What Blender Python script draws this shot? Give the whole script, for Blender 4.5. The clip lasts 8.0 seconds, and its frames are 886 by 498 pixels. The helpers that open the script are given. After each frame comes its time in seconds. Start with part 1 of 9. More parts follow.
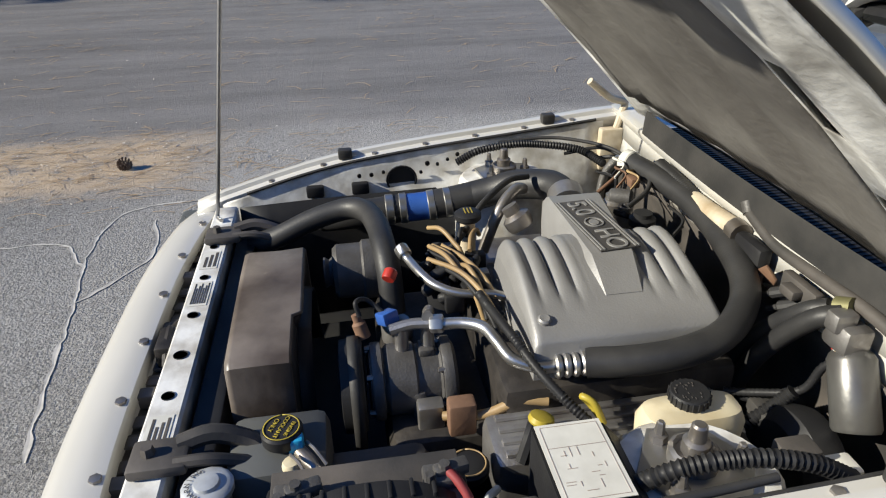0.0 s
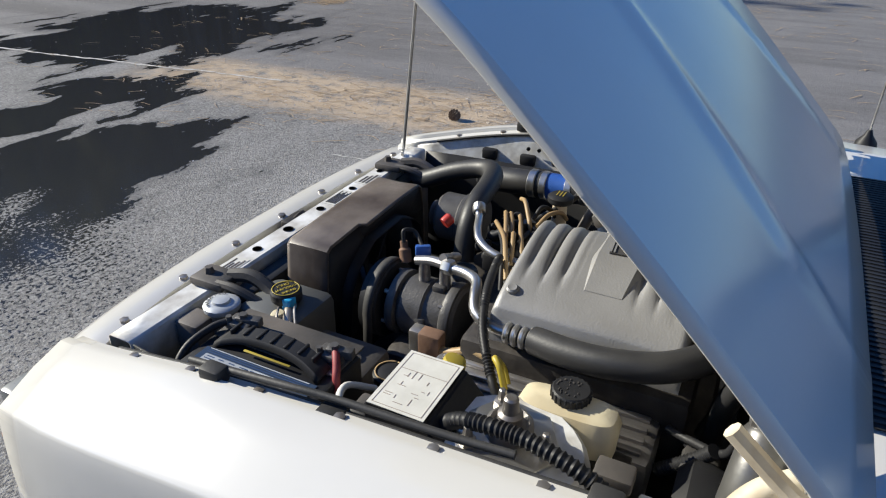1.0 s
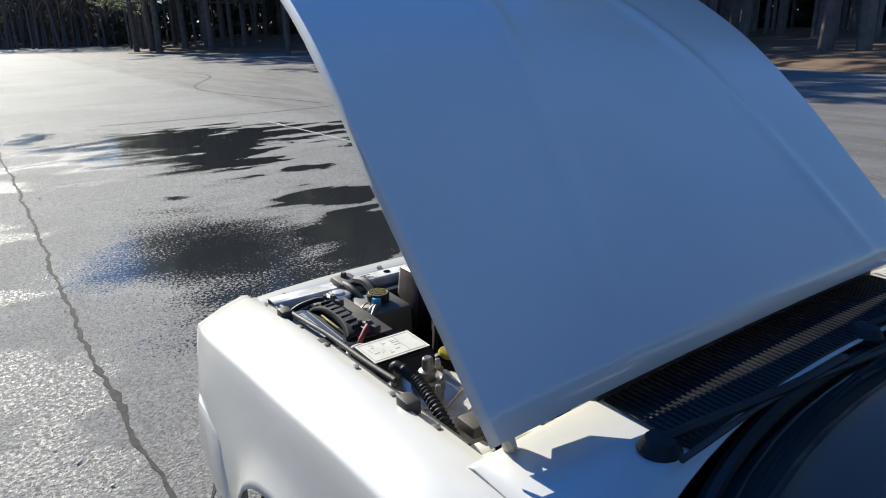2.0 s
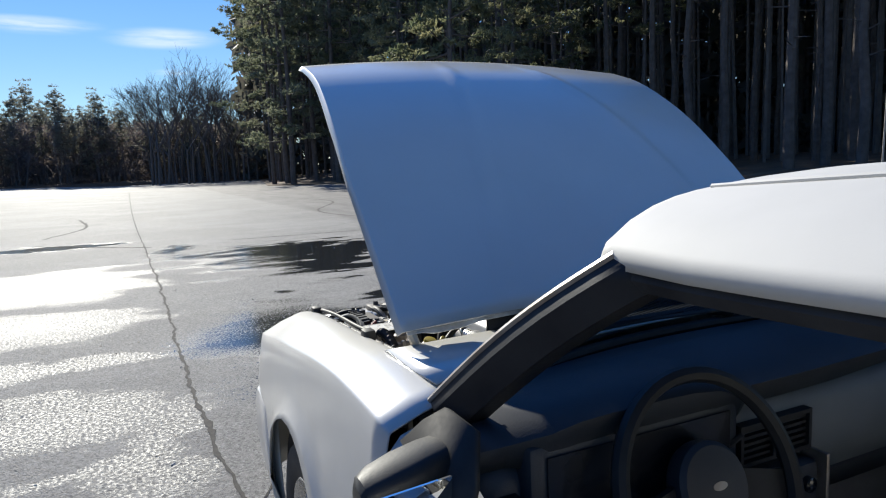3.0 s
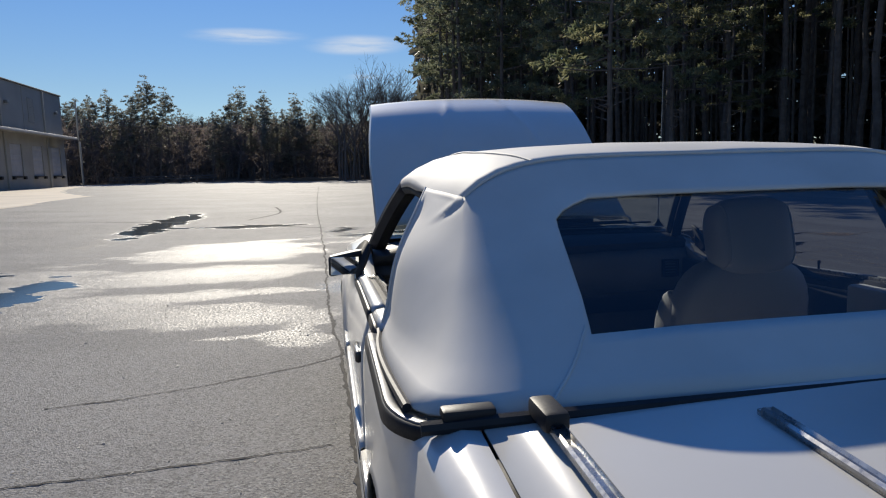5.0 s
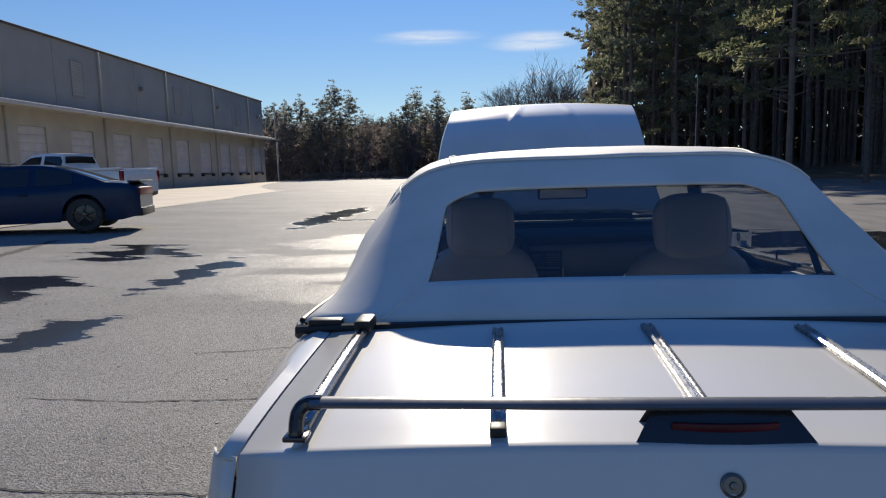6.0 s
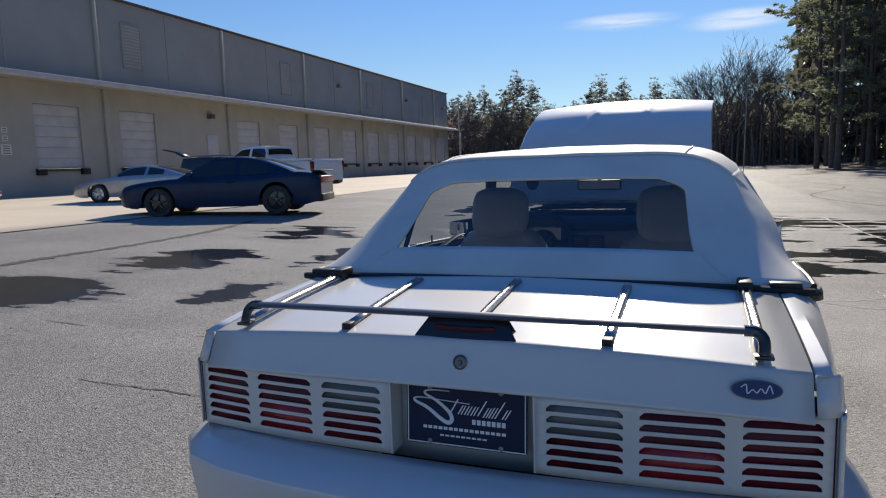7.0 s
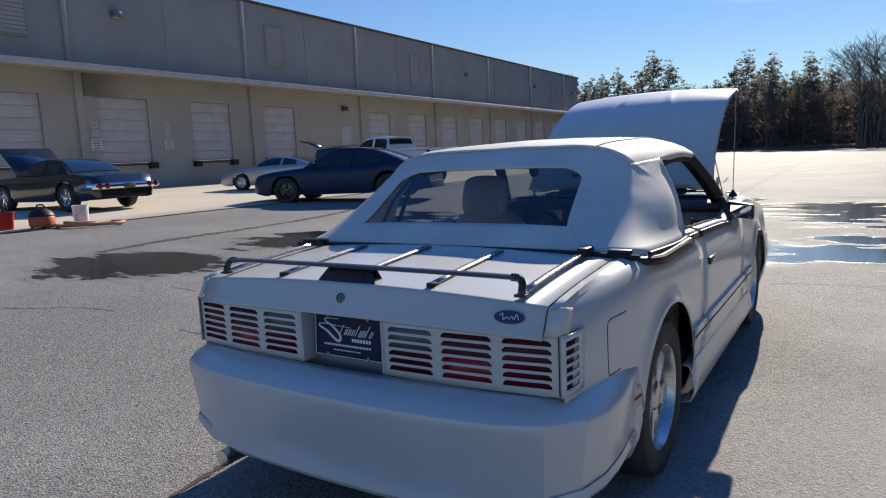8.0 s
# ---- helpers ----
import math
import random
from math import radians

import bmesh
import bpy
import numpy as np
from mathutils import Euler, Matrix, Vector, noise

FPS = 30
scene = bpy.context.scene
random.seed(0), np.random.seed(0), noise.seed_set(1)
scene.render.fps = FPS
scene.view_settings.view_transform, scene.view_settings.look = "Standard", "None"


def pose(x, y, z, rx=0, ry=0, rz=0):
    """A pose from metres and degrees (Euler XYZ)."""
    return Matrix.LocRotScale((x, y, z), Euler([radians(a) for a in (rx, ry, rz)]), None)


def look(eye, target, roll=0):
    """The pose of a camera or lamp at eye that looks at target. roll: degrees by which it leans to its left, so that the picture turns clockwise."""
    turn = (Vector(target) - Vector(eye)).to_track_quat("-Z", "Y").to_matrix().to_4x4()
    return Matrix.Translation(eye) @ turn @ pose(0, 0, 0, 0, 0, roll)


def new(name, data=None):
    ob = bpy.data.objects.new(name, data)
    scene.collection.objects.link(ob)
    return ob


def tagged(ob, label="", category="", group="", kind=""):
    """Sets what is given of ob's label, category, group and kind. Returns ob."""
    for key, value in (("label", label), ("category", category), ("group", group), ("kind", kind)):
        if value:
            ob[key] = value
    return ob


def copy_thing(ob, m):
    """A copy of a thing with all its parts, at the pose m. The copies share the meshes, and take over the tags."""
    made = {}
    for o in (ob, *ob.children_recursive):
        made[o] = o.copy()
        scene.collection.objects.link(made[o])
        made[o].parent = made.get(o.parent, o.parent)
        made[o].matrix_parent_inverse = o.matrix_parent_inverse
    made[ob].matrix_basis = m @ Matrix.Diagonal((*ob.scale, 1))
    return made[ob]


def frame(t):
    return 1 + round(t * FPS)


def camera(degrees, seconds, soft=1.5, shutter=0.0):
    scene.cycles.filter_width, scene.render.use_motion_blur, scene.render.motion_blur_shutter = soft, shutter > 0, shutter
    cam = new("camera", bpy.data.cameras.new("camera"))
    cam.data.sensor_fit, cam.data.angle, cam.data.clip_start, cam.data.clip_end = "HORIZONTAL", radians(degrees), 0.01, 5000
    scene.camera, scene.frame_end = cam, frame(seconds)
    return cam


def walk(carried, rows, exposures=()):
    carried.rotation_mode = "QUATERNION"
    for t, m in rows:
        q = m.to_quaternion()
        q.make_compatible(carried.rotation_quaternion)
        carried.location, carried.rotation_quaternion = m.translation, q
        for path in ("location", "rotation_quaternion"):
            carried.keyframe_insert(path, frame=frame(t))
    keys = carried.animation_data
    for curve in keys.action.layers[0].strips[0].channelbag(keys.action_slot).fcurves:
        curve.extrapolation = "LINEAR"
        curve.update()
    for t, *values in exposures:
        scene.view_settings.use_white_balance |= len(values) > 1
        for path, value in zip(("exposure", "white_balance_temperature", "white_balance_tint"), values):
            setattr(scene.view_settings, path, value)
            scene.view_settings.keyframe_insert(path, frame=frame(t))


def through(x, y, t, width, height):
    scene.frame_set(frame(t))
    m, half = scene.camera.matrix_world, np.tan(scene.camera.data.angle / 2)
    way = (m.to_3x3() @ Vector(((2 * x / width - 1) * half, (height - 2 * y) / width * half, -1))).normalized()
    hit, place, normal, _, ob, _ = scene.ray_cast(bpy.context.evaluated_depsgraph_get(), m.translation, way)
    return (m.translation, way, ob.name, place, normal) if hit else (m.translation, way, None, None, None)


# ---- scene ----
cam = camera(67.6, 8.0, soft=1.15)
PATH = [
    (0, (-1.16, 1.729, 1.564), (0.58, 1.47, 0.613), -1.4),
    (0.5, (-1.181, 1.413, 1.546), (0.568, 1.636, 0.601), -1.1),
    (1, (-1.248, 1.063, 1.565), (0.325, 1.84, 0.605), 0.6),
    (1.5, (-1.212, 0.69, 1.578), (0.008, 1.963, 0.634), -0.6),
    (2, (-1.205, 0.276, 1.57), (-0.135, 1.839, 0.928), -1.3),
    (2.2, (-1.209, 0.097, 1.563), (-0.23, 1.769, 1.069), -2.7),
    (3.3, (-1.2, -0.68, 1.325), (-0.415, 1.143, 1.08), -1.7),
    (3.5, (-1.219, -0.894, 1.312), (-0.478, 0.949, 1.074), -1.2),
    (4, (-1.253, -1.456, 1.304), (-0.596, 0.417, 1.06), -1.6),
    (4.5, (-1.148, -1.977, 1.296), (-0.612, -0.066, 1.052), -2.0),
    (4.7, (-1.081, -2.201, 1.31), (-0.627, -0.269, 1.059), -2.2),
    (5.8, (-0.471, -2.984, 1.292), (-0.505, -0.996, 1.076), -0.6),
    (6, (-0.321, -3.107, 1.301), (-0.493, -1.129, 1.064), -1.8),
    (6.5, (0.062, -3.42, 1.31), (-0.368, -1.481, 1.073), -1.9),
    (7, (0.504, -3.608, 1.305), (-0.199, -1.753, 1.054), -1.8),
    (7.5, (0.998, -3.776, 1.3), (0.057, -2.031, 1.034), -2.4),
    (8, (1.489, -3.867, 1.305), (0.427, -2.195, 1.03), -2.7),
]
EXPOSURES = [(0.0, 0.64, 6560, 6), (0.6, 0.66, 6500, 6), (1.2, 0.82, 6420, 6), (2.0, 0.84, 6360, 5), (3.4, 0.48, 6260, 7), (4.5, 0.17, 6480, 8), (6.0, 0.40, 6800, 10), (8.0, 0.55, 6750, 10)]
walk(cam, [(t, look(eye, target, roll)) for t, eye, target, roll in PATH], EXPOSURES)

# ---- light: low winter sun ahead of the car, clear sky ----
SUN_EL, SUN_AZ = 27.5, -5.0
world = bpy.data.worlds.new("clear_winter_sky")
scene.world = world
world.use_nodes = True
wn, wl = world.node_tree.nodes, world.node_tree.links
wn.clear()
sky = wn.new("ShaderNodeTexSky")
sky.sky_type = "NISHITA"
sky.sun_disc = False
sky.sun_elevation, sky.sun_rotation = radians(SUN_EL), radians(SUN_AZ)
sky.altitude, sky.air_density, sky.dust_density, sky.ozone_density = 200, 1.0, 0.0, 3.0
wbg = wn.new("ShaderNodeBackground")
wbg.inputs["Strength"].default_value = 0.071
wout = wn.new("ShaderNodeOutputWorld")
deep = wn.new("ShaderNodeMix")  # the deep blue of a dry winter sky
deep.data_type, deep.blend_type = "RGBA", "MULTIPLY"
deep.inputs[0].default_value = 1.0
wtc = wn.new("ShaderNodeTexCoord")
wsep = wn.new("ShaderNodeSeparateXYZ")
wl.new(wtc.outputs["Generated"], wsep.inputs[0])
rise = wn.new("ShaderNodeMapRange")
rise.inputs["From Min"].default_value, rise.inputs["From Max"].default_value = 0.12, 0.8
wl.new(wsep.outputs[2], rise.inputs["Value"])
tint = wn.new("ShaderNodeMix")  # paler at the horizon, deeper overhead
tint.data_type = "RGBA"
tint.inputs[6].default_value, tint.inputs[7].default_value = (0.74, 0.83, 0.95, 1), (0.44, 1.08, 1.95, 1)
wl.new(rise.outputs[0], tint.inputs[0])
wl.new(tint.outputs[2], deep.inputs[7])
wl.new(sky.outputs[0], deep.inputs[6])
# a thin wisp of cirrus low in the south
wnz = wn.new("ShaderNodeTexNoise")
wmp = wn.new("ShaderNodeMapping")
wmp.inputs["Scale"].default_value = (5.0, 1.0, 46.0)
wmp.inputs["Rotation"].default_value = (0, radians(2.5), 0)
wnz.inputs["Scale"].default_value, wnz.inputs["Detail"].default_value, wnz.inputs["Roughness"].default_value = 1.0, 6, 0.6
wl.new(wtc.outputs["Generated"], wmp.inputs["Vector"])
wl.new(wmp.outputs[0], wnz.inputs["Vector"])
wisp = None
for az, el, half_az, half_el in ((-5.6, 10.9, 5.4, 0.75), (3.2, 10.3, 5.0, 0.95), (3.5, 7.8, 2.0, 0.3)):
    cx = Vector((math.sin(radians(az)) * math.cos(radians(el)), math.cos(radians(az)) * math.cos(radians(el)), math.sin(radians(el))))
    o = wn.new("ShaderNodeVectorMath")
    o.operation = "SUBTRACT"
    wl.new(wtc.outputs["Generated"], o.inputs[0])
    o.inputs[1].default_value = cx
    k = wn.new("ShaderNodeVectorMath")
    k.operation = "MULTIPLY"
    wl.new(o.outputs[0], k.inputs[0])
    k.inputs[1].default_value = (1 / radians(half_az), 1.0, 1 / radians(half_el))
    d = wn.new("ShaderNodeVectorMath")
    d.operation = "LENGTH"
    wl.new(k.outputs[0], d.inputs[0])
    r = wn.new("ShaderNodeMapRange")
    r.interpolation_type = "SMOOTHSTEP"
    r.inputs["From Min"].default_value, r.inputs["From Max"].default_value = 1.0, 0.1
    wl.new(d.outputs["Value"], r.inputs["Value"])
    if wisp is None:
        wisp = r.outputs[0]
    else:
        mx = wn.new("ShaderNodeMath")
        mx.operation = "MAXIMUM"
        wl.new(wisp, mx.inputs[0])
        wl.new(r.outputs[0], mx.inputs[1])
        wisp = mx.outputs[0]
veil = wn.new("ShaderNodeMapRange")
veil.inputs["From Min"].default_value, veil.inputs["From Max"].default_value = 0.30, 0.62
wl.new(wnz.outputs[0], veil.inputs["Value"])
thick = wn.new("ShaderNodeMath")
thick.operation = "MULTIPLY"
wl.new(wisp, thick.inputs[0])
wl.new(veil.outputs[0], thick.inputs[1])
cloud = wn.new("ShaderNodeMix")
cloud.data_type = "RGBA"
cloud.inputs[7].default_value = (9.5, 9.8, 10.2, 1)
wl.new(thick.outputs[0], cloud.inputs[0])
wl.new(deep.outputs[2], cloud.inputs[6])
wl.new(cloud.outputs[2], wbg.inputs["Color"])
wl.new(wbg.outputs[0], wout.inputs["Surface"])
sun = new("sun", bpy.data.lights.new("sun", "SUN"))
sun.data.energy, sun.data.angle, sun.data.color = 5.0, radians(0.5), (1.0, 0.925, 0.80)
sun_way = Vector((math.sin(radians(SUN_AZ)) * math.cos(radians(SUN_EL)), math.cos(radians(SUN_AZ)) * math.cos(radians(SUN_EL)), math.sin(radians(SUN_EL))))
sun.matrix_world = Matrix.Translation(sun_way * 60) @ sun_way.to_track_quat("Z", "Y").to_matrix().to_4x4()

# ---- materials ----
def surface(name, c1, c2=None, rough=0.5, metal=0.0, scale=6.0, fine=90.0, bump=0.05, coat=0.0, spec=0.5, vary=0.08, trans=0.0, ior=1.45, random_tint=0.0):
    """A procedural surface: two colours mixed by soft stains, a fine grain in relief, and gloss that varies."""
    m = bpy.data.materials.new(name)
    m.use_nodes = True
    n, l = m.node_tree.nodes, m.node_tree.links
    b = n["Principled BSDF"]
    tc = n.new("ShaderNodeTexCoord")
    big = n.new("ShaderNodeTexNoise")
    big.inputs["Scale"].default_value, big.inputs["Detail"].default_value = scale, 5
    small = n.new("ShaderNodeTexNoise")
    small.inputs["Scale"].default_value, small.inputs["Detail"].default_value = fine, 3
    for t in (big, small):
        l.new(tc.outputs["Object"], t.inputs["Vector"])
    ramp = n.new("ShaderNodeMapRange")
    ramp.inputs["From Min"].default_value, ramp.inputs["From Max"].default_value = 0.35, 0.7
    l.new(big.outputs[0], ramp.inputs["Value"])
    mix = n.new("ShaderNodeMix")
    mix.data_type = "RGBA"
    c2 = c2 or tuple(v * 0.85 for v in c1)
    mix.inputs[6].default_value, mix.inputs[7].default_value = (*c1, 1), (*c2, 1)
    l.new(ramp.outputs[0], mix.inputs[0])
    colour = mix.outputs[2]
    if random_tint:
        info = n.new("ShaderNodeObjectInfo")
        mr = n.new("ShaderNodeMapRange")
        mr.inputs["To Min"].default_value, mr.inputs["To Max"].default_value = 1 - random_tint, 1 + random_tint
        l.new(info.outputs["Random"], mr.inputs["Value"])
        hsv = n.new("ShaderNodeHueSaturation")
        l.new(mr.outputs[0], hsv.inputs["Value"])
        l.new(colour, hsv.inputs["Color"])
        colour = hsv.outputs[0]
    l.new(colour, b.inputs["Base Color"])
    rr = n.new("ShaderNodeMapRange")
    rr.inputs["To Min"].default_value, rr.inputs["To Max"].default_value = max(0.0, rough - vary), min(1.0, rough + vary)
    l.new(small.outputs[0], rr.inputs["Value"])
    l.new(rr.outputs[0], b.inputs["Roughness"])
    b.inputs["Metallic"].default_value = metal
    b.inputs["Specular IOR Level"].default_value = spec
    b.inputs["IOR"].default_value = ior
    b.inputs["Coat Weight"].default_value, b.inputs["Coat Roughness"].default_value = coat, 0.07
    b.inputs["Transmission Weight"].default_value = trans
    if bump:
        bp = n.new("ShaderNodeBump")
        bp.inputs["Strength"].default_value, bp.inputs["Distance"].default_value = bump, 0.004
        l.new(small.outputs[0], bp.inputs["Height"])
        l.new(bp.outputs[0], b.inputs["Normal"])
    return m


M_PAINT = surface("white_car_paint", (0.53, 0.516, 0.478), (0.49, 0.476, 0.438), 0.72, coat=1.0, bump=0.0, scale=2.5, vary=0.04)
M_PAINT_BAY = surface("white_bay_paint", (0.72, 0.72, 0.70), (0.36, 0.335, 0.29), 0.5, scale=17, fine=60, bump=0.2)
M_CREAM = surface("aged_cream_paint", (0.62, 0.56, 0.44), (0.36, 0.28, 0.18), 0.55, scale=14, bump=0.1)
M_BUMPER = surface("white_bumper_paint", (0.53, 0.52, 0.50), (0.48, 0.47, 0.45), 0.6, coat=1.0, bump=0.5, fine=7, scale=2.5, vary=0.05)
for m_ in (M_PAINT, M_BUMPER):  # thick clear lacquer
    m_.node_tree.nodes["Principled BSDF"].inputs["Coat IOR"].default_value = 1.6
    m_.node_tree.nodes["Principled BSDF"].inputs["Coat Roughness"].default_value = 0.18
M_TRIM = surface("weathered_black_trim", (0.025, 0.025, 0.026), (0.05, 0.049, 0.048), 0.72, spec=0.2, scale=9, fine=120, bump=0.08)
M_VINYL = surface("white_vinyl_top", (0.60, 0.58, 0.53), (0.51, 0.495, 0.45), 0.7, scale=3.5, fine=420, bump=0.025)
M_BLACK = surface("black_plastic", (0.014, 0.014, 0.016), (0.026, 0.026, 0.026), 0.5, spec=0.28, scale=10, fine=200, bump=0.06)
M_BELT = surface("satin_belt_trim", (0.46, 0.46, 0.45), (0.36, 0.36, 0.35), 0.34, metal=0.0, coat=0.4, scale=14, bump=0.02)
M_MOULD = surface("satin_black_moulding", (0.075, 0.075, 0.077), (0.055, 0.055, 0.056), 0.32, spec=0.6, scale=12, fine=160, bump=0.03)
M_BLACK_GLOSS = surface("gloss_black_trim", (0.012, 0.012, 0.014), (0.02, 0.02, 0.022), 0.22, scale=6, bump=0.0, coat=0.3)
M_DUSTY = surface("dusty_black_plastic", (0.04, 0.038, 0.036), (0.115, 0.10, 0.088), 0.62, scale=7, fine=160, bump=0.1)
M_SHROUD = surface("dusty_brown_shroud", (0.055, 0.042, 0.034), (0.17, 0.145, 0.125), 0.42, scale=7, fine=60, bump=0.12, vary=0.15)
M_RUBBER = surface("black_rubber", (0.02, 0.02, 0.02), (0.042, 0.04, 0.038), 0.6, scale=12, fine=180, bump=0.1)
M_CAST = surface("dull_cast_metal", (0.105, 0.102, 0.10), (0.06, 0.056, 0.052), 0.5, metal=0.25, scale=16, fine=200, bump=0.2)
M_MOTOR = surface("dull_zinc_case", (0.18, 0.18, 0.172), (0.11, 0.105, 0.10), 0.36, metal=0.6, scale=10, bump=0.06)
M_HOSE = surface("dark_grey_hose", (0.02, 0.02, 0.021), (0.036, 0.035, 0.034), 0.5, scale=14, fine=200, bump=0.08)
M_ALU = surface("cast_aluminium", (0.42, 0.41, 0.40), (0.24, 0.22, 0.21), 0.42, metal=0.85, scale=14, fine=220, bump=0.16)
M_PLENUM = surface("warm_grey_cast_intake", (0.31, 0.305, 0.298), (0.245, 0.24, 0.232), 0.5, metal=0.35, scale=7, fine=260, bump=0.14)
M_PIPE = surface("dull_aluminium_pipe", (0.55, 0.54, 0.52), (0.38, 0.37, 0.35), 0.32, metal=0.9, scale=12, bump=0.05)
M_CHROME = surface("chrome", (0.78, 0.78, 0.78), (0.7, 0.7, 0.7), 0.09, metal=1.0, bump=0.0, vary=0.03)
M_STEEL = surface("dull_steel", (0.33, 0.32, 0.31), (0.2, 0.17, 0.14), 0.42, metal=0.8, scale=16, bump=0.1)
M_RUST = surface("rusty_bracket", (0.12, 0.065, 0.04), (0.2, 0.115, 0.07), 0.75, scale=22, bump=0.2)
M_GREASE = surface("greasy_iron", (0.02, 0.018, 0.017), (0.055, 0.048, 0.042), 0.55, metal=0.3, scale=18, bump=0.2)
M_RED = surface("red_plastic", (0.42, 0.03, 0.02), (0.3, 0.03, 0.02), 0.4)
M_BLUE = surface("blue_silicone", (0.02, 0.07, 0.30), (0.04, 0.11, 0.36), 0.3)
M_CYAN = surface("light_blue_plastic", (0.03, 0.35, 0.6), None, 0.4)
M_YELLOW = surface("yellow_plastic", (0.42, 0.33, 0.04), (0.28, 0.21, 0.03), 0.45)
M_TAN = surface("tan_ignition_lead", (0.36, 0.25, 0.12), (0.24, 0.16, 0.08), 0.5)
M_MILKY = surface("yellowed_translucent_plastic", (0.62, 0.56, 0.40), (0.48, 0.40, 0.25), 0.42, scale=10)
M_LABEL = surface("paper_label", (0.62, 0.61, 0.56), (0.52, 0.51, 0.46), 0.6, scale=20)
M_INK = surface("printed_ink", (0.12, 0.12, 0.12), None, 0.6)
M_PAD = surface("hood_insulation_pad", (0.19, 0.18, 0.165), (0.10, 0.092, 0.084), 0.9, scale=6, fine=60, bump=0.35)
M_FLAKED = surface("flaking_white_paint", (0.76, 0.76, 0.74), (0.20, 0.19, 0.175), 0.6, scale=11, fine=70, bump=0.3)
M_TYRE = surface("tyre_rubber", (0.022, 0.022, 0.022), (0.04, 0.038, 0.036), 0.72, scale=12, fine=120, bump=0.15)
M_RIM = surface("painted_alloy_rim", (0.60, 0.60, 0.59), (0.45, 0.44, 0.43), 0.25, metal=0.85, bump=0.02)
M_DASH = surface("dark_blue_grey_dash", (0.024, 0.027, 0.033), (0.036, 0.039, 0.045), 0.55, fine=350, bump=0.12)
M_DASH_GREY = surface("grey_dash_plastic", (0.13, 0.142, 0.15), (0.105, 0.115, 0.12), 0.6, fine=350, bump=0.12)
M_SEAT = surface("pale_grey_leather", (0.84, 0.83, 0.81), (0.75, 0.74, 0.72), 0.5, fine=260, bump=0.15)
M_CARPET = surface("grey_carpet", (0.10, 0.10, 0.105), (0.14, 0.14, 0.14), 0.95, fine=300, bump=0.4)
M_WALL = surface("painted_concrete_wall", (0.375, 0.36, 0.318), (0.31, 0.298, 0.264), 0.85, scale=0.5, fine=30, bump=0.15)
M_WALL_UP = surface("grey_green_upper_wall", (0.325, 0.32, 0.298), (0.275, 0.27, 0.25), 0.8, scale=0.4, fine=25, bump=0.12)
M_DOOR = surface("white_dock_door", (0.46, 0.455, 0.45), (0.39, 0.385, 0.38), 0.55, scale=1.5, bump=0.05)
M_CONC = surface("pale_concrete", (0.56, 0.48, 0.37), (0.46, 0.40, 0.31), 0.85, scale=0.35, fine=40, bump=0.25)
M_BARK = surface("pine_bark", (0.095, 0.078, 0.066), (0.155, 0.128, 0.11), 0.9, scale=3, fine=18, bump=0.6)
M_BARK_GREY = surface("grey_bark", (0.17, 0.145, 0.125), (0.115, 0.10, 0.088), 0.9, scale=3, fine=20, bump=0.4)


def foliage(name, c1, c2, through=0.5):
    """Thin leaves: reflect some light and let some through, with a tint of their own for each tree."""
    m = surface(name, c1, c2, 0.6, scale=0.6, fine=5, bump=0.0, random_tint=0.25)
    n, l = m.node_tree.nodes, m.node_tree.links
    b = n["Principled BSDF"]
    out = [k for k in n if k.bl_idname == "ShaderNodeOutputMaterial"][0]
    tr = n.new("ShaderNodeBsdfTranslucent")
    l.new(b.inputs["Base Color"].links[0].from_socket, tr.inputs[0])
    mx = n.new("ShaderNodeMixShader")
    mx.inputs[0].default_value = through
    l.new(b.outputs[0], mx.inputs[1])
    l.new(tr.outputs[0], mx.inputs[2])
    l.new(mx.outputs[0], out.inputs["Surface"])
    return m


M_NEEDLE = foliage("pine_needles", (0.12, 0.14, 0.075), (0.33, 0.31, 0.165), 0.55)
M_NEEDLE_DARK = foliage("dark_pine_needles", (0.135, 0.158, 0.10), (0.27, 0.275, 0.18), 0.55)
# far needles, wood depth and twigs: the veil of haze is lifted into their colours
M_NEEDLE_HAZE = foliage("haze_pale_pine_needles", (0.17, 0.175, 0.14), (0.26, 0.25, 0.20), 0.55)
M_DEEP = foliage("brown_and_green_depth", (0.155, 0.138, 0.115), (0.115, 0.125, 0.092))
M_TWIG = foliage("bare_twigs", (0.26, 0.215, 0.185), (0.19, 0.155, 0.135))
M_LITTER = surface("pine_straw", (0.16, 0.10, 0.06), (0.10, 0.065, 0.04), 0.95, scale=1.2, fine=40, bump=0.5)


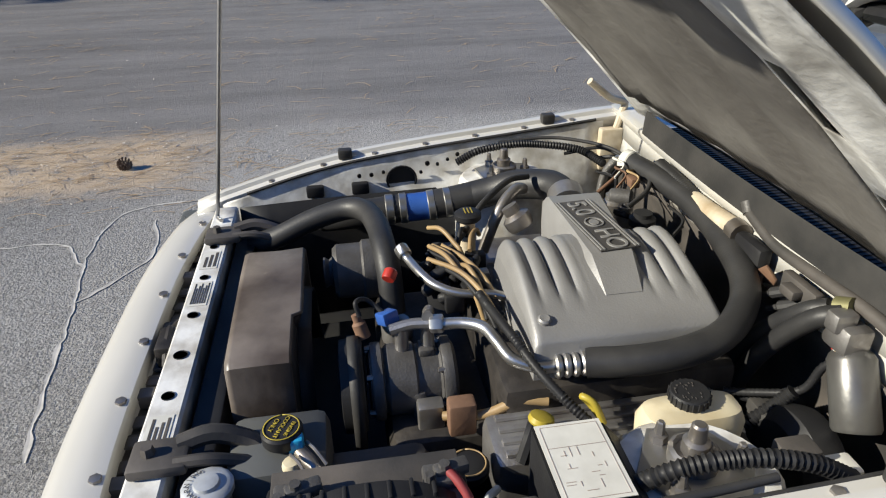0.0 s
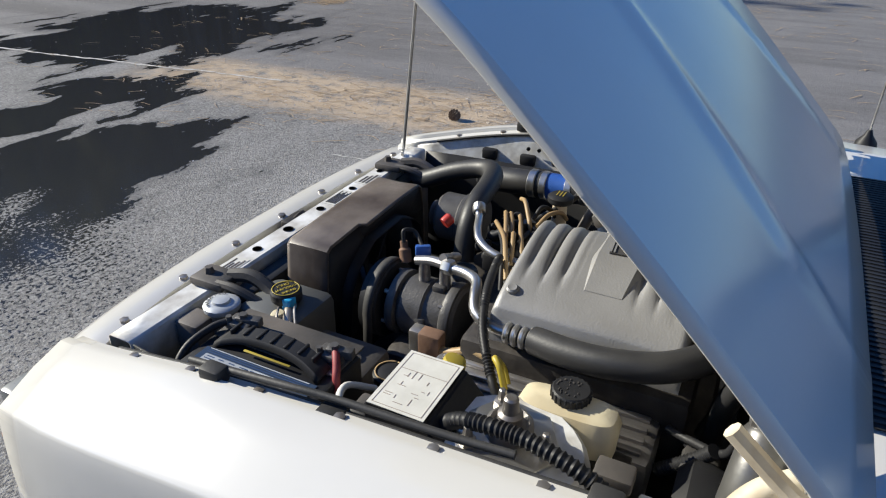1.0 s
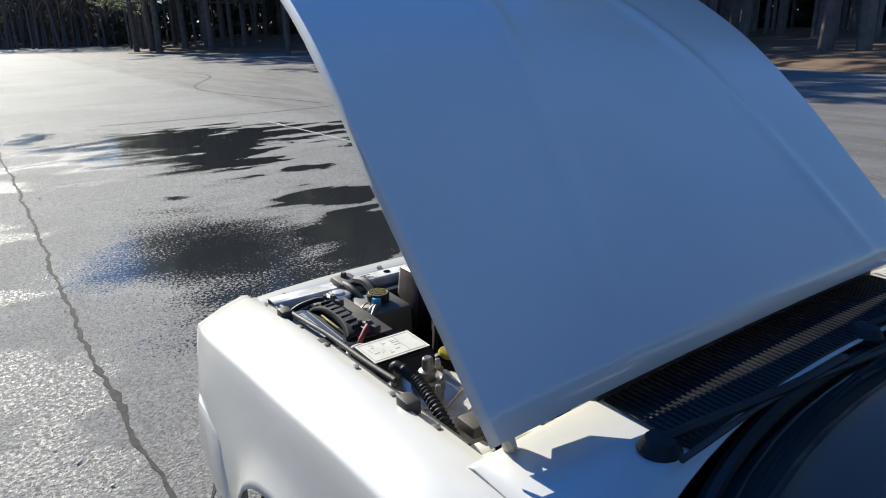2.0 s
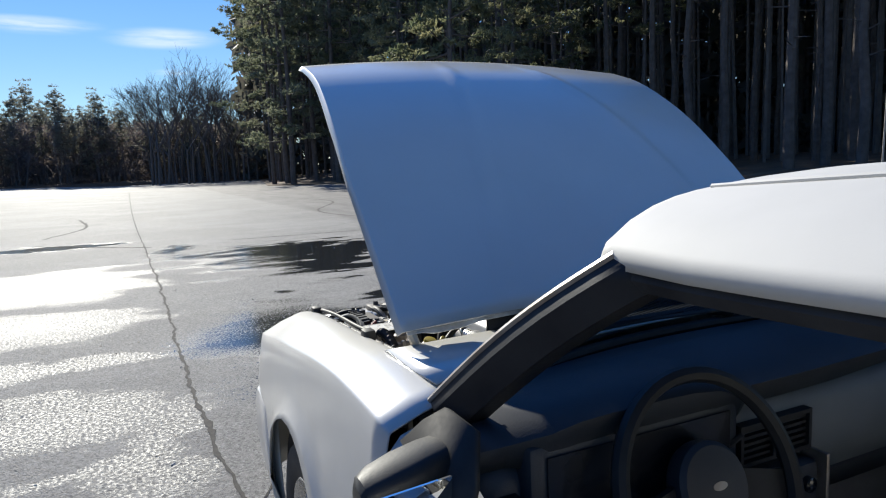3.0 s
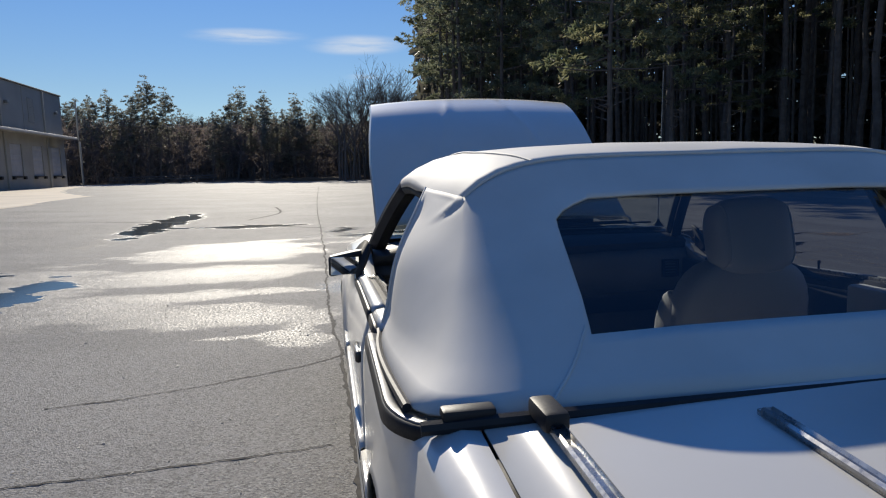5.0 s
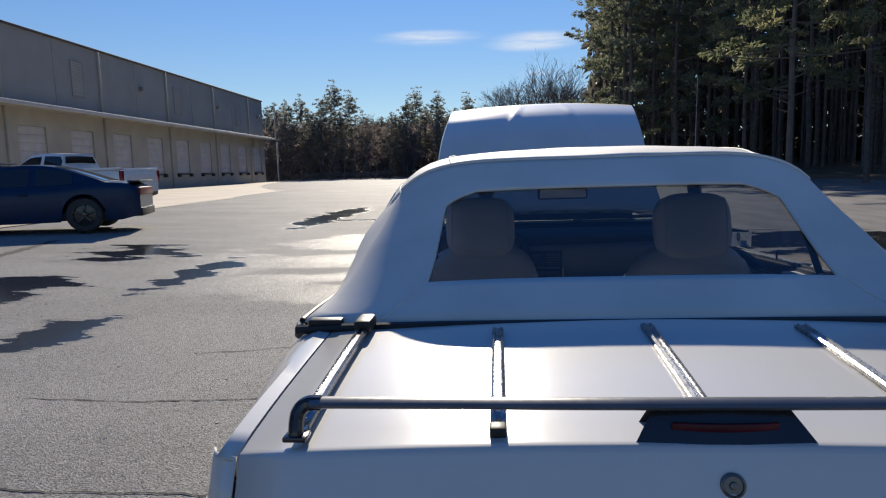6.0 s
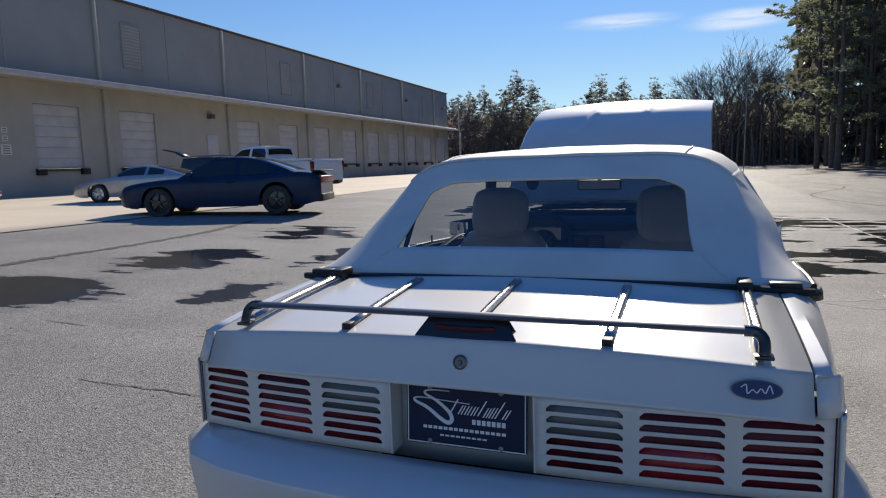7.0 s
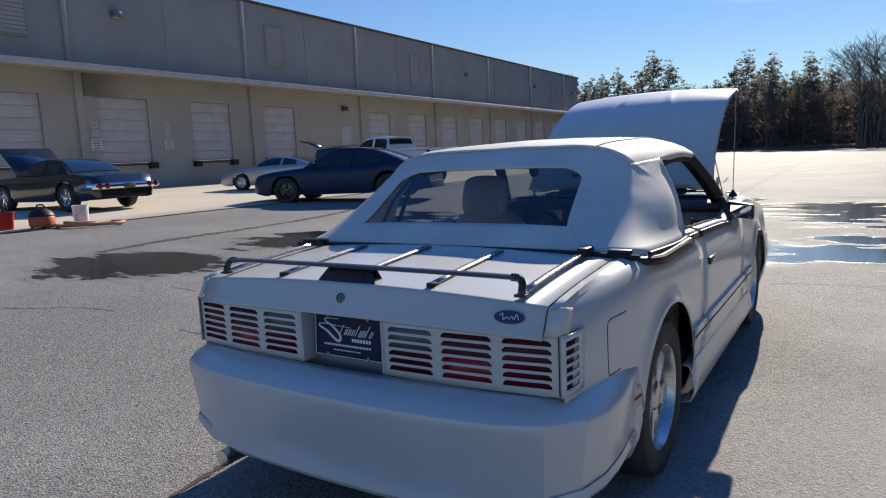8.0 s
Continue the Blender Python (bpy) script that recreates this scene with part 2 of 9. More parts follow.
def glass(name, tint=(0.9, 0.93, 0.93), rough=0.0):
    """Clear sheet: a thin film that reflects by Fresnel and lets light straight through."""
    m = bpy.data.materials.new(name)
    m.use_nodes = True
    n, l = m.node_tree.nodes, m.node_tree.links
    n.clear()
    tr = n.new("ShaderNodeBsdfTransparent")
    tr.inputs[0].default_value = (*tint, 1)
    gl = n.new("ShaderNodeBsdfGlossy")
    gl.inputs["Roughness"].default_value = rough
    lw = n.new("ShaderNodeLayerWeight")  # the same gloss from both sides of the sheet
    lw.inputs["Blend"].default_value = 0.5
    pw = n.new("ShaderNodeMath")
    pw.operation, pw.inputs[1].default_value = "POWER", 5.0
    l.new(lw.outputs["Facing"], pw.inputs[0])
    fr = n.new("ShaderNodeMath")
    fr.operation, fr.inputs[1].default_value, fr.inputs[2].default_value = "MULTIPLY_ADD", 0.92, 0.07
    l.new(pw.outputs[0], fr.inputs[0])
    mx = n.new("ShaderNodeMixShader")
    out = n.new("ShaderNodeOutputMaterial")
    l.new(fr.outputs[0], mx.inputs[0])
    l.new(tr.outputs[0], mx.inputs[1])
    l.new(gl.outputs[0], mx.inputs[2])
    l.new(mx.outputs[0], out.inputs["Surface"])
    return m


M_GLASS = glass("windscreen_glass", (0.80, 0.86, 0.85))
M_REARVINYL = glass("clear_rear_window", (0.30, 0.325, 0.34), 0.02)
M_DARKGLASS = surface("tinted_car_glass", (0.012, 0.014, 0.016), None, 0.05, bump=0.0, coat=0.5, vary=0.02)
M_MIRROR = surface("mirror_glass", (0.85, 0.87, 0.88), (0.84, 0.86, 0.87), 0.015, metal=1.0, bump=0.0, vary=0.01)
M_REDLENS = surface("red_lens", (0.22, 0.008, 0.012), (0.14, 0.006, 0.009), 0.15, coat=0.7, bump=0.0, scale=20)
M_GREYLENS = surface("clear_reverse_lens", (0.13, 0.14, 0.14), (0.09, 0.095, 0.095), 0.3, coat=0.1, bump=0.0)
M_AMBER = surface("amber_lens", (0.75, 0.30, 0.03), (0.65, 0.24, 0.03), 0.15, coat=0.7, bump=0.0)
M_PLATE = surface("dark_navy_plate", (0.008, 0.016, 0.045), (0.010, 0.02, 0.05), 0.45, spec=0.25, bump=0.0)
M_LAMP_DARK = surface("smoked_red_lens", (0.13, 0.010, 0.018), (0.045, 0.007, 0.011), 0.4, coat=0.0, spec=0.25, bump=0.0, scale=9)
M_REFLECTOR = surface("red_reflector", (0.30, 0.016, 0.024), (0.20, 0.012, 0.018), 0.3, coat=0.05, bump=0.0, scale=12)
M_SATIN = surface("satin_dark_grey_metal", (0.13, 0.13, 0.135), (0.09, 0.09, 0.095), 0.36, metal=0.5, bump=0.02)
M_STRIP = surface("worn_bright_strip", (0.42, 0.42, 0.41), (0.26, 0.25, 0.24), 0.28, metal=0.9, scale=30, bump=0.03)
M_WHITE_INK = surface("white_print", (0.75, 0.75, 0.75), (0.7, 0.7, 0.7), 0.5, bump=0.0)
M_BADGE = surface("badge_blue", (0.008, 0.02, 0.10), None, 0.45, coat=0.1, bump=0.0)
M_BLUECAR = surface("metallic_blue_paint", (0.0015, 0.020, 0.062), (0.001, 0.015, 0.048), 0.38, metal=0.0, coat=0.1, spec=0.3, bump=0.0)
M_BLACKCAR = surface("black_car_paint", (0.008, 0.009, 0.014), None, 0.2, coat=1.0, bump=0.0)
M_SILVER = surface("silver_car_paint", (0.42, 0.42, 0.42), (0.36, 0.36, 0.36), 0.3, metal=0.6, coat=1.0, bump=0.0)
M_TRUCK = surface("white_truck_paint", (0.72, 0.72, 0.71), (0.66, 0.66, 0.65), 0.3, coat=0.8, bump=0.0)
M_ORANGE = surface("orange_plastic", (0.50, 0.10, 0.03), (0.35, 0.07, 0.03), 0.5)
M_BUCKET_RED = surface("red_bucket_plastic", (0.5, 0.02, 0.015), (0.38, 0.02, 0.015), 0.45)
M_HOSE_TAN = surface("tan_vacuum_hose", (0.50, 0.22, 0.11), (0.4, 0.18, 0.1), 0.6)


# ---- helpers for building ----
def thing(name, label, category, at=(0, 0, 0), turn=0.0, group="", kind=""):
    """A top-level thing: an Empty at its base, which carries its parts."""
    ob = new(name)
    ob.empty_display_size = 0.1
    ob.matrix_world = pose(*at, 0, 0, turn)
    return tagged(ob, label, category, group, kind)


def part(name, bm, material, parent, label="", smooth=35, solid=0.0, kind=""):
    """One mesh object from a bmesh, under a thing or a part."""
    me = bpy.data.meshes.new(name)
    bm.to_mesh(me)
    bm.free()
    me.materials.append(material)
    if smooth:
        me.shade_smooth()
        me.set_sharp_from_angle(angle=radians(smooth))
    ob = new(name, me)
    ob.parent = parent
    if solid:
        md = ob.modifiers.new("thickness", "SOLIDIFY")
        md.thickness, md.offset = solid, 0.0
    return tagged(ob, label, "", "", kind)


def lerp(table, v):
    """Linear reading of a table of (key, value)."""
    if v <= table[0][0]:
        return table[0][1]
    for (a, p), (b, q) in zip(table, table[1:]):
        if v <= b:
            return p + (q - p) * (v - a) / (b - a)
    return table[-1][1]


def curve(table, v):
    """Smooth (Catmull-Rom) reading of a table of (key, value)."""
    k = [a for a, _ in table]
    if v <= k[0]:
        return table[0][1]
    if v >= k[-1]:
        return table[-1][1]
    i = max(j for j in range(len(k) - 1) if k[j] <= v)
    p = [table[min(max(i + d, 0), len(k) - 1)] for d in (-1, 0, 1, 2)]
    u = (v - p[1][0]) / (p[2][0] - p[1][0])
    m1 = (p[2][1] - p[0][1]) / (p[2][0] - p[0][0]) * (p[2][0] - p[1][0])
    m2 = (p[3][1] - p[1][1]) / (p[3][0] - p[1][0]) * (p[2][0] - p[1][0])
    return (2 * u**3 - 3 * u**2 + 1) * p[1][1] + (u**3 - 2 * u**2 + u) * m1 + (-2 * u**3 + 3 * u**2) * p[2][1] + (u**3 - u**2) * m2


def grid(bm, rows, skip=None, loop=False):
    """A sheet of quads over rows of points. skip(i, j): leave that face out. loop: close each row."""
    vs = [[bm.verts.new(p) for p in r] for r in rows]
    for i in range(len(vs) - 1):
        n = len(vs[i])
        for j in range(n if loop else n - 1):
            if not (skip and skip(i, j)):
                q = (vs[i][j], vs[i][(j + 1) % n], vs[i + 1][(j + 1) % n], vs[i + 1][j])
                bm.faces.new(q)
    return vs


def box(bm, x0, x1, y0, y1, z0, z1, bevel=0.0, m=None, seg=2):
    """A box with rounded edges, moved by m."""
    r = bmesh.ops.create_cube(bm, size=1)
    vs = r["verts"]
    t = Matrix.Translation(((x0 + x1) / 2, (y0 + y1) / 2, (z0 + z1) / 2)) @ Matrix.Diagonal((abs(x1 - x0), abs(y1 - y0), abs(z1 - z0), 1))
    bmesh.ops.transform(bm, matrix=(m @ t) if m else t, verts=vs)
    if bevel:
        es = list({e for v in vs for e in v.link_edges})
        bmesh.ops.bevel(bm, geom=es, offset=bevel, segments=seg, affect="EDGES", profile=0.5)


def lathe(bm, profile, axis=Matrix(), seg=20, cap=True):
    """A turned form: profile of (radius, height) about the z axis of a pose."""
    rows = []
    for r, h in profile:
        rows.append([axis @ Vector((max(r, 1e-4) * math.cos(2 * math.pi * k / seg), max(r, 1e-4) * math.sin(2 * math.pi * k / seg), h)) for k in range(seg)])
    vs = grid(bm, rows, loop=True)
    if cap:
        bm.faces.new(vs[0][::-1])
        bm.faces.new(vs[-1])


def along(a, b):
    """A pose at a whose z axis points to b."""
    a, b = Vector(a), Vector(b)
    return Matrix.Translation(a) @ (b - a).to_track_quat("Z", "Y").to_matrix().to_4x4()


def rod(bm, a, b, r, r2=None, seg=12, rim=0.0):
    """A round bar from a to b, with a small chamfer."""
    h = (Vector(b) - Vector(a)).length
    r2 = r if r2 is None else r2
    pr = [(r - rim, 0), (r, rim), (r2, h - rim), (r2 - rim, h)] if rim else [(r, 0), (r2, h)]
    lathe(bm, pr, along(a, b), seg)


def spline(points, steps=8):
    """A smooth line through points."""
    p = [Vector(q) for q in points]
    p = [p[0] * 2 - p[1], *p, p[-1] * 2 - p[-2]]
    out = []
    for i in range(1, len(p) - 2):
        for k in range(steps):
            u = k / steps
            out.append(0.5 * ((2 * p[i]) + (p[i + 1] - p[i - 1]) * u + (2 * p[i - 1] - 5 * p[i] + 4 * p[i + 1] - p[i + 2]) * u * u + (3 * p[i] - p[i - 1] - 3 * p[i + 1] + p[i + 2]) * u**3))
    out.append(p[-2])
    return out


def tube(bm, points, r, seg=10, steps=8, ribs=0.0, taper=None, smooth_line=True):
    """A hose along a smooth line through points. ribs: depth of the corrugation."""
    line = spline(points, steps) if smooth_line else [Vector(p) for p in points]
    if ribs:
        fine_line = []
        for a, b in zip(line, line[1:]):
            n = max(1, round((b - a).length / 0.004))
            fine_line += [a.lerp(b, k / n) for k in range(n)]
        line = fine_line + [line[-1]]
    rows, side = [], None
    for i, p in enumerate(line):
        d = (line[min(i + 1, len(line) - 1)] - line[max(i - 1, 0)]).normalized()
        if side is None:
            side = d.orthogonal().normalized()
        side = (side - d * side.dot(d)).normalized()
        up = d.cross(side)
        u = i / (len(line) - 1)
        rr = r * (1 if taper is None else 1 + (taper - 1) * u)
        if ribs:
            rr -= ribs * (i % 2)
        rows.append([p + side * (rr * math.cos(2 * math.pi * k / seg)) + up * (rr * math.sin(2 * math.pi * k / seg)) for k in range(seg)])
    vs = grid(bm, rows, loop=True)
    bm.faces.new(vs[0][::-1])
    bm.faces.new(vs[-1])


def prism(bm, outline, h, m=Matrix(), bevel=0.0):
    """A plate: an outline of (x, y) raised by h along z of a pose."""
    lo = [bm.verts.new(m @ Vector((x, y, 0))) for x, y in outline]
    hi = [bm.verts.new(m @ Vector((x, y, h))) for x, y in outline]
    n = len(lo)
    fs = [bm.faces.new(lo[::-1]), bm.faces.new(hi)]
    for k in range(n):
        fs.append(bm.faces.new((lo[k], lo[(k + 1) % n], hi[(k + 1) % n], hi[k])))
    if bevel:
        es = list({e for f in fs[:2] for e in f.edges})
        bmesh.ops.bevel(bm, geom=es, offset=bevel, segments=2, affect="EDGES", profile=0.5)


def B():
    return bmesh.new()


# ---- the lot ----
def lot_height(x, y):
    """The lot is level round the car and rises gently towards the warehouse."""
    return 0.5 * (1 - math.exp(-max(0.0, -x - 4.0) / 11.0))


WET = [  # pools: centre x, y, half-lengths, how far they break up
    (1.25, 4.75, 0.95, 0.95, 0.9), (0.05, 5.0, 0.95, 1.5, 0.45), (1.45, 6.1, 0.55, 0.65, 0.8), (2.5, 6.0, 0.75, 0.85, 0.9), (4.7, 7.8, 2.1, 1.9, 0.9), (1.35, 9.3, 1.0, 1.5, 1.2), (1.4, 10.6, 2.2, 1.6, 1.3),
    (0.33, 7.1, 0.14, 0.12, 0.3), (1.85, 7.5, 0.32, 0.16, 0.4), (-0.62, 12.6, 0.33, 0.9, 0.5), (-5.2, 16.3, 0.55, 5.2, 0.35),
    (-6.7, 1.25, 1.6, 1.05, 0.7), (-6.2, 4.0, 0.85, 1.25, 1.1), (-4.15, 2.2, 0.42, 0.6, 0.8), (-6.5, 7.3, 0.9, 1.2, 0.9), (-4.4, 5.5, 0.30, 1.6, 0.8), (-3.0, 14.7, 1.6, 0.5, 0.9),
]
FILM = [  # thin wet films through which the stones stand out
    (-2.6, 9.3, 1.75, 1.9, 0.35), (-2.75, 6.55, 1.9, 0.85, 0.3), (-2.6, 4.98, 1.75, 0.28, 0.25), (-2.0, 3.85, 1.15, 0.55, 0.3), (-1.25, 3.05, 0.3, 0.55, 0.3),
    (-1.22, 2.7, 0.13, 0.1, 0.3), (-1.5, 3.02, 0.5, 0.08, 0.3), (-0.55, 4.9, 0.35, 0.9, 0.6), (0.7, 10.3, 2.0, 1.8, 0.8), (-3.4, 4.3, 1.1, 0.6, 0.6), (-4.5, 6.0, 1.0, 2.2, 0.9),
]


def asphalt():
    m = bpy.data.materials.new("worn_asphalt_with_puddles")
    m.use_nodes = True
    n, l = m.node_tree.nodes, m.node_tree.links
    b = n["Principled BSDF"]
    geo = n.new("ShaderNodeNewGeometry")

    def noise_at(scale, detail=4, stretch=None, rough=0.55):
        t = n.new("ShaderNodeTexNoise")
        t.inputs["Scale"].default_value, t.inputs["Detail"].default_value, t.inputs["Roughness"].default_value = scale, detail, rough
        src = geo.outputs["Position"]
        if stretch:
            mp = n.new("ShaderNodeMapping")
            mp.inputs["Scale"].default_value = stretch
            l.new(src, mp.inputs["Vector"])
            src = mp.outputs[0]
        l.new(src, t.inputs["Vector"])
        return t

    def math_node(op, a, c, clamp=False):
        k = n.new("ShaderNodeMath")
        k.operation, k.use_clamp = op, clamp
        for i, v in enumerate((a, c)):
            if isinstance(v, (int, float)):
                k.inputs[i].default_value = v
            else:
                l.new(v, k.inputs[i])
        return k.outputs[0]

    def ramp(v, lo, hi, a=0.0, c=1.0):
        k = n.new("ShaderNodeMapRange")
        k.interpolation_type = "SMOOTHSTEP"
        k.inputs["From Min"].default_value, k.inputs["From Max"].default_value = lo, hi
        k.inputs["To Min"].default_value, k.inputs["To Max"].default_value = a, c
        l.new(v, k.inputs["Value"])
        return k.outputs[0]

    def mix(f, a, c):
        k = n.new("ShaderNodeMix")
        k.data_type = "RGBA"
        l.new(f, k.inputs[0])
        for i, v in ((6, a), (7, c)):
            if isinstance(v, tuple):
                k.inputs[i].default_value = (*v, 1)
            else:
                l.new(v, k.inputs[i])
        return k.outputs[2]

    # outlines of pools and films: ellipses pulled about and broken up by noise
    warp = noise_at(1.0, 8, (0.7, 1.3, 1), 0.62)
    off = n.new("ShaderNodeVectorMath")
    off.operation = "MULTIPLY_ADD"
    l.new(warp.outputs["Color"], off.inputs[0])
    off.inputs[1].default_value = (1.5, 1.1, 0)
    l.new(geo.outputs["Position"], off.inputs[2])
    lobes = noise_at(1.25, 5, (0.55, 1.5, 1), 0.6)
    lobe = math_node("SUBTRACT", lobes.outputs[0], 0.52)
    edge_n = noise_at(34, 5, None, 0.75)
    ragged = math_node("MULTIPLY", math_node("SUBTRACT", edge_n.outputs[0], 0.5), 0.22)

    def pools(table):
        best = None
        for cx, cy, rx, ry, torn in table:
            s = n.new("ShaderNodeVectorMath")
            s.operation = "MULTIPLY_ADD"
            l.new(off.outputs[0], s.inputs[0])
            s.inputs[1].default_value = (1 / rx, 1 / ry, 0)
            s.inputs[2].default_value = (-(cx + 0.75) / rx, -(cy + 0.55) / ry, 0)
            d = n.new("ShaderNodeVectorMath")
            d.operation = "LENGTH"
            l.new(s.outputs[0], d.inputs[0])
            v = math_node("ADD", math_node("SUBTRACT", 1.0, d.outputs["Value"]), math_node("MULTIPLY", lobe, torn * 3.2))
            best = v if best is None else math_node("MAXIMUM", best, v)
        return math_node("ADD", best, ragged)

    pool = pools(WET)
    speck = noise_at(48, 4, None, 0.7)
    sep = n.new("ShaderNodeSeparateXYZ")
    l.new(geo.outputs["Position"], sep.inputs[0])
    stony = math_node("MULTIPLY", ramp(sep.outputs[0], 0.3, 1.3, 1, 0), ramp(sep.outputs[0], -1.6, -0.9, 0, 1))  # coarse stones break the water here
    pool = math_node("ADD", pool, math_node("MULTIPLY", math_node("MULTIPLY", math_node("SUBTRACT", speck.outputs[0], 0.53), 3.6), stony))
    film_at = pools(FILM)
    stone = n.new("ShaderNodeTexVoronoi")
    stone.inputs["Scale"].default_value = 95
    l.new(geo.outputs["Position"], stone.inputs["Vector"])
    wet = ramp(pool, 0.07, 0.15)
    damp = ramp(pool, -0.22, 0.12)
    film = math_node("MULTIPLY", ramp(film_at, 0.0, 0.16), ramp(math_node("ADD", speck.outputs[0], math_node("MULTIPLY", film_at, 0.05)), 0.49, 0.60))
    film = math_node("MULTIPLY", film, math_node("SUBTRACT", 1.0, wet), True)
    grain = noise_at(260, 3)
    sandw = noise_at(0.8, 5)
    patch = noise_at(0.35, 5)
    streak = noise_at(0.9, 5, (0.25, 1.6, 1))
    base = mix(ramp(patch.outputs[0], 0.38, 0.66), (0.255, 0.244, 0.226), (0.33, 0.316, 0.292))
    base = mix(ramp(streak.outputs[0], 0.5, 0.72, 0, 0.5), base, (0.385, 0.367, 0.338))
    base = mix(ramp(grain.outputs[0], 0.4, 0.68, 0, 0.55), base, (0.075, 0.072, 0.069))
    pebble = n.new("ShaderNodeTexVoronoi")  # single stones, lighter and darker
    pebble.inputs["Scale"].default_value = 85
    l.new(geo.outputs["Position"], pebble.inputs["Vector"])
    tone = n.new("ShaderNodeSeparateColor")
    l.new(pebble.outputs["Color"], tone.inputs[0])
    base = mix(ramp(tone.outputs[0], 0.55, 0.95, 0, 0.5), base, (0.38, 0.375, 0.345))
    base = mix(ramp(tone.outputs[1], 0.5, 0.9, 0, 0.48), base, (0.06, 0.057, 0.054))
    # older, darker surfacing past the joint on the passenger side, with tar-dark drag marks along it
    drag = noise_at(1.0, 7, (1.7, 0.30, 1), 0.66)
    past = ramp(math_node("ADD", sep.outputs[0], math_node("MULTIPLY", math_node("SUBTRACT", sandw.outputs[0], 0.5), 0.5)), 3.75, 4.05)
    older = mix(ramp(drag.outputs[0], 0.36, 0.68), (0.20, 0.190, 0.180), (0.120, 0.112, 0.107))
    base = mix(math_node("MULTIPLY", past, 0.72), base, older)
    # bare pale stones where the binder has worn off beside the passenger door
    drift = math_node("ADD", sep.outputs[0], math_node("MULTIPLY", math_node("SUBTRACT", patch.outputs[0], 0.5), 4.5))
    bare = math_node("MULTIPLY", ramp(drift, 0.4, 2.2), ramp(sep.outputs[1], 1.0, 4.0, 1, 0))
    bare = math_node("MULTIPLY", bare, ramp(drift, 3.0, 4.8, 1, 0))
    base = mix(math_node("MULTIPLY", bare, 0.42), base, (0.50, 0.475, 0.435))
    # blown sand and pine straw beside the car
    xs_ = math_node("ABSOLUTE", math_node("SUBTRACT", sep.outputs[0], 3.35), 0)
    ys_ = math_node("ABSOLUTE", math_node("SUBTRACT", sep.outputs[1], 4.6), 0)
    sand = math_node("MULTIPLY", ramp(xs_, 0.30, 0.72, 1, 0), ramp(ys_, 1.5, 2.2, 1, 0))
    sandn = noise_at(7, 8, (1, 0.6, 1), 0.75)
    sand = math_node("MULTIPLY", sand, ramp(sandn.outputs[0], 0.34, 0.54), True)
    base = mix(sand, base, (0.46, 0.36, 0.25))
    base = mix(math_node("MULTIPLY", damp, 0.35), base, (0.06, 0.059, 0.058))
    base = mix(math_node("MULTIPLY", film, 0.6), base, (0.045, 0.045, 0.046))
    base = mix(wet, base, (0.022, 0.023, 0.025))
    l.new(base, b.inputs["Base Color"])
    rough = math_node("SUBTRACT", 0.72, math_node("MULTIPLY", damp, 0.10))
    rough = math_node("SUBTRACT", rough, math_node("MULTIPLY", film, 0.25))
    rough = math_node("SUBTRACT", rough, math_node("MULTIPLY", wet, 0.52), True)
    l.new(rough, b.inputs["Roughness"])
    l.new(math_node("ADD", 0.08, math_node("ADD", math_node("MULTIPLY", film, 0.26), math_node("MULTIPLY", wet, 0.42)), True), b.inputs["Specular IOR Level"])
    bp = n.new("ShaderNodeBump")
    bp.inputs["Distance"].default_value = 0.006
    l.new(math_node("SUBTRACT", 0.75, math_node("ADD", math_node("MULTIPLY", wet, 0.75), math_node("MULTIPLY", film, 0.35)), True), bp.inputs["Strength"])
    l.new(math_node("ADD", stone.outputs["Distance"], grain.outputs[0]), bp.inputs["Height"])
    l.new(bp.outputs[0], b.inputs["Normal"])
    return m


M_ASPHALT = asphalt()
bm = B()
xs_l = [-2500, -600, -200, -90, -60, -45, -36] + [-30 + 1.5 * k for k in range(18)] + [-3, -1.5, 0, 1.5, 3, 6, 12, 20, 30, 60, 150, 500, 2500]
ys_l = [-2500, -500, -100, -40, -20, -10, -5, -2, 0, 2, 5, 10, 20, 40, 80, 150, 300, 800, 2500]
grid(bm, [[(x, y, lot_height(x, y)) for x in xs_l] for y in ys_l])
ground = part("ground", bm, M_ASPHALT, None, "worn grey asphalt lot with puddles and damp streaks", smooth=60)
tagged(ground, category="ground", kind="structure")

bm = B()
xa = [-28.9 + 1.16 * k for k in range(15)]
grid(bm, [[(x - 0.0267 * (y - 20) * 0.9 + (1.1 * math.sin(y * 0.13) * 0.4 if x > -13.5 else 0), y, lot_height(x, y) + 0.006) for x in xa] for y in [-30 + 3 * k for k in range(38)]])
apron = part("pavement", bm, M_CONC, None, "pale tan concrete apron beside the warehouse", smooth=60, solid=0.004)
tagged(apron, category="pavement", kind="structure")


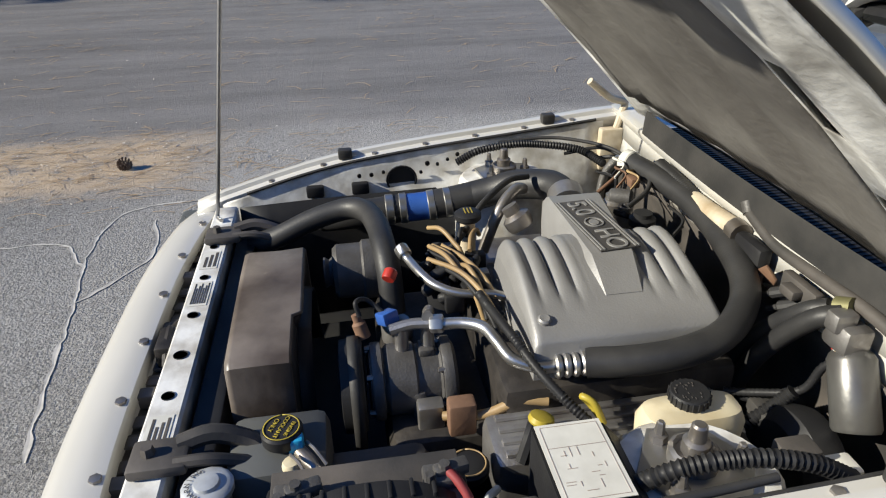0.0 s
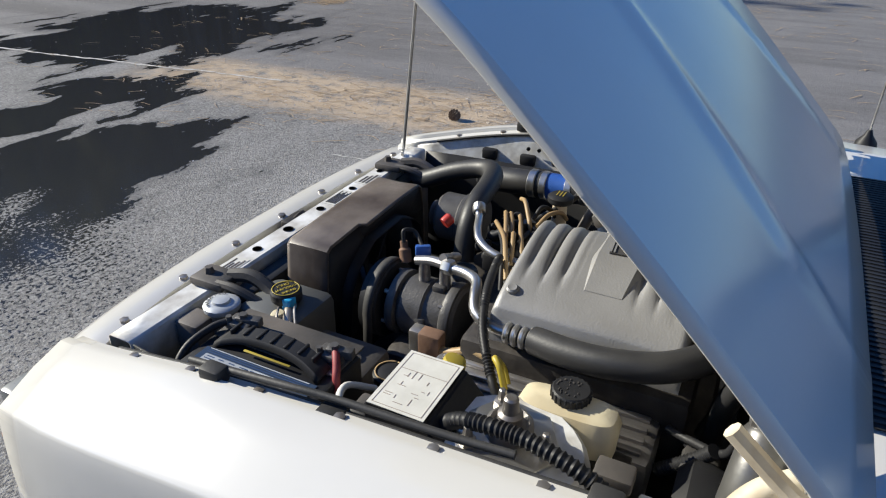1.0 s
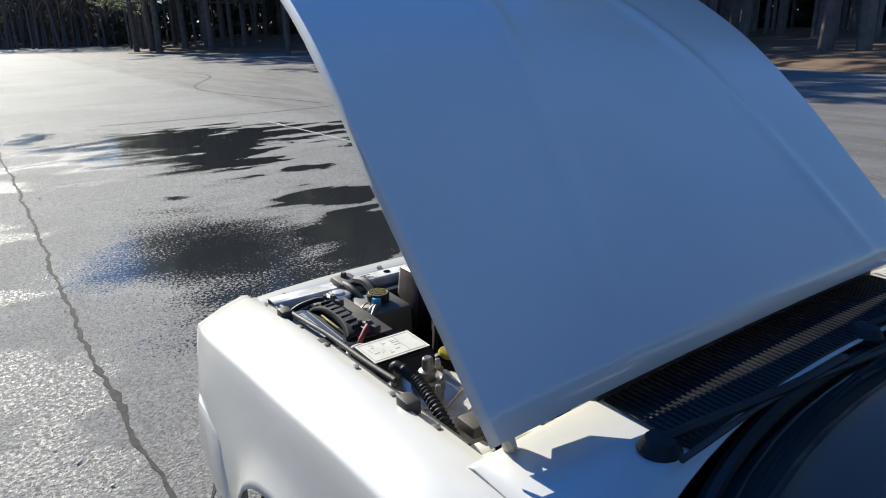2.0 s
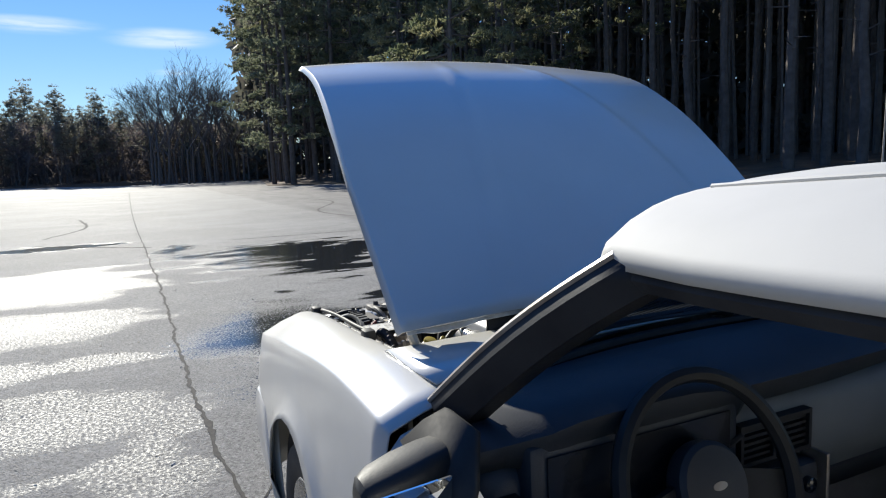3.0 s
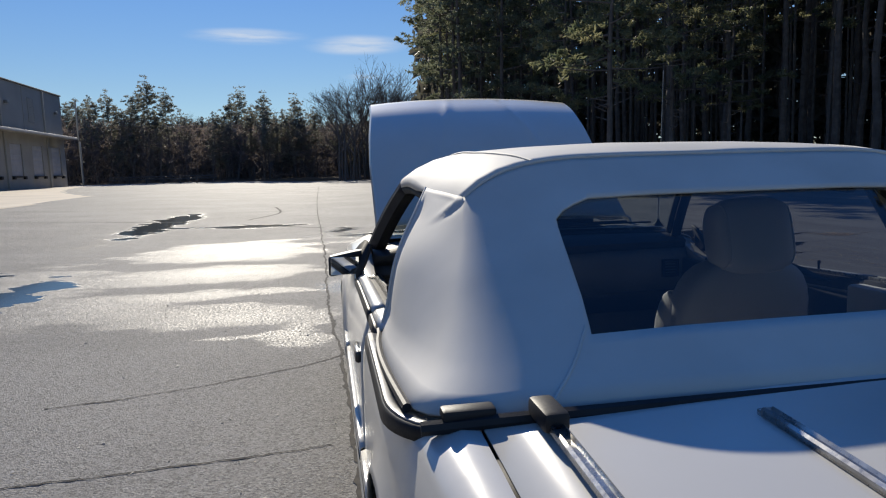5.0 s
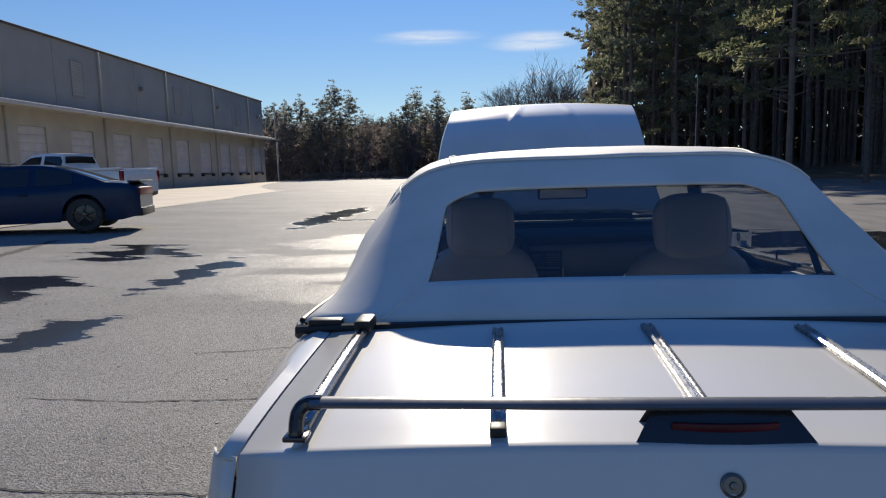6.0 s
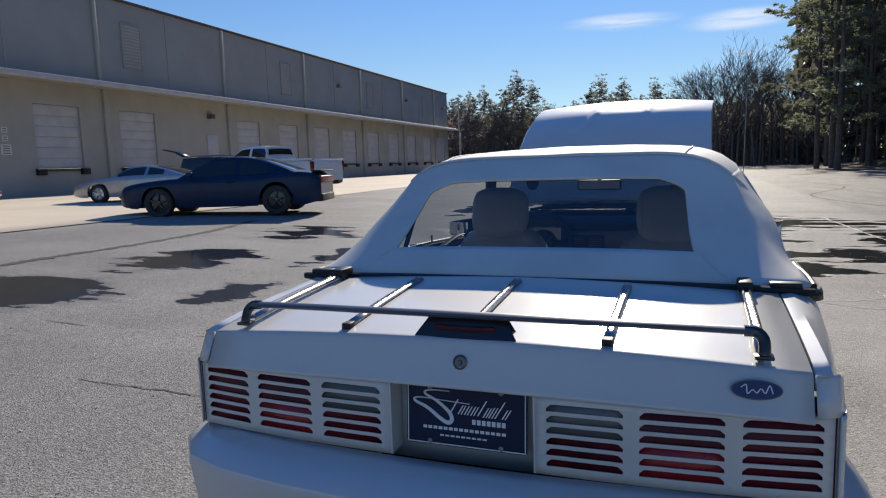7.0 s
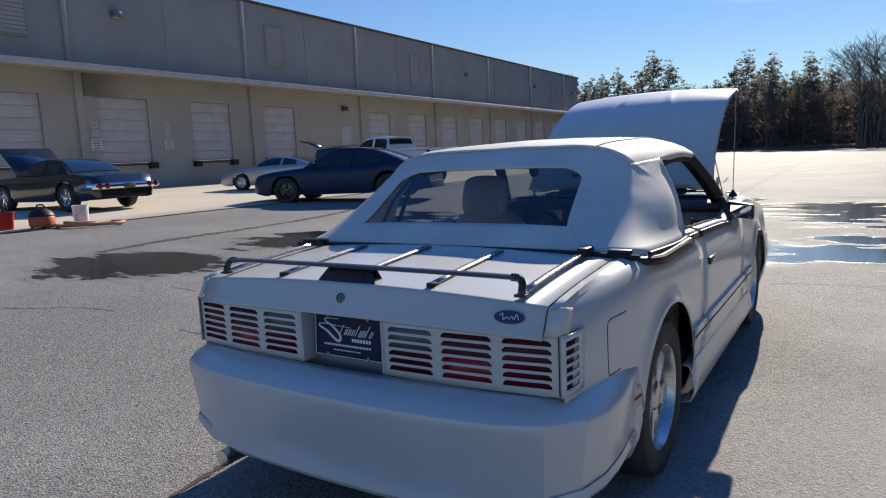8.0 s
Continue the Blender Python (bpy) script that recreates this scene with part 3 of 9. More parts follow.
def crack(points, width, label):
    """A ragged open crack in the asphalt."""
    line = []
    for a, b in zip(spline(points, 10), spline(points, 10)[1:]):
        n = max(1, round((b - a).length / (0.03 + 0.002 * abs(a.y))))
        line += [a.lerp(b, k / n) for k in range(n)]
    rows = []
    for i, p in enumerate(line):
        d = (line[min(i + 1, len(line) - 1)] - line[max(i - 1, 0)]).normalized()
        sd = Vector((-d.y, d.x, 0))
        j = noise.noise(p * 2.3) * 0.03 + noise.noise(p * 9) * 0.014 + noise.noise(p * 31) * 0.010
        w = width * (0.25 + 1.3 * abs(noise.noise(p * 13.1)) + 0.5 * abs(noise.noise(p * 41)))
        c = p + sd * j
        z = lot_height(c.x, c.y)
        rows.append([(*(c - sd * w / 2).xy, z + 0.0035), (*c.xy, z + 0.0025), (*(c + sd * w / 2).xy, z + 0.0035)])
    bm = B()
    grid(bm, rows)
    return tagged(part("pavement_crack", bm, M_CRACK, None, label, smooth=0), category="crack", kind="structure", group="cracks in the asphalt")


M_CRACK = surface("crack_fill", (0.035, 0.032, 0.03), (0.07, 0.062, 0.052), 0.95, scale=20)
M_CRACK_PALE = surface("silted_crack", (0.52, 0.49, 0.44), (0.36, 0.34, 0.30), 0.95, scale=20)
crack([(-0.82, -4, 0), (-0.86, -1, 0), (-0.9, 2, 0), (-0.97, 3.5, 0), (-0.99, 5, 0), (-1.03, 9, 0), (-1.1, 12, 0), (-1.35, 26, 0), (-1.6, 60, 0)], 0.035, "long dark seam crack running along the lot")
crack([(-4.9, 0.55, 0), (-3.3, 0.56, 0), (-2.3, 0.5, 0), (-0.95, 0.62, 0)], 0.016, "thin dark crack across the asphalt")
crack([(-5.5, -0.9, 0), (-4.5, -0.38, 0), (-3.3, -0.56, 0), (-2.2, -0.6, 0), (-0.9, -0.62, 0)], 0.016, "thin dark crack across the asphalt")
crack([(-2.6, 1.5, 0), (-1.7, 1.75, 0), (-0.9, 2.2, 0), (-0.6, 2.9, 0)], 0.015, "thin dark crack across the asphalt")
for pts in ([(0.55, 2.85, 0), (1.28, 2.95, 0), (1.86, 3.03, 0), (2.46, 3.02, 0), (2.57, 2.58, 0), (2.6, 2.2, 0)], [(1.86, 3.03, 0), (2.13, 3.23, 0), (2.14, 3.6, 0)], [(1.5, 3.0, 0), (1.9, 2.75, 0), (2.4, 2.8, 0)]):
    crack(pts, 0.022, "pale silted crack in the asphalt").data.materials[0] = M_CRACK_PALE
crack([(-3.2, 17, 0), (-2.5, 20, 0), (-2.9, 24, 0)], 0.12, "dark meandering crack far out on the lot")
crack([(5, 14, 0), (4, 20, 0), (6, 26, 0), (5, 34, 0)], 0.12, "dark meandering crack far out on the lot")
crack([(-1.0, 13.2, 0), (-4.2, 16.2, 0), (-7, 16.8, 0), (-12, 17.5, 0)], 0.10, "dark tar seam across the lot")
crack([(0.5, 13.4, 0), (4, 13.2, 0), (9, 13.8, 0)], 0.08, "dark tar seam across the lot")
crack([(3.0, 12, 0), (3.16, 8.46, 0), (3.3, 7, 0), (3.41, 5.95, 0), (3.5, 5, 0)], 0.05, "pale silted joint along the lot").data.materials[0] = M_CRACK_PALE


crack([(-8.0, 1.6, 0), (-8.2, 3.0, 0), (-8.15, 4.4, 0), (-8.3, 6.6, 0), (-8.9, 9.0, 0)], 0.30, "dark damp runnel across the lot")


# ---- the warehouse along the lot ----
WALL_Y0, WALL_Y1, ROOF_Z, CANOPY_Z = -14.0, 80.6, 10.62, 5.85
warehouse = thing("warehouse", "long two-tone grey warehouse with dock doors and canopy", "building", at=(-28.05, 0, 0), turn=1.53)


def wall_box(name, x0, x1, y0, y1, z0, z1, mat, parent=warehouse, bevel=0.0, label=""):
    bm = B()
    box(bm, x0, x1, y0, y1, z0, z1, bevel)
    return part(name, bm, mat, parent, label)


DOORS = [8.9 + 5.2 * k for k in range(-4, 14) if k != 4]
GZ = 0.42
bm = B()  # lower wall with real openings for the dock doors
edges = [WALL_Y0] + [v for d in DOORS for v in (d, d + 2.65)] + [WALL_Y1]
for a, c in zip(edges[::2], edges[1::2]):
    for z0, z1 in ((-0.3, 1.72), (1.72, 4.8), (4.8, CANOPY_Z)):
        box(bm, -0.3, 0, a, c, z0, z1)
for d in DOORS:
    box(bm, -0.3, 0, d, d + 2.65, 4.8, CANOPY_Z)
    box(bm, -0.3, 0, d, d + 2.65, -0.3, 1.72)
bmesh.ops.remove_doubles(bm, verts=bm.verts, dist=0.002)
part("lower_wall", bm, M_WALL, warehouse, "tan-grey concrete lower wall")
wall_box("upper_wall", -0.3, -0.02, WALL_Y0, WALL_Y1, CANOPY_Z, ROOF_Z, M_WALL_UP, label="grey upper wall")
wall_box("end_wall", -40, -0.3, WALL_Y1 - 0.3, WALL_Y1, -0.3, ROOF_Z, M_WALL_UP)
wall_box("roof", -40, -0.3, WALL_Y0, WALL_Y1 - 0.3, ROOF_Z - 0.5, ROOF_Z - 0.2, M_WALL_UP)
wall_box("parapet_cap", -0.36, 0.1, WALL_Y0, WALL_Y1 + 0.06, ROOF_Z, ROOF_Z + 0.14, M_DUSTY, bevel=0.02)
wall_box("canopy", 0.0, 1.15, WALL_Y0, WALL_Y1 + 0.5, CANOPY_Z - 0.02, CANOPY_Z + 0.12, M_WALL, bevel=0.02, label="thin canopy over the dock doors")
wall_box("gutter", 1.15, 1.3, WALL_Y0, WALL_Y1 + 0.5, CANOPY_Z - 0.06, CANOPY_Z + 0.2, M_DOOR, bevel=0.03)
for k in range(10):
    y = -7.7 + 10.36 * k
    up = B()
    box(up, -0.02, 0.12, y - 0.11, y + 0.11, CANOPY_Z + 0.1, ROOF_Z - 0.02, 0.02)
    part("downpipe", up, M_WALL, warehouse)
    lo = B()
    box(lo, 0, 0.16, y + 0.05, y + 0.4, -0.2, CANOPY_Z - 0.03, 0.02)
    part("pilaster", lo, M_WALL, warehouse)
for k in range(9):
    y = -7.7 + 10.36 * k + 5.2
    bm = B()
    box(bm, -0.02, 0.015, y - 0.03, y + 0.03, CANOPY_Z + 0.1, ROOF_Z - 0.05)
    part("panel_joint", bm, M_WALL, warehouse)
for d in DOORS:
    bm = B()
    box(bm, -0.16, -0.141, d + 0.004, d + 2.646, 1.732, 4.798)
    door = part("dock_door", bm, M_DOOR, warehouse, "white sectional dock door")
    for k in range(6):
        bm = B()
        box(bm, -0.14, -0.09, d + 0.012, d + 2.638, 1.74 + k * 0.51, 1.74 + k * 0.51 + 0.50, 0.012)
        part("panel", bm, M_DOOR, door)
    for y in (d - 0.16, d + 2.35):
        bm = B()
        box(bm, 0.004, 0.22, y, y + 0.46, 1.42, 1.72, 0.02)
        part("dock_bumper", bm, M_BLACK, warehouse)
    bm = B()
    box(bm, 0.004, 0.1, d + 0.28, d + 2.3, 1.60, 1.72, 0.01)
    part("dock_leveller", bm, M_DUSTY, warehouse)
for y in (31.6, -9.0):
    bm = B()
    box(bm, 0.0, 0.05, y, y + 1.05, GZ + 0.9, GZ + 3.3, 0.01)
    part("side_door", bm, M_DOOR, warehouse, "white steel side door")
for y in (10.0, 25.1, 40.7, 55.9, 71.2, -5.0):
    vent = B()
    for k in range(13):
        box(vent, -0.015, 0.03, y + 0.08, y + 1.36, 7.2 + k * 0.175, 7.2 + k * 0.175 + 0.15, 0.0)
    v = part("louvre_vent", vent, M_WALL, warehouse, "tall louvred vent")
    fr = B()
    for a, c, e, f in ((y, y + 0.08, 7.1, 9.55), (y + 1.36, y + 1.44, 7.1, 9.55), (y + 0.08, y + 1.36, 9.47, 9.55), (y + 0.08, y + 1.36, 7.1, 7.18)):
        box(fr, -0.02, 0.05, a, c, e, f)
    part("vent_frame", fr, M_WALL_UP, v)
for y, z in ((15.5, 8.65), (32.0, 4.9), (50.0, 8.6), (66.0, 8.6), (78.5, 8.6)):
    bm = B()
    box(bm, 0, 0.32, y - 0.22, y + 0.22, z - 0.15, z + 0.15, 0.03)
    lamp = part("wall_light", bm, M_DUSTY if z < 6 else M_STEEL, warehouse, "box flood light on the wall")
    bm = B()
    box(bm, 0.06, 0.27, y - 0.17, y + 0.17, z - 0.19, z - 0.152)
    part("lens", bm, M_DOOR, lamp)
for y in (13.88, 17.78):
    for z0, z1, w in ((2.38, 2.85, 0.5), (3.0, 3.25, 0.26), (3.38, 3.62, 0.26)):
        bm = B()
        box(bm, 0.003, 0.015, y - w / 2, y + w / 2, z0, z1)
        s = part("wall_sign", bm, M_LABEL, warehouse, "small white sign with dark lines")
        bm = B()
        nl = 4 if w > 0.3 else 2
        for q in range(nl):
            zz = z0 + (z1 - z0) * (q + 0.7) / (nl + 0.4)
            box(bm, 0.0155, 0.018, y - w * 0.36, y + w * 0.36, zz - 0.022, zz + 0.022)
        part("sign_lines", bm, M_INK, s)


# ---- woods round the lot ----
def clump(bm, c, r, n, rng, size, flat=0.5, slim=0.45):
    """A tuft of small crossed leaf blades."""
    for _ in range(n):
        d = Vector((rng.gauss(0, 1), rng.gauss(0, 1), rng.gauss(0, 0.7) * flat + 0.15))
        d.normalize()
        p = Vector(c) + d * r * rng.uniform(0.25, 1.0)
        a = Vector((rng.gauss(0, 1), rng.gauss(0, 1), rng.gauss(0, 1))).normalized()
        b = a.cross(Vector((rng.gauss(0, 1), rng.gauss(0, 1), rng.gauss(0, 1)))).normalized()
        s = size * rng.uniform(0.6, 1.3)
        vs = [bm.verts.new(p + a * s * u + b * s * slim * v) for u, v in ((-1, -0.3), (0, -1), (1, 0), (0, 1))]
        bm.faces.new(vs)


def pine(seed, height, crown_from, spread, blades, mat, puff=1.0, deep=1.0):
    """A tall pine: bare tapered trunk, dead stubs, and an open crown of needle tufts on limbs."""
    rng = random.Random(seed)
    t = thing("pine_tree", "tall pine with bare trunk and open green crown", "tree", group="pines round the lot")
    bm = B()
    bend = [Vector((0, 0, 0))]
    for k in range(1, 9):
        bend.append(Vector((rng.gauss(0, 0.06), rng.gauss(0, 0.06), height * k / 8)))
    tube(bm, bend, height * 0.0095, seg=8, steps=2, taper=0.12)
    for k in range(10):
        z = height * rng.uniform(0.2, crown_from)
        a = rng.uniform(0, 6.28)
        rod(bm, (0, 0, z), (math.cos(a) * rng.uniform(0.5, 1.4), math.sin(a) * rng.uniform(0.5, 1.4), z + rng.uniform(-0.2, 0.5)), 0.035, 0.012, 5)
    limbs = []
    count = round(30 * (1.3 - crown_from))
    for k in range(count):
        u = (k + rng.random()) / count
        z = height * (crown_from + (0.985 - crown_from) * u)
        reach = spread * (0.30 + 0.78 * math.sin(math.pi * min(1, 0.22 + 0.75 * u))) * rng.uniform(0.45, 1.15)
        a = k * 2.4 + rng.uniform(-0.6, 0.6)
        tip = Vector((math.cos(a) * reach, math.sin(a) * reach, z + reach * rng.uniform(-0.05, 0.35)))
        tube(bm, [(0, 0, z), Vector((0, 0, z)).lerp(tip, 0.5) + Vector((0, 0, -0.12)), tip], 0.05, seg=5, steps=2, taper=0.25)
        limbs.append((Vector((0, 0, z)), tip))
    part("trunk", bm, M_BARK, t)
    bm = B()
    for a, tip in limbs:  # dense needle tufts in flat pads, with gaps of sky between the pads
        reach = (tip - a).length
        for q in range(2 + round(reach * 0.9)):
            c = a.lerp(tip, rng.uniform(0.38, 1.05)) + Vector((rng.gauss(0, 0.34), rng.gauss(0, 0.34), rng.gauss(0.05, 0.16) * deep))
            for _ in range(3):
                e = c + Vector((rng.gauss(0, 0.28), rng.gauss(0, 0.28), rng.gauss(0, 0.13) * deep))
                clump(bm, e, rng.uniform(0.2, 0.36) * puff, blades, rng, 0.17 * puff, slim=0.27)
    part("crown", bm, mat, t, smooth=0)
    return t


def bare_tree(seed, height):
    """A leafless broadleaf: forking limbs down to fine twigs."""
    rng = random.Random(seed)
    t = thing("bare_tree", "leafless grey-brown broadleaf tree in winter", "tree", group="bare trees at the far side")
    bm, twigs = B(), B()

    def grow(p, d, length, r, level):
        q = p + d * length
        rod(bm if level < 3 else twigs, p, q, r, r * 0.62, 6 if level < 2 else 3)
        if level >= 5:
            return
        for _ in range(rng.choice((2, 3, 3)) if level < 4 else 4):
            e = (d + Vector((rng.gauss(0, 0.42), rng.gauss(0, 0.42), rng.gauss(0.12, 0.25)))).normalized()
            grow(p.lerp(q, rng.uniform(0.6, 1.0)), e, length * rng.uniform(0.58, 0.8), r * 0.58, level + 1)

    grow(Vector((0, 0, 0)), Vector((rng.gauss(0, 0.04), rng.gauss(0, 0.04), 1)).normalized(), height * 0.34, height * 0.011, 0)
    part("trunk", bm, M_BARK_GREY, t)
    part("twig_crown", twigs, M_BARK_GREY, t, smooth=0)
    return t


def polar(az, dist):
    return (dist * math.sin(radians(az)), dist * math.cos(radians(az)))


rng = random.Random(7)
pines = [pine(11, 25, 0.50, 3.4, 17, M_NEEDLE_DARK), pine(12, 28, 0.62, 3.0, 17, M_NEEDLE_DARK), pine(13, 23, 0.44, 3.6, 17, M_NEEDLE), pine(14, 26, 0.58, 2.8, 17, M_NEEDLE_DARK)]
lowpine = pine(15, 17, 0.30, 3.9, 19, M_NEEDLE)
edgepine = pine(16, 24, 0.13, 4.4, 19, M_NEEDLE_DARK)
edgepine_dark = pine(17, 22, 0.18, 4.0, 19, M_NEEDLE_DARK)
far_pines = [pine(18, 14.5, 0.42, 1.9, 17, M_NEEDLE_HAZE, 1.25, 3.2), pine(19, 13.0, 0.25, 2.2, 17, M_NEEDLE_HAZE, 1.25, 3.2), pine(20, 15.5, 0.52, 1.7, 17, M_NEEDLE_HAZE, 1.25, 3.2)]
bares = [bare_tree(21, 17), bare_tree(22, 15), bare_tree(23, 19)]


def edge_distance(az):
    """How far the edge of the pine wood stands, by bearing."""
    return lerp([(6, 62), (14, 55), (25, 50), (40, 40), (55, 30), (64, 25), (80, 22), (120, 30)], az)


standing = set()


def put_tree(src, x, y, s, turn):
    m = pose(x, y, lot_height(x, y) - 0.05, 0, 0, turn) @ Matrix.Diagonal((s, s, s, 1))
    if src.name not in standing:
        src.matrix_world = m
        standing.add(src.name)
        return src
    t = copy_thing(src, m)
    t.matrix_world = m
    return t


k = 0
for row, (count, deep) in enumerate(((20, 0), (22, 6), (23, 13), (22, 21))):
    for i in range(count):
        az = 9.6 + (76 - 9.6) * (i + rng.uniform(0.1, 0.9)) / count
        x, y = polar(az, edge_distance(az) + deep + rng.uniform(0, 5))
        put_tree(pines[k % 4], x, y, rng.uniform(0.85, 1.15), rng.uniform(0, 360))
        k += 1
for az, d, s in ((24.3, 31, 1.0), (29.5, 36, 0.9), (20.5, 43, 0.95), (34, 40, 0.8)):
    put_tree(lowpine, *polar(az, d), s, az * 31)
for az, d, s in ((9.7, 60, 1.0), (11.2, 56, 1.08), (13.2, 58, 0.95), (15.0, 54, 1.02), (17.5, 55, 0.9), (10.2, 70, 1.1), (12.6, 67, 1.1)):
    put_tree(edgepine if s > 0.97 else edgepine_dark, *polar(az, d), s, az * 47)
for i in range(64):
    az = -26 + 36 * (i + rng.random()) / 64
    d = rng.uniform(104, 130)
    near = math.exp(-(((az - 5.0) / 4.5) ** 2))
    put_tree(bares[i % 3], *polar(az, d - 14 * near), rng.uniform(0.6, 0.8) + 0.36 * near, rng.uniform(0, 360))
for i in range(34):
    az = 0.5 + 9.0 * (i + rng.random()) / 34
    put_tree(bares[i % 3], *polar(az, rng.uniform(86, 100)), rng.uniform(0.72, 1.02), rng.uniform(0, 360))
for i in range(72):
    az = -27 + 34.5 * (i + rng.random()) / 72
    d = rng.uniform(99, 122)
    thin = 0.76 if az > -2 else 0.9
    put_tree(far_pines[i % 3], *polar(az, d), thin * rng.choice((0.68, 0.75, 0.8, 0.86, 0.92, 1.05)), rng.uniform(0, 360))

# brush and saplings too dense to count, and the dark inside of the wood
bm = B()
rngb = random.Random(31)
for i in range(1500):
    az = rngb.uniform(-26, 10)
    d = rngb.uniform(98, 150)
    x, y = polar(az, d)
    h = rngb.uniform(3, 9)
    z = lot_height(x, y)
    a = Vector((x, y, z))
    rod(bm, a, a + Vector((rngb.gauss(0, 0.6), rngb.gauss(0, 0.6), h)), 0.07, 0.015, 3)
    for q in range(3):
        u = rngb.uniform(0.3, 0.9)
        rod(bm, a + Vector((0, 0, h * u)), a + Vector((rngb.gauss(0, 1), rngb.gauss(0, 1), h * u + rngb.uniform(0.4, 1.8))), 0.03, 0.01, 3)
for i in range(480):
    az = rngb.uniform(9.5, 76)
    d = edge_distance(az) + rngb.uniform(6, 60)
    x, y = polar(az, d)
    rod(bm, (x, y, 0), (x + rngb.gauss(0, 0.2), y + rngb.gauss(0, 0.2), rngb.uniform(12, 24)), rngb.uniform(0.08, 0.17), 0.06, 4)
tagged(part("undergrowth", bm, M_BARK_GREY, None, "dense leafless saplings and trunks inside the wood", smooth=0), category="undergrowth", kind="stuff")
bm = B()
for i in range(7500):
    x, y = polar(rngb.uniform(-26, 10), rngb.uniform(99, 128))
    clump(bm, (x, y, lot_height(x, y) + 8.5 * rngb.random() ** 1.2), 0.9, 6, rngb, 0.62, slim=0.10)
tagged(part("twig_thicket", bm, M_TWIG, None, "brown haze of bare twigs at the far treeline", smooth=0), category="undergrowth", kind="stuff")
bm = B()
for i in range(12500):
    az = rngb.uniform(-26, 9) if i < 3800 else rngb.uniform(9, 78)
    far = az < 8
    d = rngb.uniform(118, 150) if far else edge_distance(az) + rngb.uniform(20, 60)
    x, y = polar(az, d)
    clump(bm, (x, y, rngb.uniform(0.3, 9.5 if far else 26)), rngb.uniform(0.8, 2.0), 7, rngb, 0.8)
tagged(part("far_foliage", bm, M_DEEP, None, "dark foliage deep inside the wood", smooth=0), category="foliage", kind="stuff")
bm = B()
rows = []
for az in range(9, 124, 3):
    e, f = edge_distance(az), min(1.0, (az - 9) / 9)
    rows.append([(*polar(az, e - 3 + 1.2 * math.sin(az)), 0.01), (*polar(az, e + 1), 0.02 + 0.33 * f), (*polar(az, e + 12), 0.03 + 0.87 * f), (*polar(az, e + 90), 0.05 + 1.5 * f)])
grid(bm, rows)
tagged(part("forest_floor", bm, M_LITTER, None, "brown pine straw bank at the wood's edge", solid=0.01), category="ground", kind="structure")
bm = B()
rows = [[(*polar(az, 97 + 0.8 * math.sin(az * 2)), 0.45 if az < -15 else 0.01), (*polar(az, 99), 0.5), (*polar(az, 160), 1.2)] for az in range(-32, 12, 2)]
grid(bm, rows)
tagged(part("forest_floor", bm, M_LITTER, None, "brown leaf litter under the far trees", solid=0.01), category="ground", kind="structure")


# ---- the white convertible, hood up ----
car = thing("convertible_car", "white two-door convertible with raised hood and closed vinyl top", "car")
FRONT_AXLE, REAR_AXLE, ARCH = 1.285, -1.275, 0.375

FENDER_Z = [(0.55, 0.965), (0.88, 0.972), (1.12, 0.955), (1.735, 0.898), (2.06, 0.828), (2.2, 0.79)]
CREASE_X = [(0.55, 0.848), (1.1, 0.842), (1.6, 0.838), (1.85, 0.832), (2.0, 0.822), (2.16, 0.796)]
CREASE_Z = [(0.55, 0.928), (0.9, 0.932), (1.12, 0.915), (1.4, 0.878), (1.65, 0.845), (1.85, 0.812), (2.0, 0.784), (2.16, 0.748)]
HOOD_GAP = [(0.55, 0.72), (0.89, 0.715), (1.73, 0.69), (2.05, 0.665), (2.22, 0.63)]
SIDE_X = [(-2.3, 0.765), (-2.15, 0.79), (-1.95, 0.828), (-1.5, 0.868), (-0.6, 0.880), (0.6, 0.882), (1.4, 0.882), (1.85, 0.862), (2.05, 0.848), (2.17, 0.815), (2.26, 0.745)]
BELT_Z = [(-1.6, 0.895), (-0.83, 0.897), (-0.6, 0.893), (0.0, 0.868), (0.36, 0.85), (0.46, 0.885), (0.6, 0.935)]
DECK_Z = [(-2.16, 0.857), (-2.1, 0.868), (-1.9, 0.888), (-1.5, 0.912), (-1.2, 0.915)]


def low_edge(y, base):
    """The lower edge of a side panel, which follows the wheel arches."""
    z = base
    for yw in (FRONT_AXLE, REAR_AXLE):
        if abs(y - yw) < ARCH:
            z = max(z, 0.325 + math.sqrt(ARCH**2 - (y - yw) ** 2))
    return z


def flare(y, z):
    """The rolled lip round a wheel arch."""
    out = 0.0
    for yw in (FRONT_AXLE, REAR_AXLE):
        d = math.hypot(y - yw, z - 0.325) - ARCH
        if -0.02 < d < 0.09:
            out = max(out, 0.020 * (1 - abs(d) / 0.09) ** 2)
    return out


def side_points(y, x_max, z_top, z_low, n=9):
    """Points down a body side from the shoulder to the lower edge."""
    out = []
    for k in range(n):
        u = k / (n - 1)
        z = z_top + (z_low - z_top) * u
        x = x_max - 0.004 - 0.012 * max(0, (z - 0.62) / 0.28) ** 2 - 0.05 * max(0, (0.42 - z) / 0.22) ** 2
        out.append((x + flare(y, z), z))
    return out


def stations(a, b, step):
    n = max(1, round((b - a) / step))
    return [a + (b - a) * k / n for k in range(n + 1)]


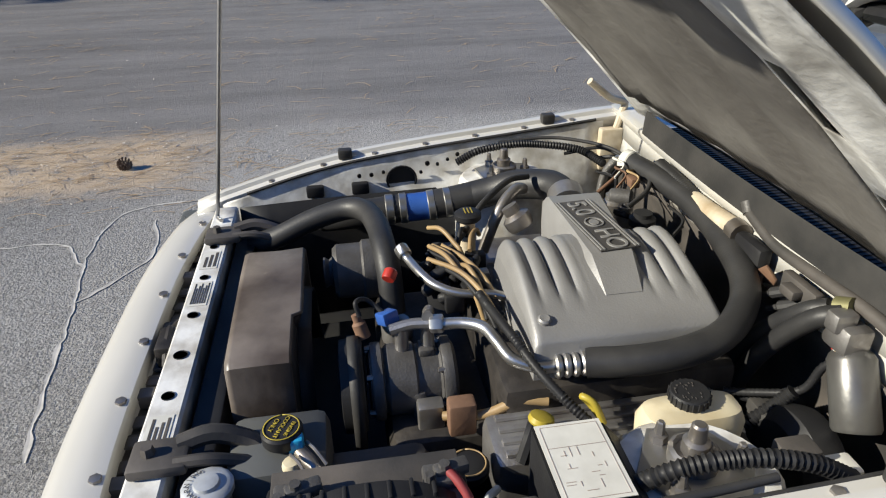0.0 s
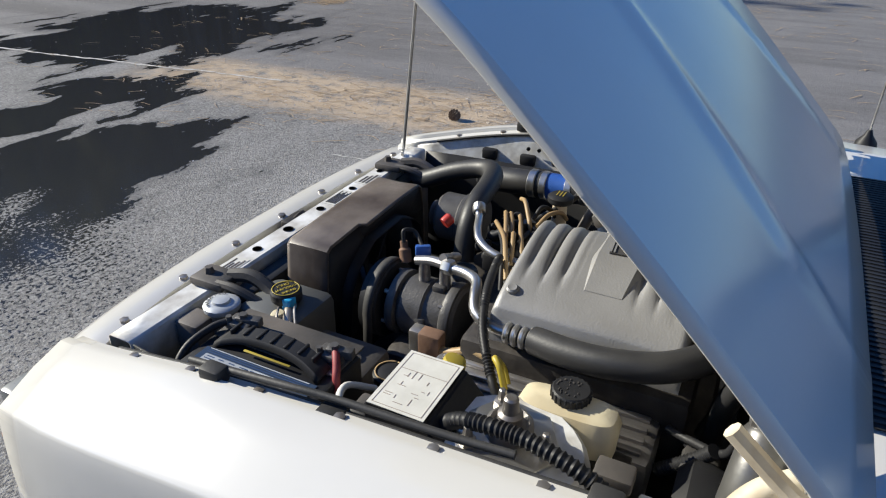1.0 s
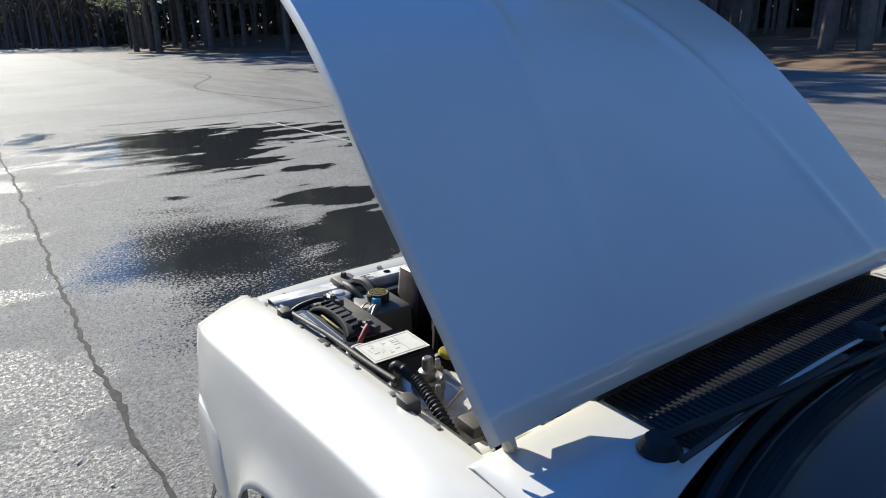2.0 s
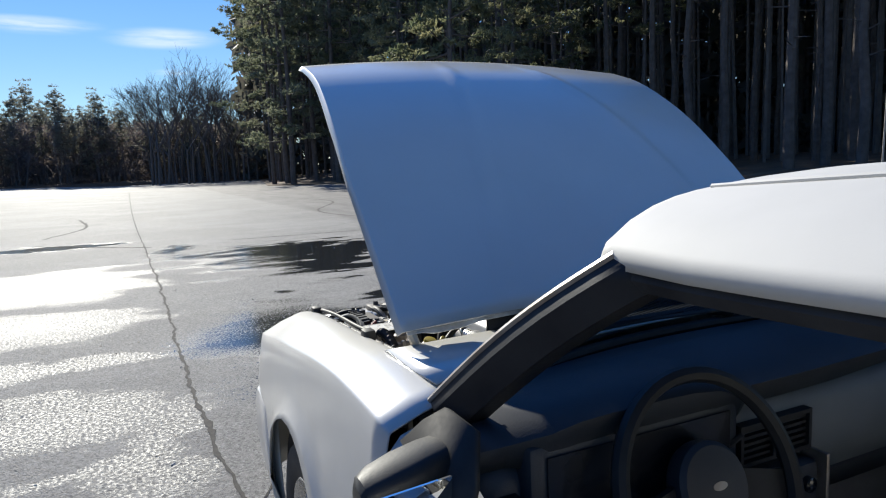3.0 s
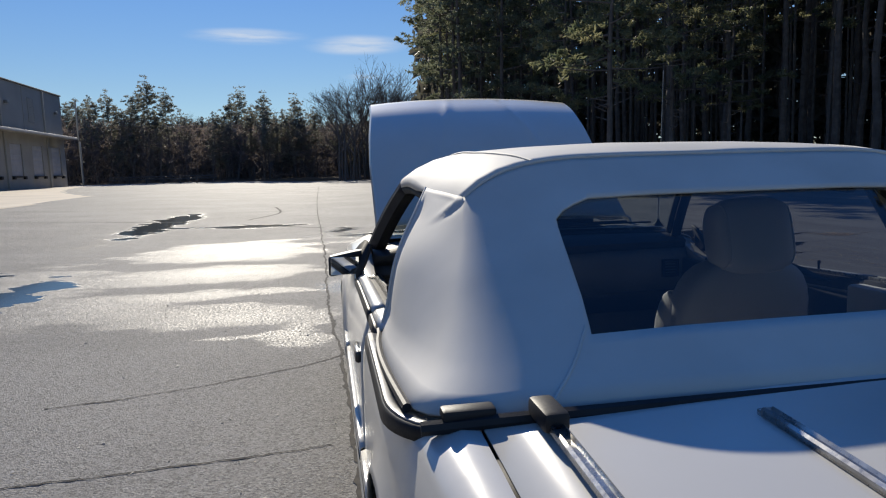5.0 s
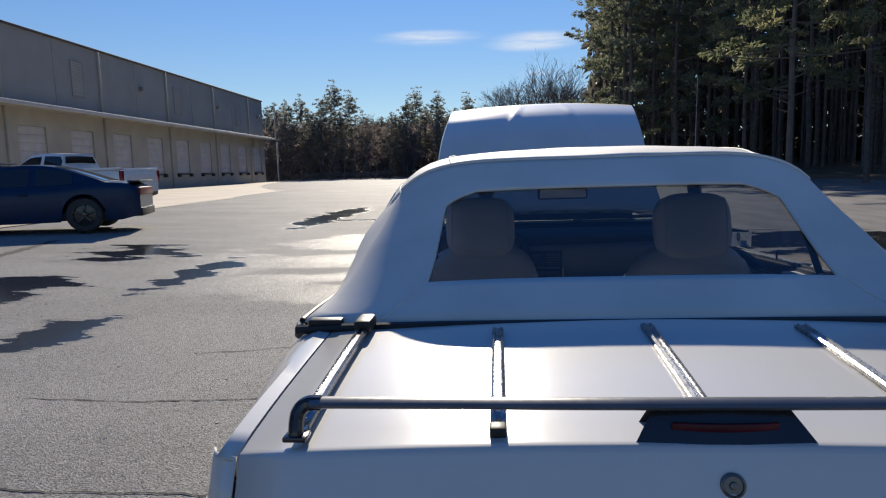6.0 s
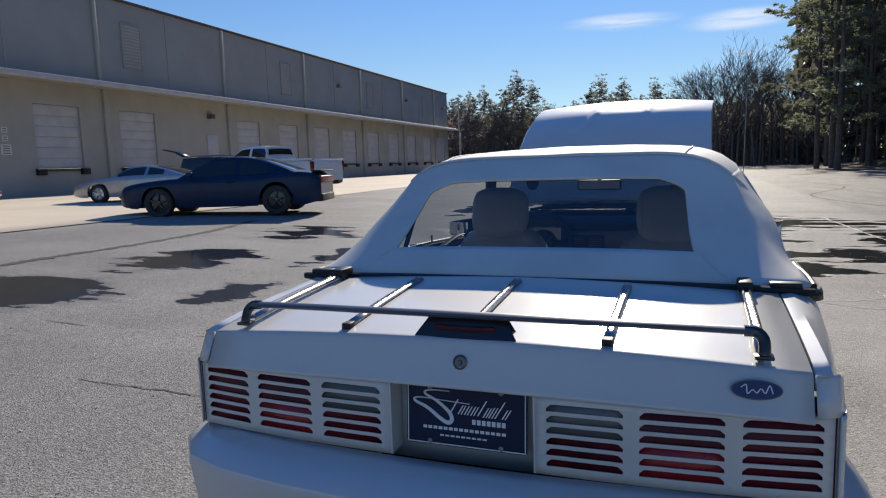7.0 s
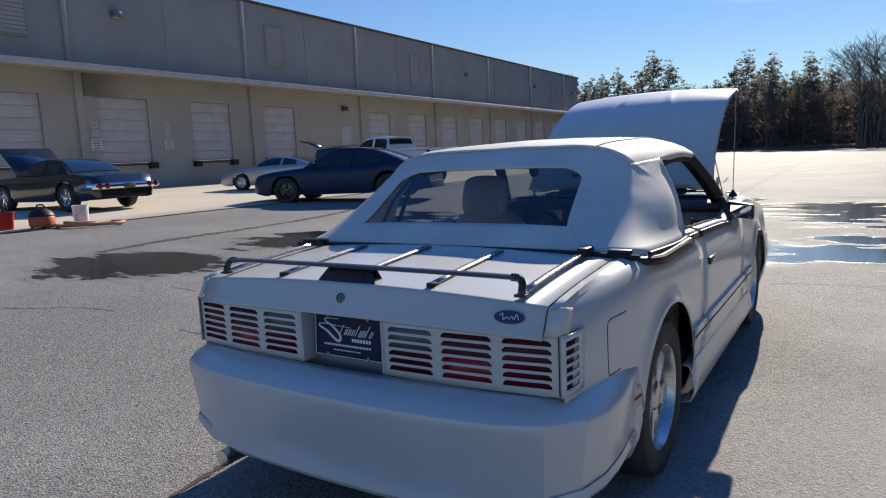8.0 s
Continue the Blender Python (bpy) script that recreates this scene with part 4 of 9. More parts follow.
def arch_stations(a, b, step):
    """Stations along the car, closer together round the arches."""
    ys = stations(a, b, step)
    for yw in (FRONT_AXLE, REAR_AXLE):
        for k in range(-8, 9):
            y = yw + ARCH * math.sin(k * math.pi / 16)
            if a < y < b:
                ys.append(y)
        for y in (yw - ARCH - 0.006, yw + ARCH + 0.006):
            if a < y < b:
                ys.append(y)
    return sorted(set(round(y, 4) for y in ys))


for s in (-1, 1):
    # front fender
    bm, rows = B(), []
    for y in arch_stations(0.585, 2.16, 0.08):
        zt, xg, xm = curve(FENDER_Z, y), curve(HOOD_GAP, y), curve(SIDE_X, y)
        xc, zc = min(curve(CREASE_X, y), xm - 0.012), curve(CREASE_Z, y)
        pts = [(xg - 0.03, zt - 0.055), (xg - 0.026, zt - 0.016), (xg - 0.004, zt - 0.012), (xg, zt - 0.001), (xg + 0.015, zt + 0.001), ((xg + xc) / 2, zt + (zc - zt) * 0.42 + 0.004), (xc - 0.010, zc + 0.0045), (xc - 0.002, zc + 0.001), (xc, zc - 0.001), (xc + 0.0015, zc - 0.005), (xc + 0.005, zc - 0.018)]
        zl, z0 = low_edge(y, 0.2), zc - 0.04
        for k in range(10):
            z = z0 + (min(z0 - 0.02, zl) - z0) * k / 9
            full = max(0.0, min(1.0, (z - 0.58) / (z0 - 0.58))) if z0 > 0.6 else 0.0
            x = xm - 0.004 - (xm - 0.004 - xc - 0.009) * full**1.3 - 0.05 * max(0, (0.42 - z) / 0.22) ** 2
            pts.append((x + flare(y, z), z))
        rows.append([(s * x, y, z) for x, z in pts])
    grid(bm, rows)
    fender = part("front_fender", bm, M_PAINT, car, "white front fender", solid=0.004)
    # door
    bm, rows = B(), []
    for y in stations(-0.607, 0.577, 0.1):
        zb, xm = curve(BELT_Z, y), curve(SIDE_X, y)
        pts = [(0.762, zb - 0.04), (0.765, zb + 0.004), (0.80, zb + 0.006), (0.83, zb - 0.004), (xm - 0.03, zb - 0.03), (xm - 0.018, zb - 0.07)]
        pts += side_points(y, xm, zb - 0.11, 0.19)
        rows.append([(s * x, y, z) for x, z in pts])
    grid(bm, rows)
    door = part("door", bm, M_PAINT, car, "white door with lowered window", solid=0.006)
    # quarter panel
    bm, rows = B(), []
    for y in arch_stations(-2.145, -0.613, 0.08):
        zb, xm = curve(BELT_Z, y), curve(SIDE_X, y)
        zd = curve(DECK_Z, y)
        k = min(1, max(0, (-1.2 - y) / 0.3))
        k = k * k * (3 - 2 * k)
        zt = zb * (1 - k) + zd * k
        xi = 0.765 * (1 - k) + 0.742 * k
        pts = [(xi, zt - 0.03), (xi + 0.003, zt), (xi + 0.03, zt + 0.003), (xm - 0.05, zt - 0.012), (xm - 0.03, zt - 0.03), (xm - 0.017, zt - 0.07)]
        pts += side_points(y, xm, zt - 0.11, low_edge(y, 0.22))
        rows.append([(s * x, y, z) for x, z in pts])
    grid(bm, rows)
    quarter = part("quarter_panel", bm, M_PAINT, car, "white rear quarter panel", solid=0.004)
    bm = B()
    grid(bm, [[(s * 0.7425, yk, z), (s * 0.765, yk + 0.006, z), (s * 0.785, yk + 0.020, z), (s * 0.797, yk + 0.045, z - 0.004)] for z, yk in ((0.862, -2.140), (0.852, -2.147), (0.82, -2.163), (0.786, -2.182))])
    part("quarter_end", bm, M_PAINT, quarter, solid=0.004)
    # ground-effect skirt between the wheels
    bm, rows = B(), []
    for y in stations(-0.9, 0.905, 0.12):
        e = 0.03 * max(0, (abs(y) - 0.75) / 0.15)
        rows.append([(s * x, y, z) for x, z in ((0.84, 0.335), (0.872, 0.33), (0.882, 0.30), (0.884 + e * 0.3, 0.22), (0.875, 0.17), (0.80, 0.155))])
    grid(bm, rows)
    part("side_skirt", bm, M_PAINT, car, "white moulded side skirt", solid=0.006)
    # body-side moulding with a dark line in it
    for a, c, nm in ((-0.6, 0.57, door), (0.585, 0.895, fender), (-0.89, -0.613, quarter), (-2.1, -1.66, quarter)):
        bm, rows = B(), []
        for y in stations(a + 0.004, c - 0.004, 0.1):
            xm = curve(SIDE_X, y)
            rows.append([(s * (xm + dx), y, z) for dx, z in ((-0.006, 0.50), (0.012, 0.495), (0.014, 0.465), (0.010, 0.46), (0.014, 0.455), (0.013, 0.43), (-0.006, 0.425))])
        grid(bm, rows)
        part("side_moulding", bm, M_PAINT, nm, solid=0.003)
        bm, rows = B(), []
        for y in stations(a + 0.006, c - 0.006, 0.1):
            xm = curve(SIDE_X, y)
            rows.append([(s * (xm + 0.0145), y, 0.467), (s * (xm + 0.0165), y, 0.462), (s * (xm + 0.0145), y, 0.457)])
        grid(bm, rows)
        part("moulding_strip", bm, M_BLACK, nm, solid=0.002)
    # beltline: satin strip on the door, a dark lip outside it, a bright window channel inside
    for a, c, nm in ((-0.60, 0.30, door), (-0.86, -0.62, quarter)):
        for pname, mat, lab, line in (
            ("belt_strip", M_BELT, "satin belt strip", ((0.800, 0.008), (0.802, 0.019), (0.810, 0.022), (0.832, 0.018), (0.842, 0.008))),
            ("belt_lip", M_BLACK, "dark belt lip", ((0.843, 0.002), (0.845, 0.008), (0.849, 0.007), (0.853, 0.000), (0.854, -0.020))),
            ("glass_seal", M_TRIM, "dark glass seal", ((0.755, -0.03), (0.757, 0.012), (0.766, 0.013), (0.786, 0.009), (0.801, 0.011))),
            ("window_channel", M_STRIP, "bright window channel", ((0.770, 0.006), (0.771, 0.023), (0.776, 0.024), (0.778, 0.012))),
        ):
            bm, rows = B(), []
            for y in stations(a, c, 0.1):
                zb = curve(BELT_Z, y)
                rows.append([(s * x, y, zb + dz) for x, dz in line])
            grid(bm, rows)
            part(pname, bm, mat, nm, lab, solid=0.002)
    plan = [(0.873, y, 0.0) for y in stations(-1.34, -0.865, 0.09)]
    for k in range(1, 9):  # swept round the corner to the deck
        a = math.pi / 2 * k / 8
        plan.insert(0, (0.873 - 0.085 * (1 - math.cos(a)), -1.34 - 0.175 * math.sin(a), a))
    for pname, mat, lab, line in (
        ("quarter_moulding", M_BLACK, "dark moulding below the soft top", ((0.001, 0.005), (0.004, -0.004), (0.006, -0.028))),
        ("moulding_top", M_MOULD, "satin black top of the quarter moulding", ((-0.030, 0.004), (-0.012, 0.009), (-0.002, 0.008), (0.001, 0.005))),
    ):
        bm, rows = B(), []
        for x, y, a in plan:
            zb = curve(BELT_Z, y) + 0.012 * math.sin(a)
            rows.append([(s * (x + o * math.cos(a)), y - o * math.sin(a), zb + dz * (1 - 0.3 * math.sin(a))) for o, dz in line])
        grid(bm, rows)
        part(pname, bm, mat, quarter, lab, solid=0.0025)
    bm = B()
    lathe(bm, [(0.009, 0.0), (0.009, 0.004), (0.004, 0.006), (0.004, 0.030), (0.0055, 0.034), (0.0055, 0.044), (0.003, 0.047), (0.0, 0.047)], pose(s * 0.775, -0.394, curve(BELT_Z, -0.394) + 0.010), 10)
    part("lock_pin", bm, M_BLACK, door, "black door lock pin")
    for k in range(3):
        bm = B()
        y0 = 0.985 + 0.03 * k
        box(bm, s * (curve(SIDE_X, y0) - 0.002), s * (curve(SIDE_X, y0) + 0.003), y0, y0 + 0.022, 0.512, 0.535, 0.001)
        part("emblem_bar", bm, M_STRIP, fender, "small bright fender emblem")
    # door handle
    bm = B()
    box(bm, s * 0.858, s * 0.874, -0.53, -0.385, 0.707, 0.765, 0.008)
    hd = part("door_handle", bm, M_BLACK, door, "black door handle in a recess")
    bm = B()
    box(bm, s * 0.874, s * 0.894, -0.525, -0.39, 0.730, 0.768, 0.009)
    part("lever", bm, M_BLACK_GLOSS, door)
    bm = B()
    lathe(bm, [(0.013, 0), (0.013, 0.006), (0.006, 0.008)], along((s * 0.862, -0.558, 0.716), (s * 0.9, -0.558, 0.716)), 14)
    part("door_lock", bm, M_CHROME, door)
    # wing mirror
    bm, rows = B(), []
    for u, y0, y1, z0, z1 in ((0.0, 0.395, 0.47, 0.905, 0.985), (0.2, 0.385, 0.475, 0.892, 0.982), (0.5, 0.375, 0.47, 0.884, 0.976), (0.8, 0.37, 0.455, 0.877, 0.969), (0.95, 0.368, 0.435, 0.876, 0.965), (1.0, 0.372, 0.42, 0.884, 0.956)):
        x, ym, zm, r = s * (0.815 + 0.145 * u), (y0 + y1) / 2, (z0 + z1) / 2, 4.0
        ring = []
        for q in range(16):
            a = 2 * math.pi * q / 16
            ca, sa = math.cos(a), math.sin(a)
            ring.append((x, 0.018 + ym + (y1 - y0) / 2 * math.copysign(abs(ca) ** 0.5, ca), zm - 0.022 + (z1 - z0) / 2 * math.copysign(abs(sa) ** 0.5, sa)))
        rows.append(ring)
    vs = grid(bm, rows, loop=True)
    bm.faces.new(vs[-1])
    bm.faces.new(vs[0][::-1])
    mir = part("wing_mirror", bm, M_BLACK, car, "black door mirror")
    bm = B()
    prism(bm, [(-0.060, -0.036), (0.060, -0.038), (0.062, 0.036), (-0.056, 0.040)], 0.004, pose(s * 0.893, 0.371, 0.903, 93, 0, -10 * s))
    part("mirror_glass", bm, M_MIRROR, mir, "mirror glass")
    bm = B()
    grid(bm, [[(s * 0.845, 0.53, 0.935), (s * 0.842, 0.33, 0.845)], [(s * 0.815, 0.50, 0.975), (s * 0.80, 0.36, 0.92)], [(s * 0.79, 0.47, 1.0), (s * 0.775, 0.40, 0.985)]])
    part("mirror_sail", bm, M_TRIM, mir, "matt black mirror mount", solid=0.014)
    # marker lamp and headlamp corner
    bm = B()
    box(bm, s * 0.755, s * 0.808, 2.10, 2.175, 0.60, 0.70, 0.012, seg=2)
    part("corner_lamp", bm, M_AMBER, car, "amber corner marker lamp")
    bm = B()
    box(bm, s * 0.40, s * 0.76, 2.16, 2.235, 0.60, 0.735, 0.012)
    part("headlamp", bm, M_GREYLENS, car, "flush clear headlamp")

# fuel door on the passenger side
def quarter_x(y, z):
    """How far out the quarter panel's skin stands."""
    pts = side_points(y, curve(SIDE_X, y), curve(DECK_Z, y) - 0.11, low_edge(y, 0.22))
    return lerp([(q, x) for x, q in sorted(pts, key=lambda p: p[1])], z)


bm = B()
grid(bm, [[(quarter_x(y, z) + 0.001, y, z) for z in (0.60, 0.63, 0.66, 0.69, 0.72, 0.75, 0.765)] for y in stations(-1.885, -1.72, 0.04)])
fd = part("fuel_door", bm, M_PAINT, car, "white fuel filler door", solid=0.0015)
bm = B()
tube(bm, [(quarter_x(y, z) + 0.0005, y, z) for y, z in ((-1.80, 0.592), (-1.87, 0.592), (-1.889, 0.605), (-1.892, 0.69), (-1.886, 0.758), (-1.86, 0.771), (-1.80, 0.772), (-1.74, 0.772))], 0.0032, 5, 5)
part("gap", bm, M_BLACK, fd)

# decklid, with its rolled rear edge
bm, rows = B(), []
for y, drop in [(-1.43, 0.0)] + [(-1.52 - 0.08 * k, 0.0) for k in range(8)] + [(-2.125, 0.0), (-2.134, 0.0005), (-2.140, 0.003), (-2.144, 0.009), (-2.156, 0.035), (-2.170, 0.062), (-2.182, 0.084), (-2.186, 0.090)]:
    zd = curve(DECK_Z, max(y, -2.125))
    row = []
    for k in range(15):
        u = -1 + 2 * k / 14
        bow = 0.030 * (1 - u * u) * (1 - drop / 0.1)
        back_ = 0.026 * (1 - u * u) * min(1.0, max(0.0, (-2.0 - y) / 0.1))
        row.append((0.7375 * u, y - back_, zd + bow - drop * (0.88 + 0.12 * u * u)))
    rows.append(row)
grid(bm, rows)
deck = part("decklid", bm, M_PAINT, car, "white trunk lid", solid=0.005, smooth=40)
# tail panel behind the lamps
bm = B()
grid(bm, [[(x, -2.135 + 0.05 * (abs(x) / 0.78) ** 3, z) for x in stations(-0.78, 0.78, 0.13)] for z in (0.80, 0.70, 0.57)])
part("tail_panel", bm, M_PAINT, car, "white recessed tail panel", solid=0.004)

# rear bumper cover
BUMP = [(0.0, 0.602), (0.03, 0.595), (0.085, 0.574), (0.116, 0.556), (0.125, 0.547), (0.128, 0.539), (0.127, 0.52), (0.114, 0.43), (0.105, 0.36), (0.104, 0.315), (0.111, 0.283), (0.116, 0.262), (0.108, 0.248), (0.06, 0.235), (0.02, 0.23)]


bm, rows = B(), []
plan = [(-0.80, -1.66), (-0.795, -1.80), (-0.788, -1.92), (-0.772, -2.02), (-0.745, -2.09), (-0.70, -2.14), (-0.60, -2.175), (-0.42, -2.20), (-0.2, -2.212), (0, -2.215)]
plan = plan + [(-x, y) for x, y in plan[-2::-1]]
for i, (x, y) in enumerate(plan):
    a, c = plan[max(i - 1, 0)], plan[min(i + 1, len(plan) - 1)]
    t = Vector((c[0] - a[0], c[1] - a[1], 0)).normalized()
    nrm = Vector((t.y, -t.x, 0))
    end = min(1.0, (-1.6 - y) / 0.5) if y > -2.1 else 1.0
    row = []
    for o, z in BUMP:
        oo = o * (0.42 + 0.58 * end)
        low = 0.06 * max(0, (abs(x) - 0.55) / 0.25) if z < 0.3 else 0
        row.append((x + nrm.x * oo, y + nrm.y * oo, z + low))
    rows.append(row)
grid(bm, rows)
part("rear_bumper", bm, M_BUMPER, car, "white moulded rear bumper cover", solid=0.006, smooth=24)
for s in (-1, 1):
    bm = B()
    rod(bm, (s * 0.52, -2.0, 0.225), (s * 0.52, -2.33, 0.215), 0.032, 0.032, 14)
    part("tailpipe", bm, M_CHROME, car, "chrome exhaust tip")

# front bumper cover and header panel
bm, rows = B(), []
plan = [(-0.845, 1.68), (-0.850, 1.85), (-0.842, 2.03), (-0.80, 2.16), (-0.70, 2.24), (-0.5, 2.285), (-0.25, 2.305), (0, 2.31)]
plan = plan + [(-x, y) for x, y in plan[-2::-1]]
for i, (x, y) in enumerate(plan):
    a, c = plan[max(i - 1, 0)], plan[min(i + 1, len(plan) - 1)]
    t = Vector((c[0] - a[0], c[1] - a[1], 0)).normalized()
    nrm = Vector((-t.y, t.x, 0))
    e = min(1.0, (y - 1.6) / 0.4)
    rows.append([(x + nrm.x * o * e, y + nrm.y * o * e, z) for o, z in ((-0.04, 0.585), (-0.008, 0.582), (0.010, 0.572), (0.016, 0.555), (0.018, 0.50), (0.022, 0.44), (0.012, 0.34), (0.0, 0.26), (-0.03, 0.21))])
grid(bm, rows)
part("front_bumper", bm, M_BUMPER, car, "white moulded front bumper cover", solid=0.006, smooth=30)
bm, rows = B(), []
for x in stations(-0.775, 0.775, 0.06):
    u = abs(x) / 0.8
    yf, d = 2.235 - 0.10 * u**3, 0.045 * max(0.0, (abs(x) - 0.60) / 0.2) ** 1.5
    rows.append([(x, yf - 0.085, 0.755 - d), (x, yf - 0.08, 0.778 - d), (x, yf - 0.06, 0.782 - d), (x, yf - 0.015, 0.778 - d), (x, yf + 0.012, 0.762 - d), (x, yf + 0.035, 0.72 - d * 0.8), (x, yf + 0.045, 0.62)])
grid(bm, rows)
part("header_panel", bm, M_PAINT, car, "white nose panel over the headlamps", solid=0.005, smooth=50)

# hood, hinged at the cowl and propped open; its side edge curves as the fender line does
HOOD_EDGE = [(0.0, 0.886, 1.010), (0.109, 0.974, 1.104), (0.218, 1.062, 1.196), (0.328, 1.152, 1.287), (0.440, 1.249, 1.378), (0.555, 1.352, 1.466), (0.685, 1.480, 1.555), (0.835, 1.650, 1.645), (1.0, 1.872, 1.716)]


def hood_point(u, v, lift=0.0):
    """A point of the hood: u across, v from the hinge to the nose, lift off the skin."""
    ey, ez = [(v_, y_) for v_, y_, z_ in HOOD_EDGE], [(v_, z_) for v_, y_, z_ in HOOD_EDGE]
    y, z = curve(ey, v), curve(ez, v)
    ty, tz = curve(ey, min(1, v + 0.04)) - curve(ey, max(0, v - 0.04)), curve(ez, min(1, v + 0.04)) - curve(ez, max(0, v - 0.04))
    d = math.hypot(ty, tz)
    ty, tz = ty / d, tz / d
    w = lerp([(0, 0.714), (0.38, 0.714), (0.6, 0.698), (0.8, 0.672), (1.0, 0.654)], v) - 0.09 * max(0, u) * math.sin(math.pi * min(1, 0.25 + 0.75 * v))
    ahead = 0.075 * (1 - abs(u) ** 2.2) * v**2 + 0.010 * (1 - u * u) * (1 - v) ** 3
    up = 0.012 * (1 - max(0, (abs(u) - 0.985) / 0.015) ** 2) + 0.020 * (1 - u * u) + 0.006 * math.exp(-(((abs(u) - 0.62 + 0.42 * v) / 0.035) ** 2)) * min(1, v * 6 + 0.2) * min(1, (1 - v) * 6) - 0.006 * max(0, (v - 0.97) / 0.03) ** 2 + lift
    return Vector((w * u, y + ty * ahead - tz * up, z + tz * ahead + ty * up))


us = [-1, -0.985, -0.96, -0.9] + [-0.8 + 0.1 * k for k in range(17)] + [0.9, 0.96, 0.985, 1]
us = sorted(set(round(u, 3) for u in us + [q * (0.18 + 0.025 * k) for k in range(20) for q in (-1, 1)]))
bm = B()
grid(bm, [[hood_point(u, v / 24) for u in us] for v in range(25)])
hood = part("hood", bm, M_PAINT, car, "white hood propped open", solid=0.004, smooth=40)
# inner frame and pad under the hood
bm = B()
fine_u = sorted(set([-1.0, -0.95, -0.9, -0.86, -0.8, -0.74, 0.74, 0.8, 0.86, 0.9, 0.95, 1.0] + [round(-0.6 + 0.2 * k, 2) for k in range(7)]))
fine_v = [0.0, 0.03, 0.06, 0.1, 0.2, 0.3, 0.4, 0.5, 0.6, 0.7, 0.8, 0.88, 0.93, 1.0]
holes = {(4, 3), (6, 3), (8, 2), (9, 3), (4, len(fine_u) - 5), (7, len(fine_u) - 5), (9, len(fine_u) - 4)}
grid(bm, [[hood_point(u * 0.962, v * 0.985, -0.020 - (0.016 if 0.74 < abs(u) < 0.92 else 0)) for u in fine_u] for v in fine_v], skip=lambda i, j: (0.1 <= fine_v[i] < 0.88 and abs((fine_u[j] + fine_u[j + 1]) / 2) < 0.74) or (i, j) in holes)
part("hood_inner_frame", bm, M_FLAKED, hood, "pale inner hood frame with flaking paint", solid=0.003)
bm = B()
grid(bm, [[hood_point((-0.76 + 1.52 * i / 24) * 0.985, 0.085 + 0.81 * j / 16, -0.036 - 0.004 * math.sin(math.pi * i / 4) ** 2 + 0.007 * noise.noise((i * 0.9, j * 0.35, 1.0))) for i in range(25)] for j in range(17)])
part("insulation_pad", bm, M_PAD, hood, "dusty grey-brown insulation pad", solid=0.008)
bm = B()
tube(bm, [(0.50, 2.075, 0.806), (0.522, 2.088, 0.806), (0.527, 2.086, 0.82), (0.374, 1.912, 1.655)], 0.0052, 8, 3, smooth_line=False)
part("prop_rod", bm, M_PIPE, car, "thin hood prop rod")
for s in (-1, 1):
    bm = B()
    tube(bm, [(s * 0.66, 0.93, 0.90), (s * 0.662, 0.91, 0.97), (s * 0.672, 0.90, 1.0), (s * 0.662, 0.95, 1.02), (s * 0.655, 1.02, 1.075)], 0.011, 8, 4)
    box(bm, s * 0.64, s * 0.675, 0.905, 0.975, 0.80, 0.93, 0.008)
    part("hood_hinge", bm, M_CREAM, car, "cream painted hood hinge")

# cowl with its vent screen
bm, rows = B(), []
for x in stations(-0.735, 0.735, 0.07):
    u = abs(x) / 0.735
    yf, yr = 0.905 - 0.03 * u * u, 0.765 - 0.13 * u**2.2
    rows.append([(x, yf + 0.024, 0.90), (x, yf + 0.022, 0.944), (x, yf + 0.036, 0.966), (x, yf + 0.036, 0.974), (x, yf + 0.020, 0.979), (x, (yf + yr) / 2, 0.974), (x, yr, 0.980)])
grid(bm, rows)
cowl = part("cowl_panel", bm, M_PAINT, car, "white cowl panel below the windscreen", solid=0.004)
bm = B()
for k in range(66):
    x = -0.45 + 0.9 * k / 65
    u = abs(x) / 0.735
    box(bm, x - 0.003, x + 0.003, 0.775 - 0.07 * u * u, 0.918 - 0.03 * u * u, 0.976, 0.987)
part("vent_grille", bm, M_BLACK, cowl, "black vent grille")
bm = B()
grid(bm, [[(x, 0.772 - 0.08 * (abs(x) / 0.735) ** 2, 0.984), (x, 0.922 - 0.03 * (abs(x) / 0.735) ** 2, 0.983)] for x in stations(-0.46, 0.46, 0.05)])
part("vent_screen", bm, M_BLACK, cowl, "black cowl vent screen", solid=0.003)
for x, e in ((-0.49, 0.10), (0.13, 0.72)):
    bm = B()
    lathe(bm, [(0.03, 0), (0.034, 0.012), (0.022, 0.03), (0.010, 0.034)], pose(x, 0.775, 0.968), 14)
    tube(bm, [(x, 0.775, 0.995), (x + 0.06, 0.76, 1.004), (x + 0.26, 0.735, 1.006), (x + 0.44, 0.73, 1.006)], 0.008, 6, 4)
    w = part("wiper", bm, M_BLACK, car, "black windscreen wiper")
    bm = B()
    tube(bm, [(x - 0.02, 0.725, 0.998), (x + 0.25, 0.735, 1.0), (x + 0.56, 0.70, 1.002)], 0.005, 6, 4)
    part("blade", bm, M_RUBBER, w)

bm = B()
rows = []
for x in stations(-0.47, 0.47, 0.06):  # upright rubber fin, its height added to block sun from the vent grille
    y = 0.934 - 0.03 * (x / 0.735) ** 2
    rows.append([(x, y - 0.008, 0.972), (x, y - 0.007, 0.985), (x, y - 0.002, 1.020), (x, y + 0.002, 1.034), (x, y + 0.006, 1.020), (x, y + 0.008, 0.985), (x, y + 0.009, 0.972)])
grid(bm, rows)
part("cowl_seal", bm, M_RUBBER, cowl, "black rubber cowl seal raised to shade the vent grille")

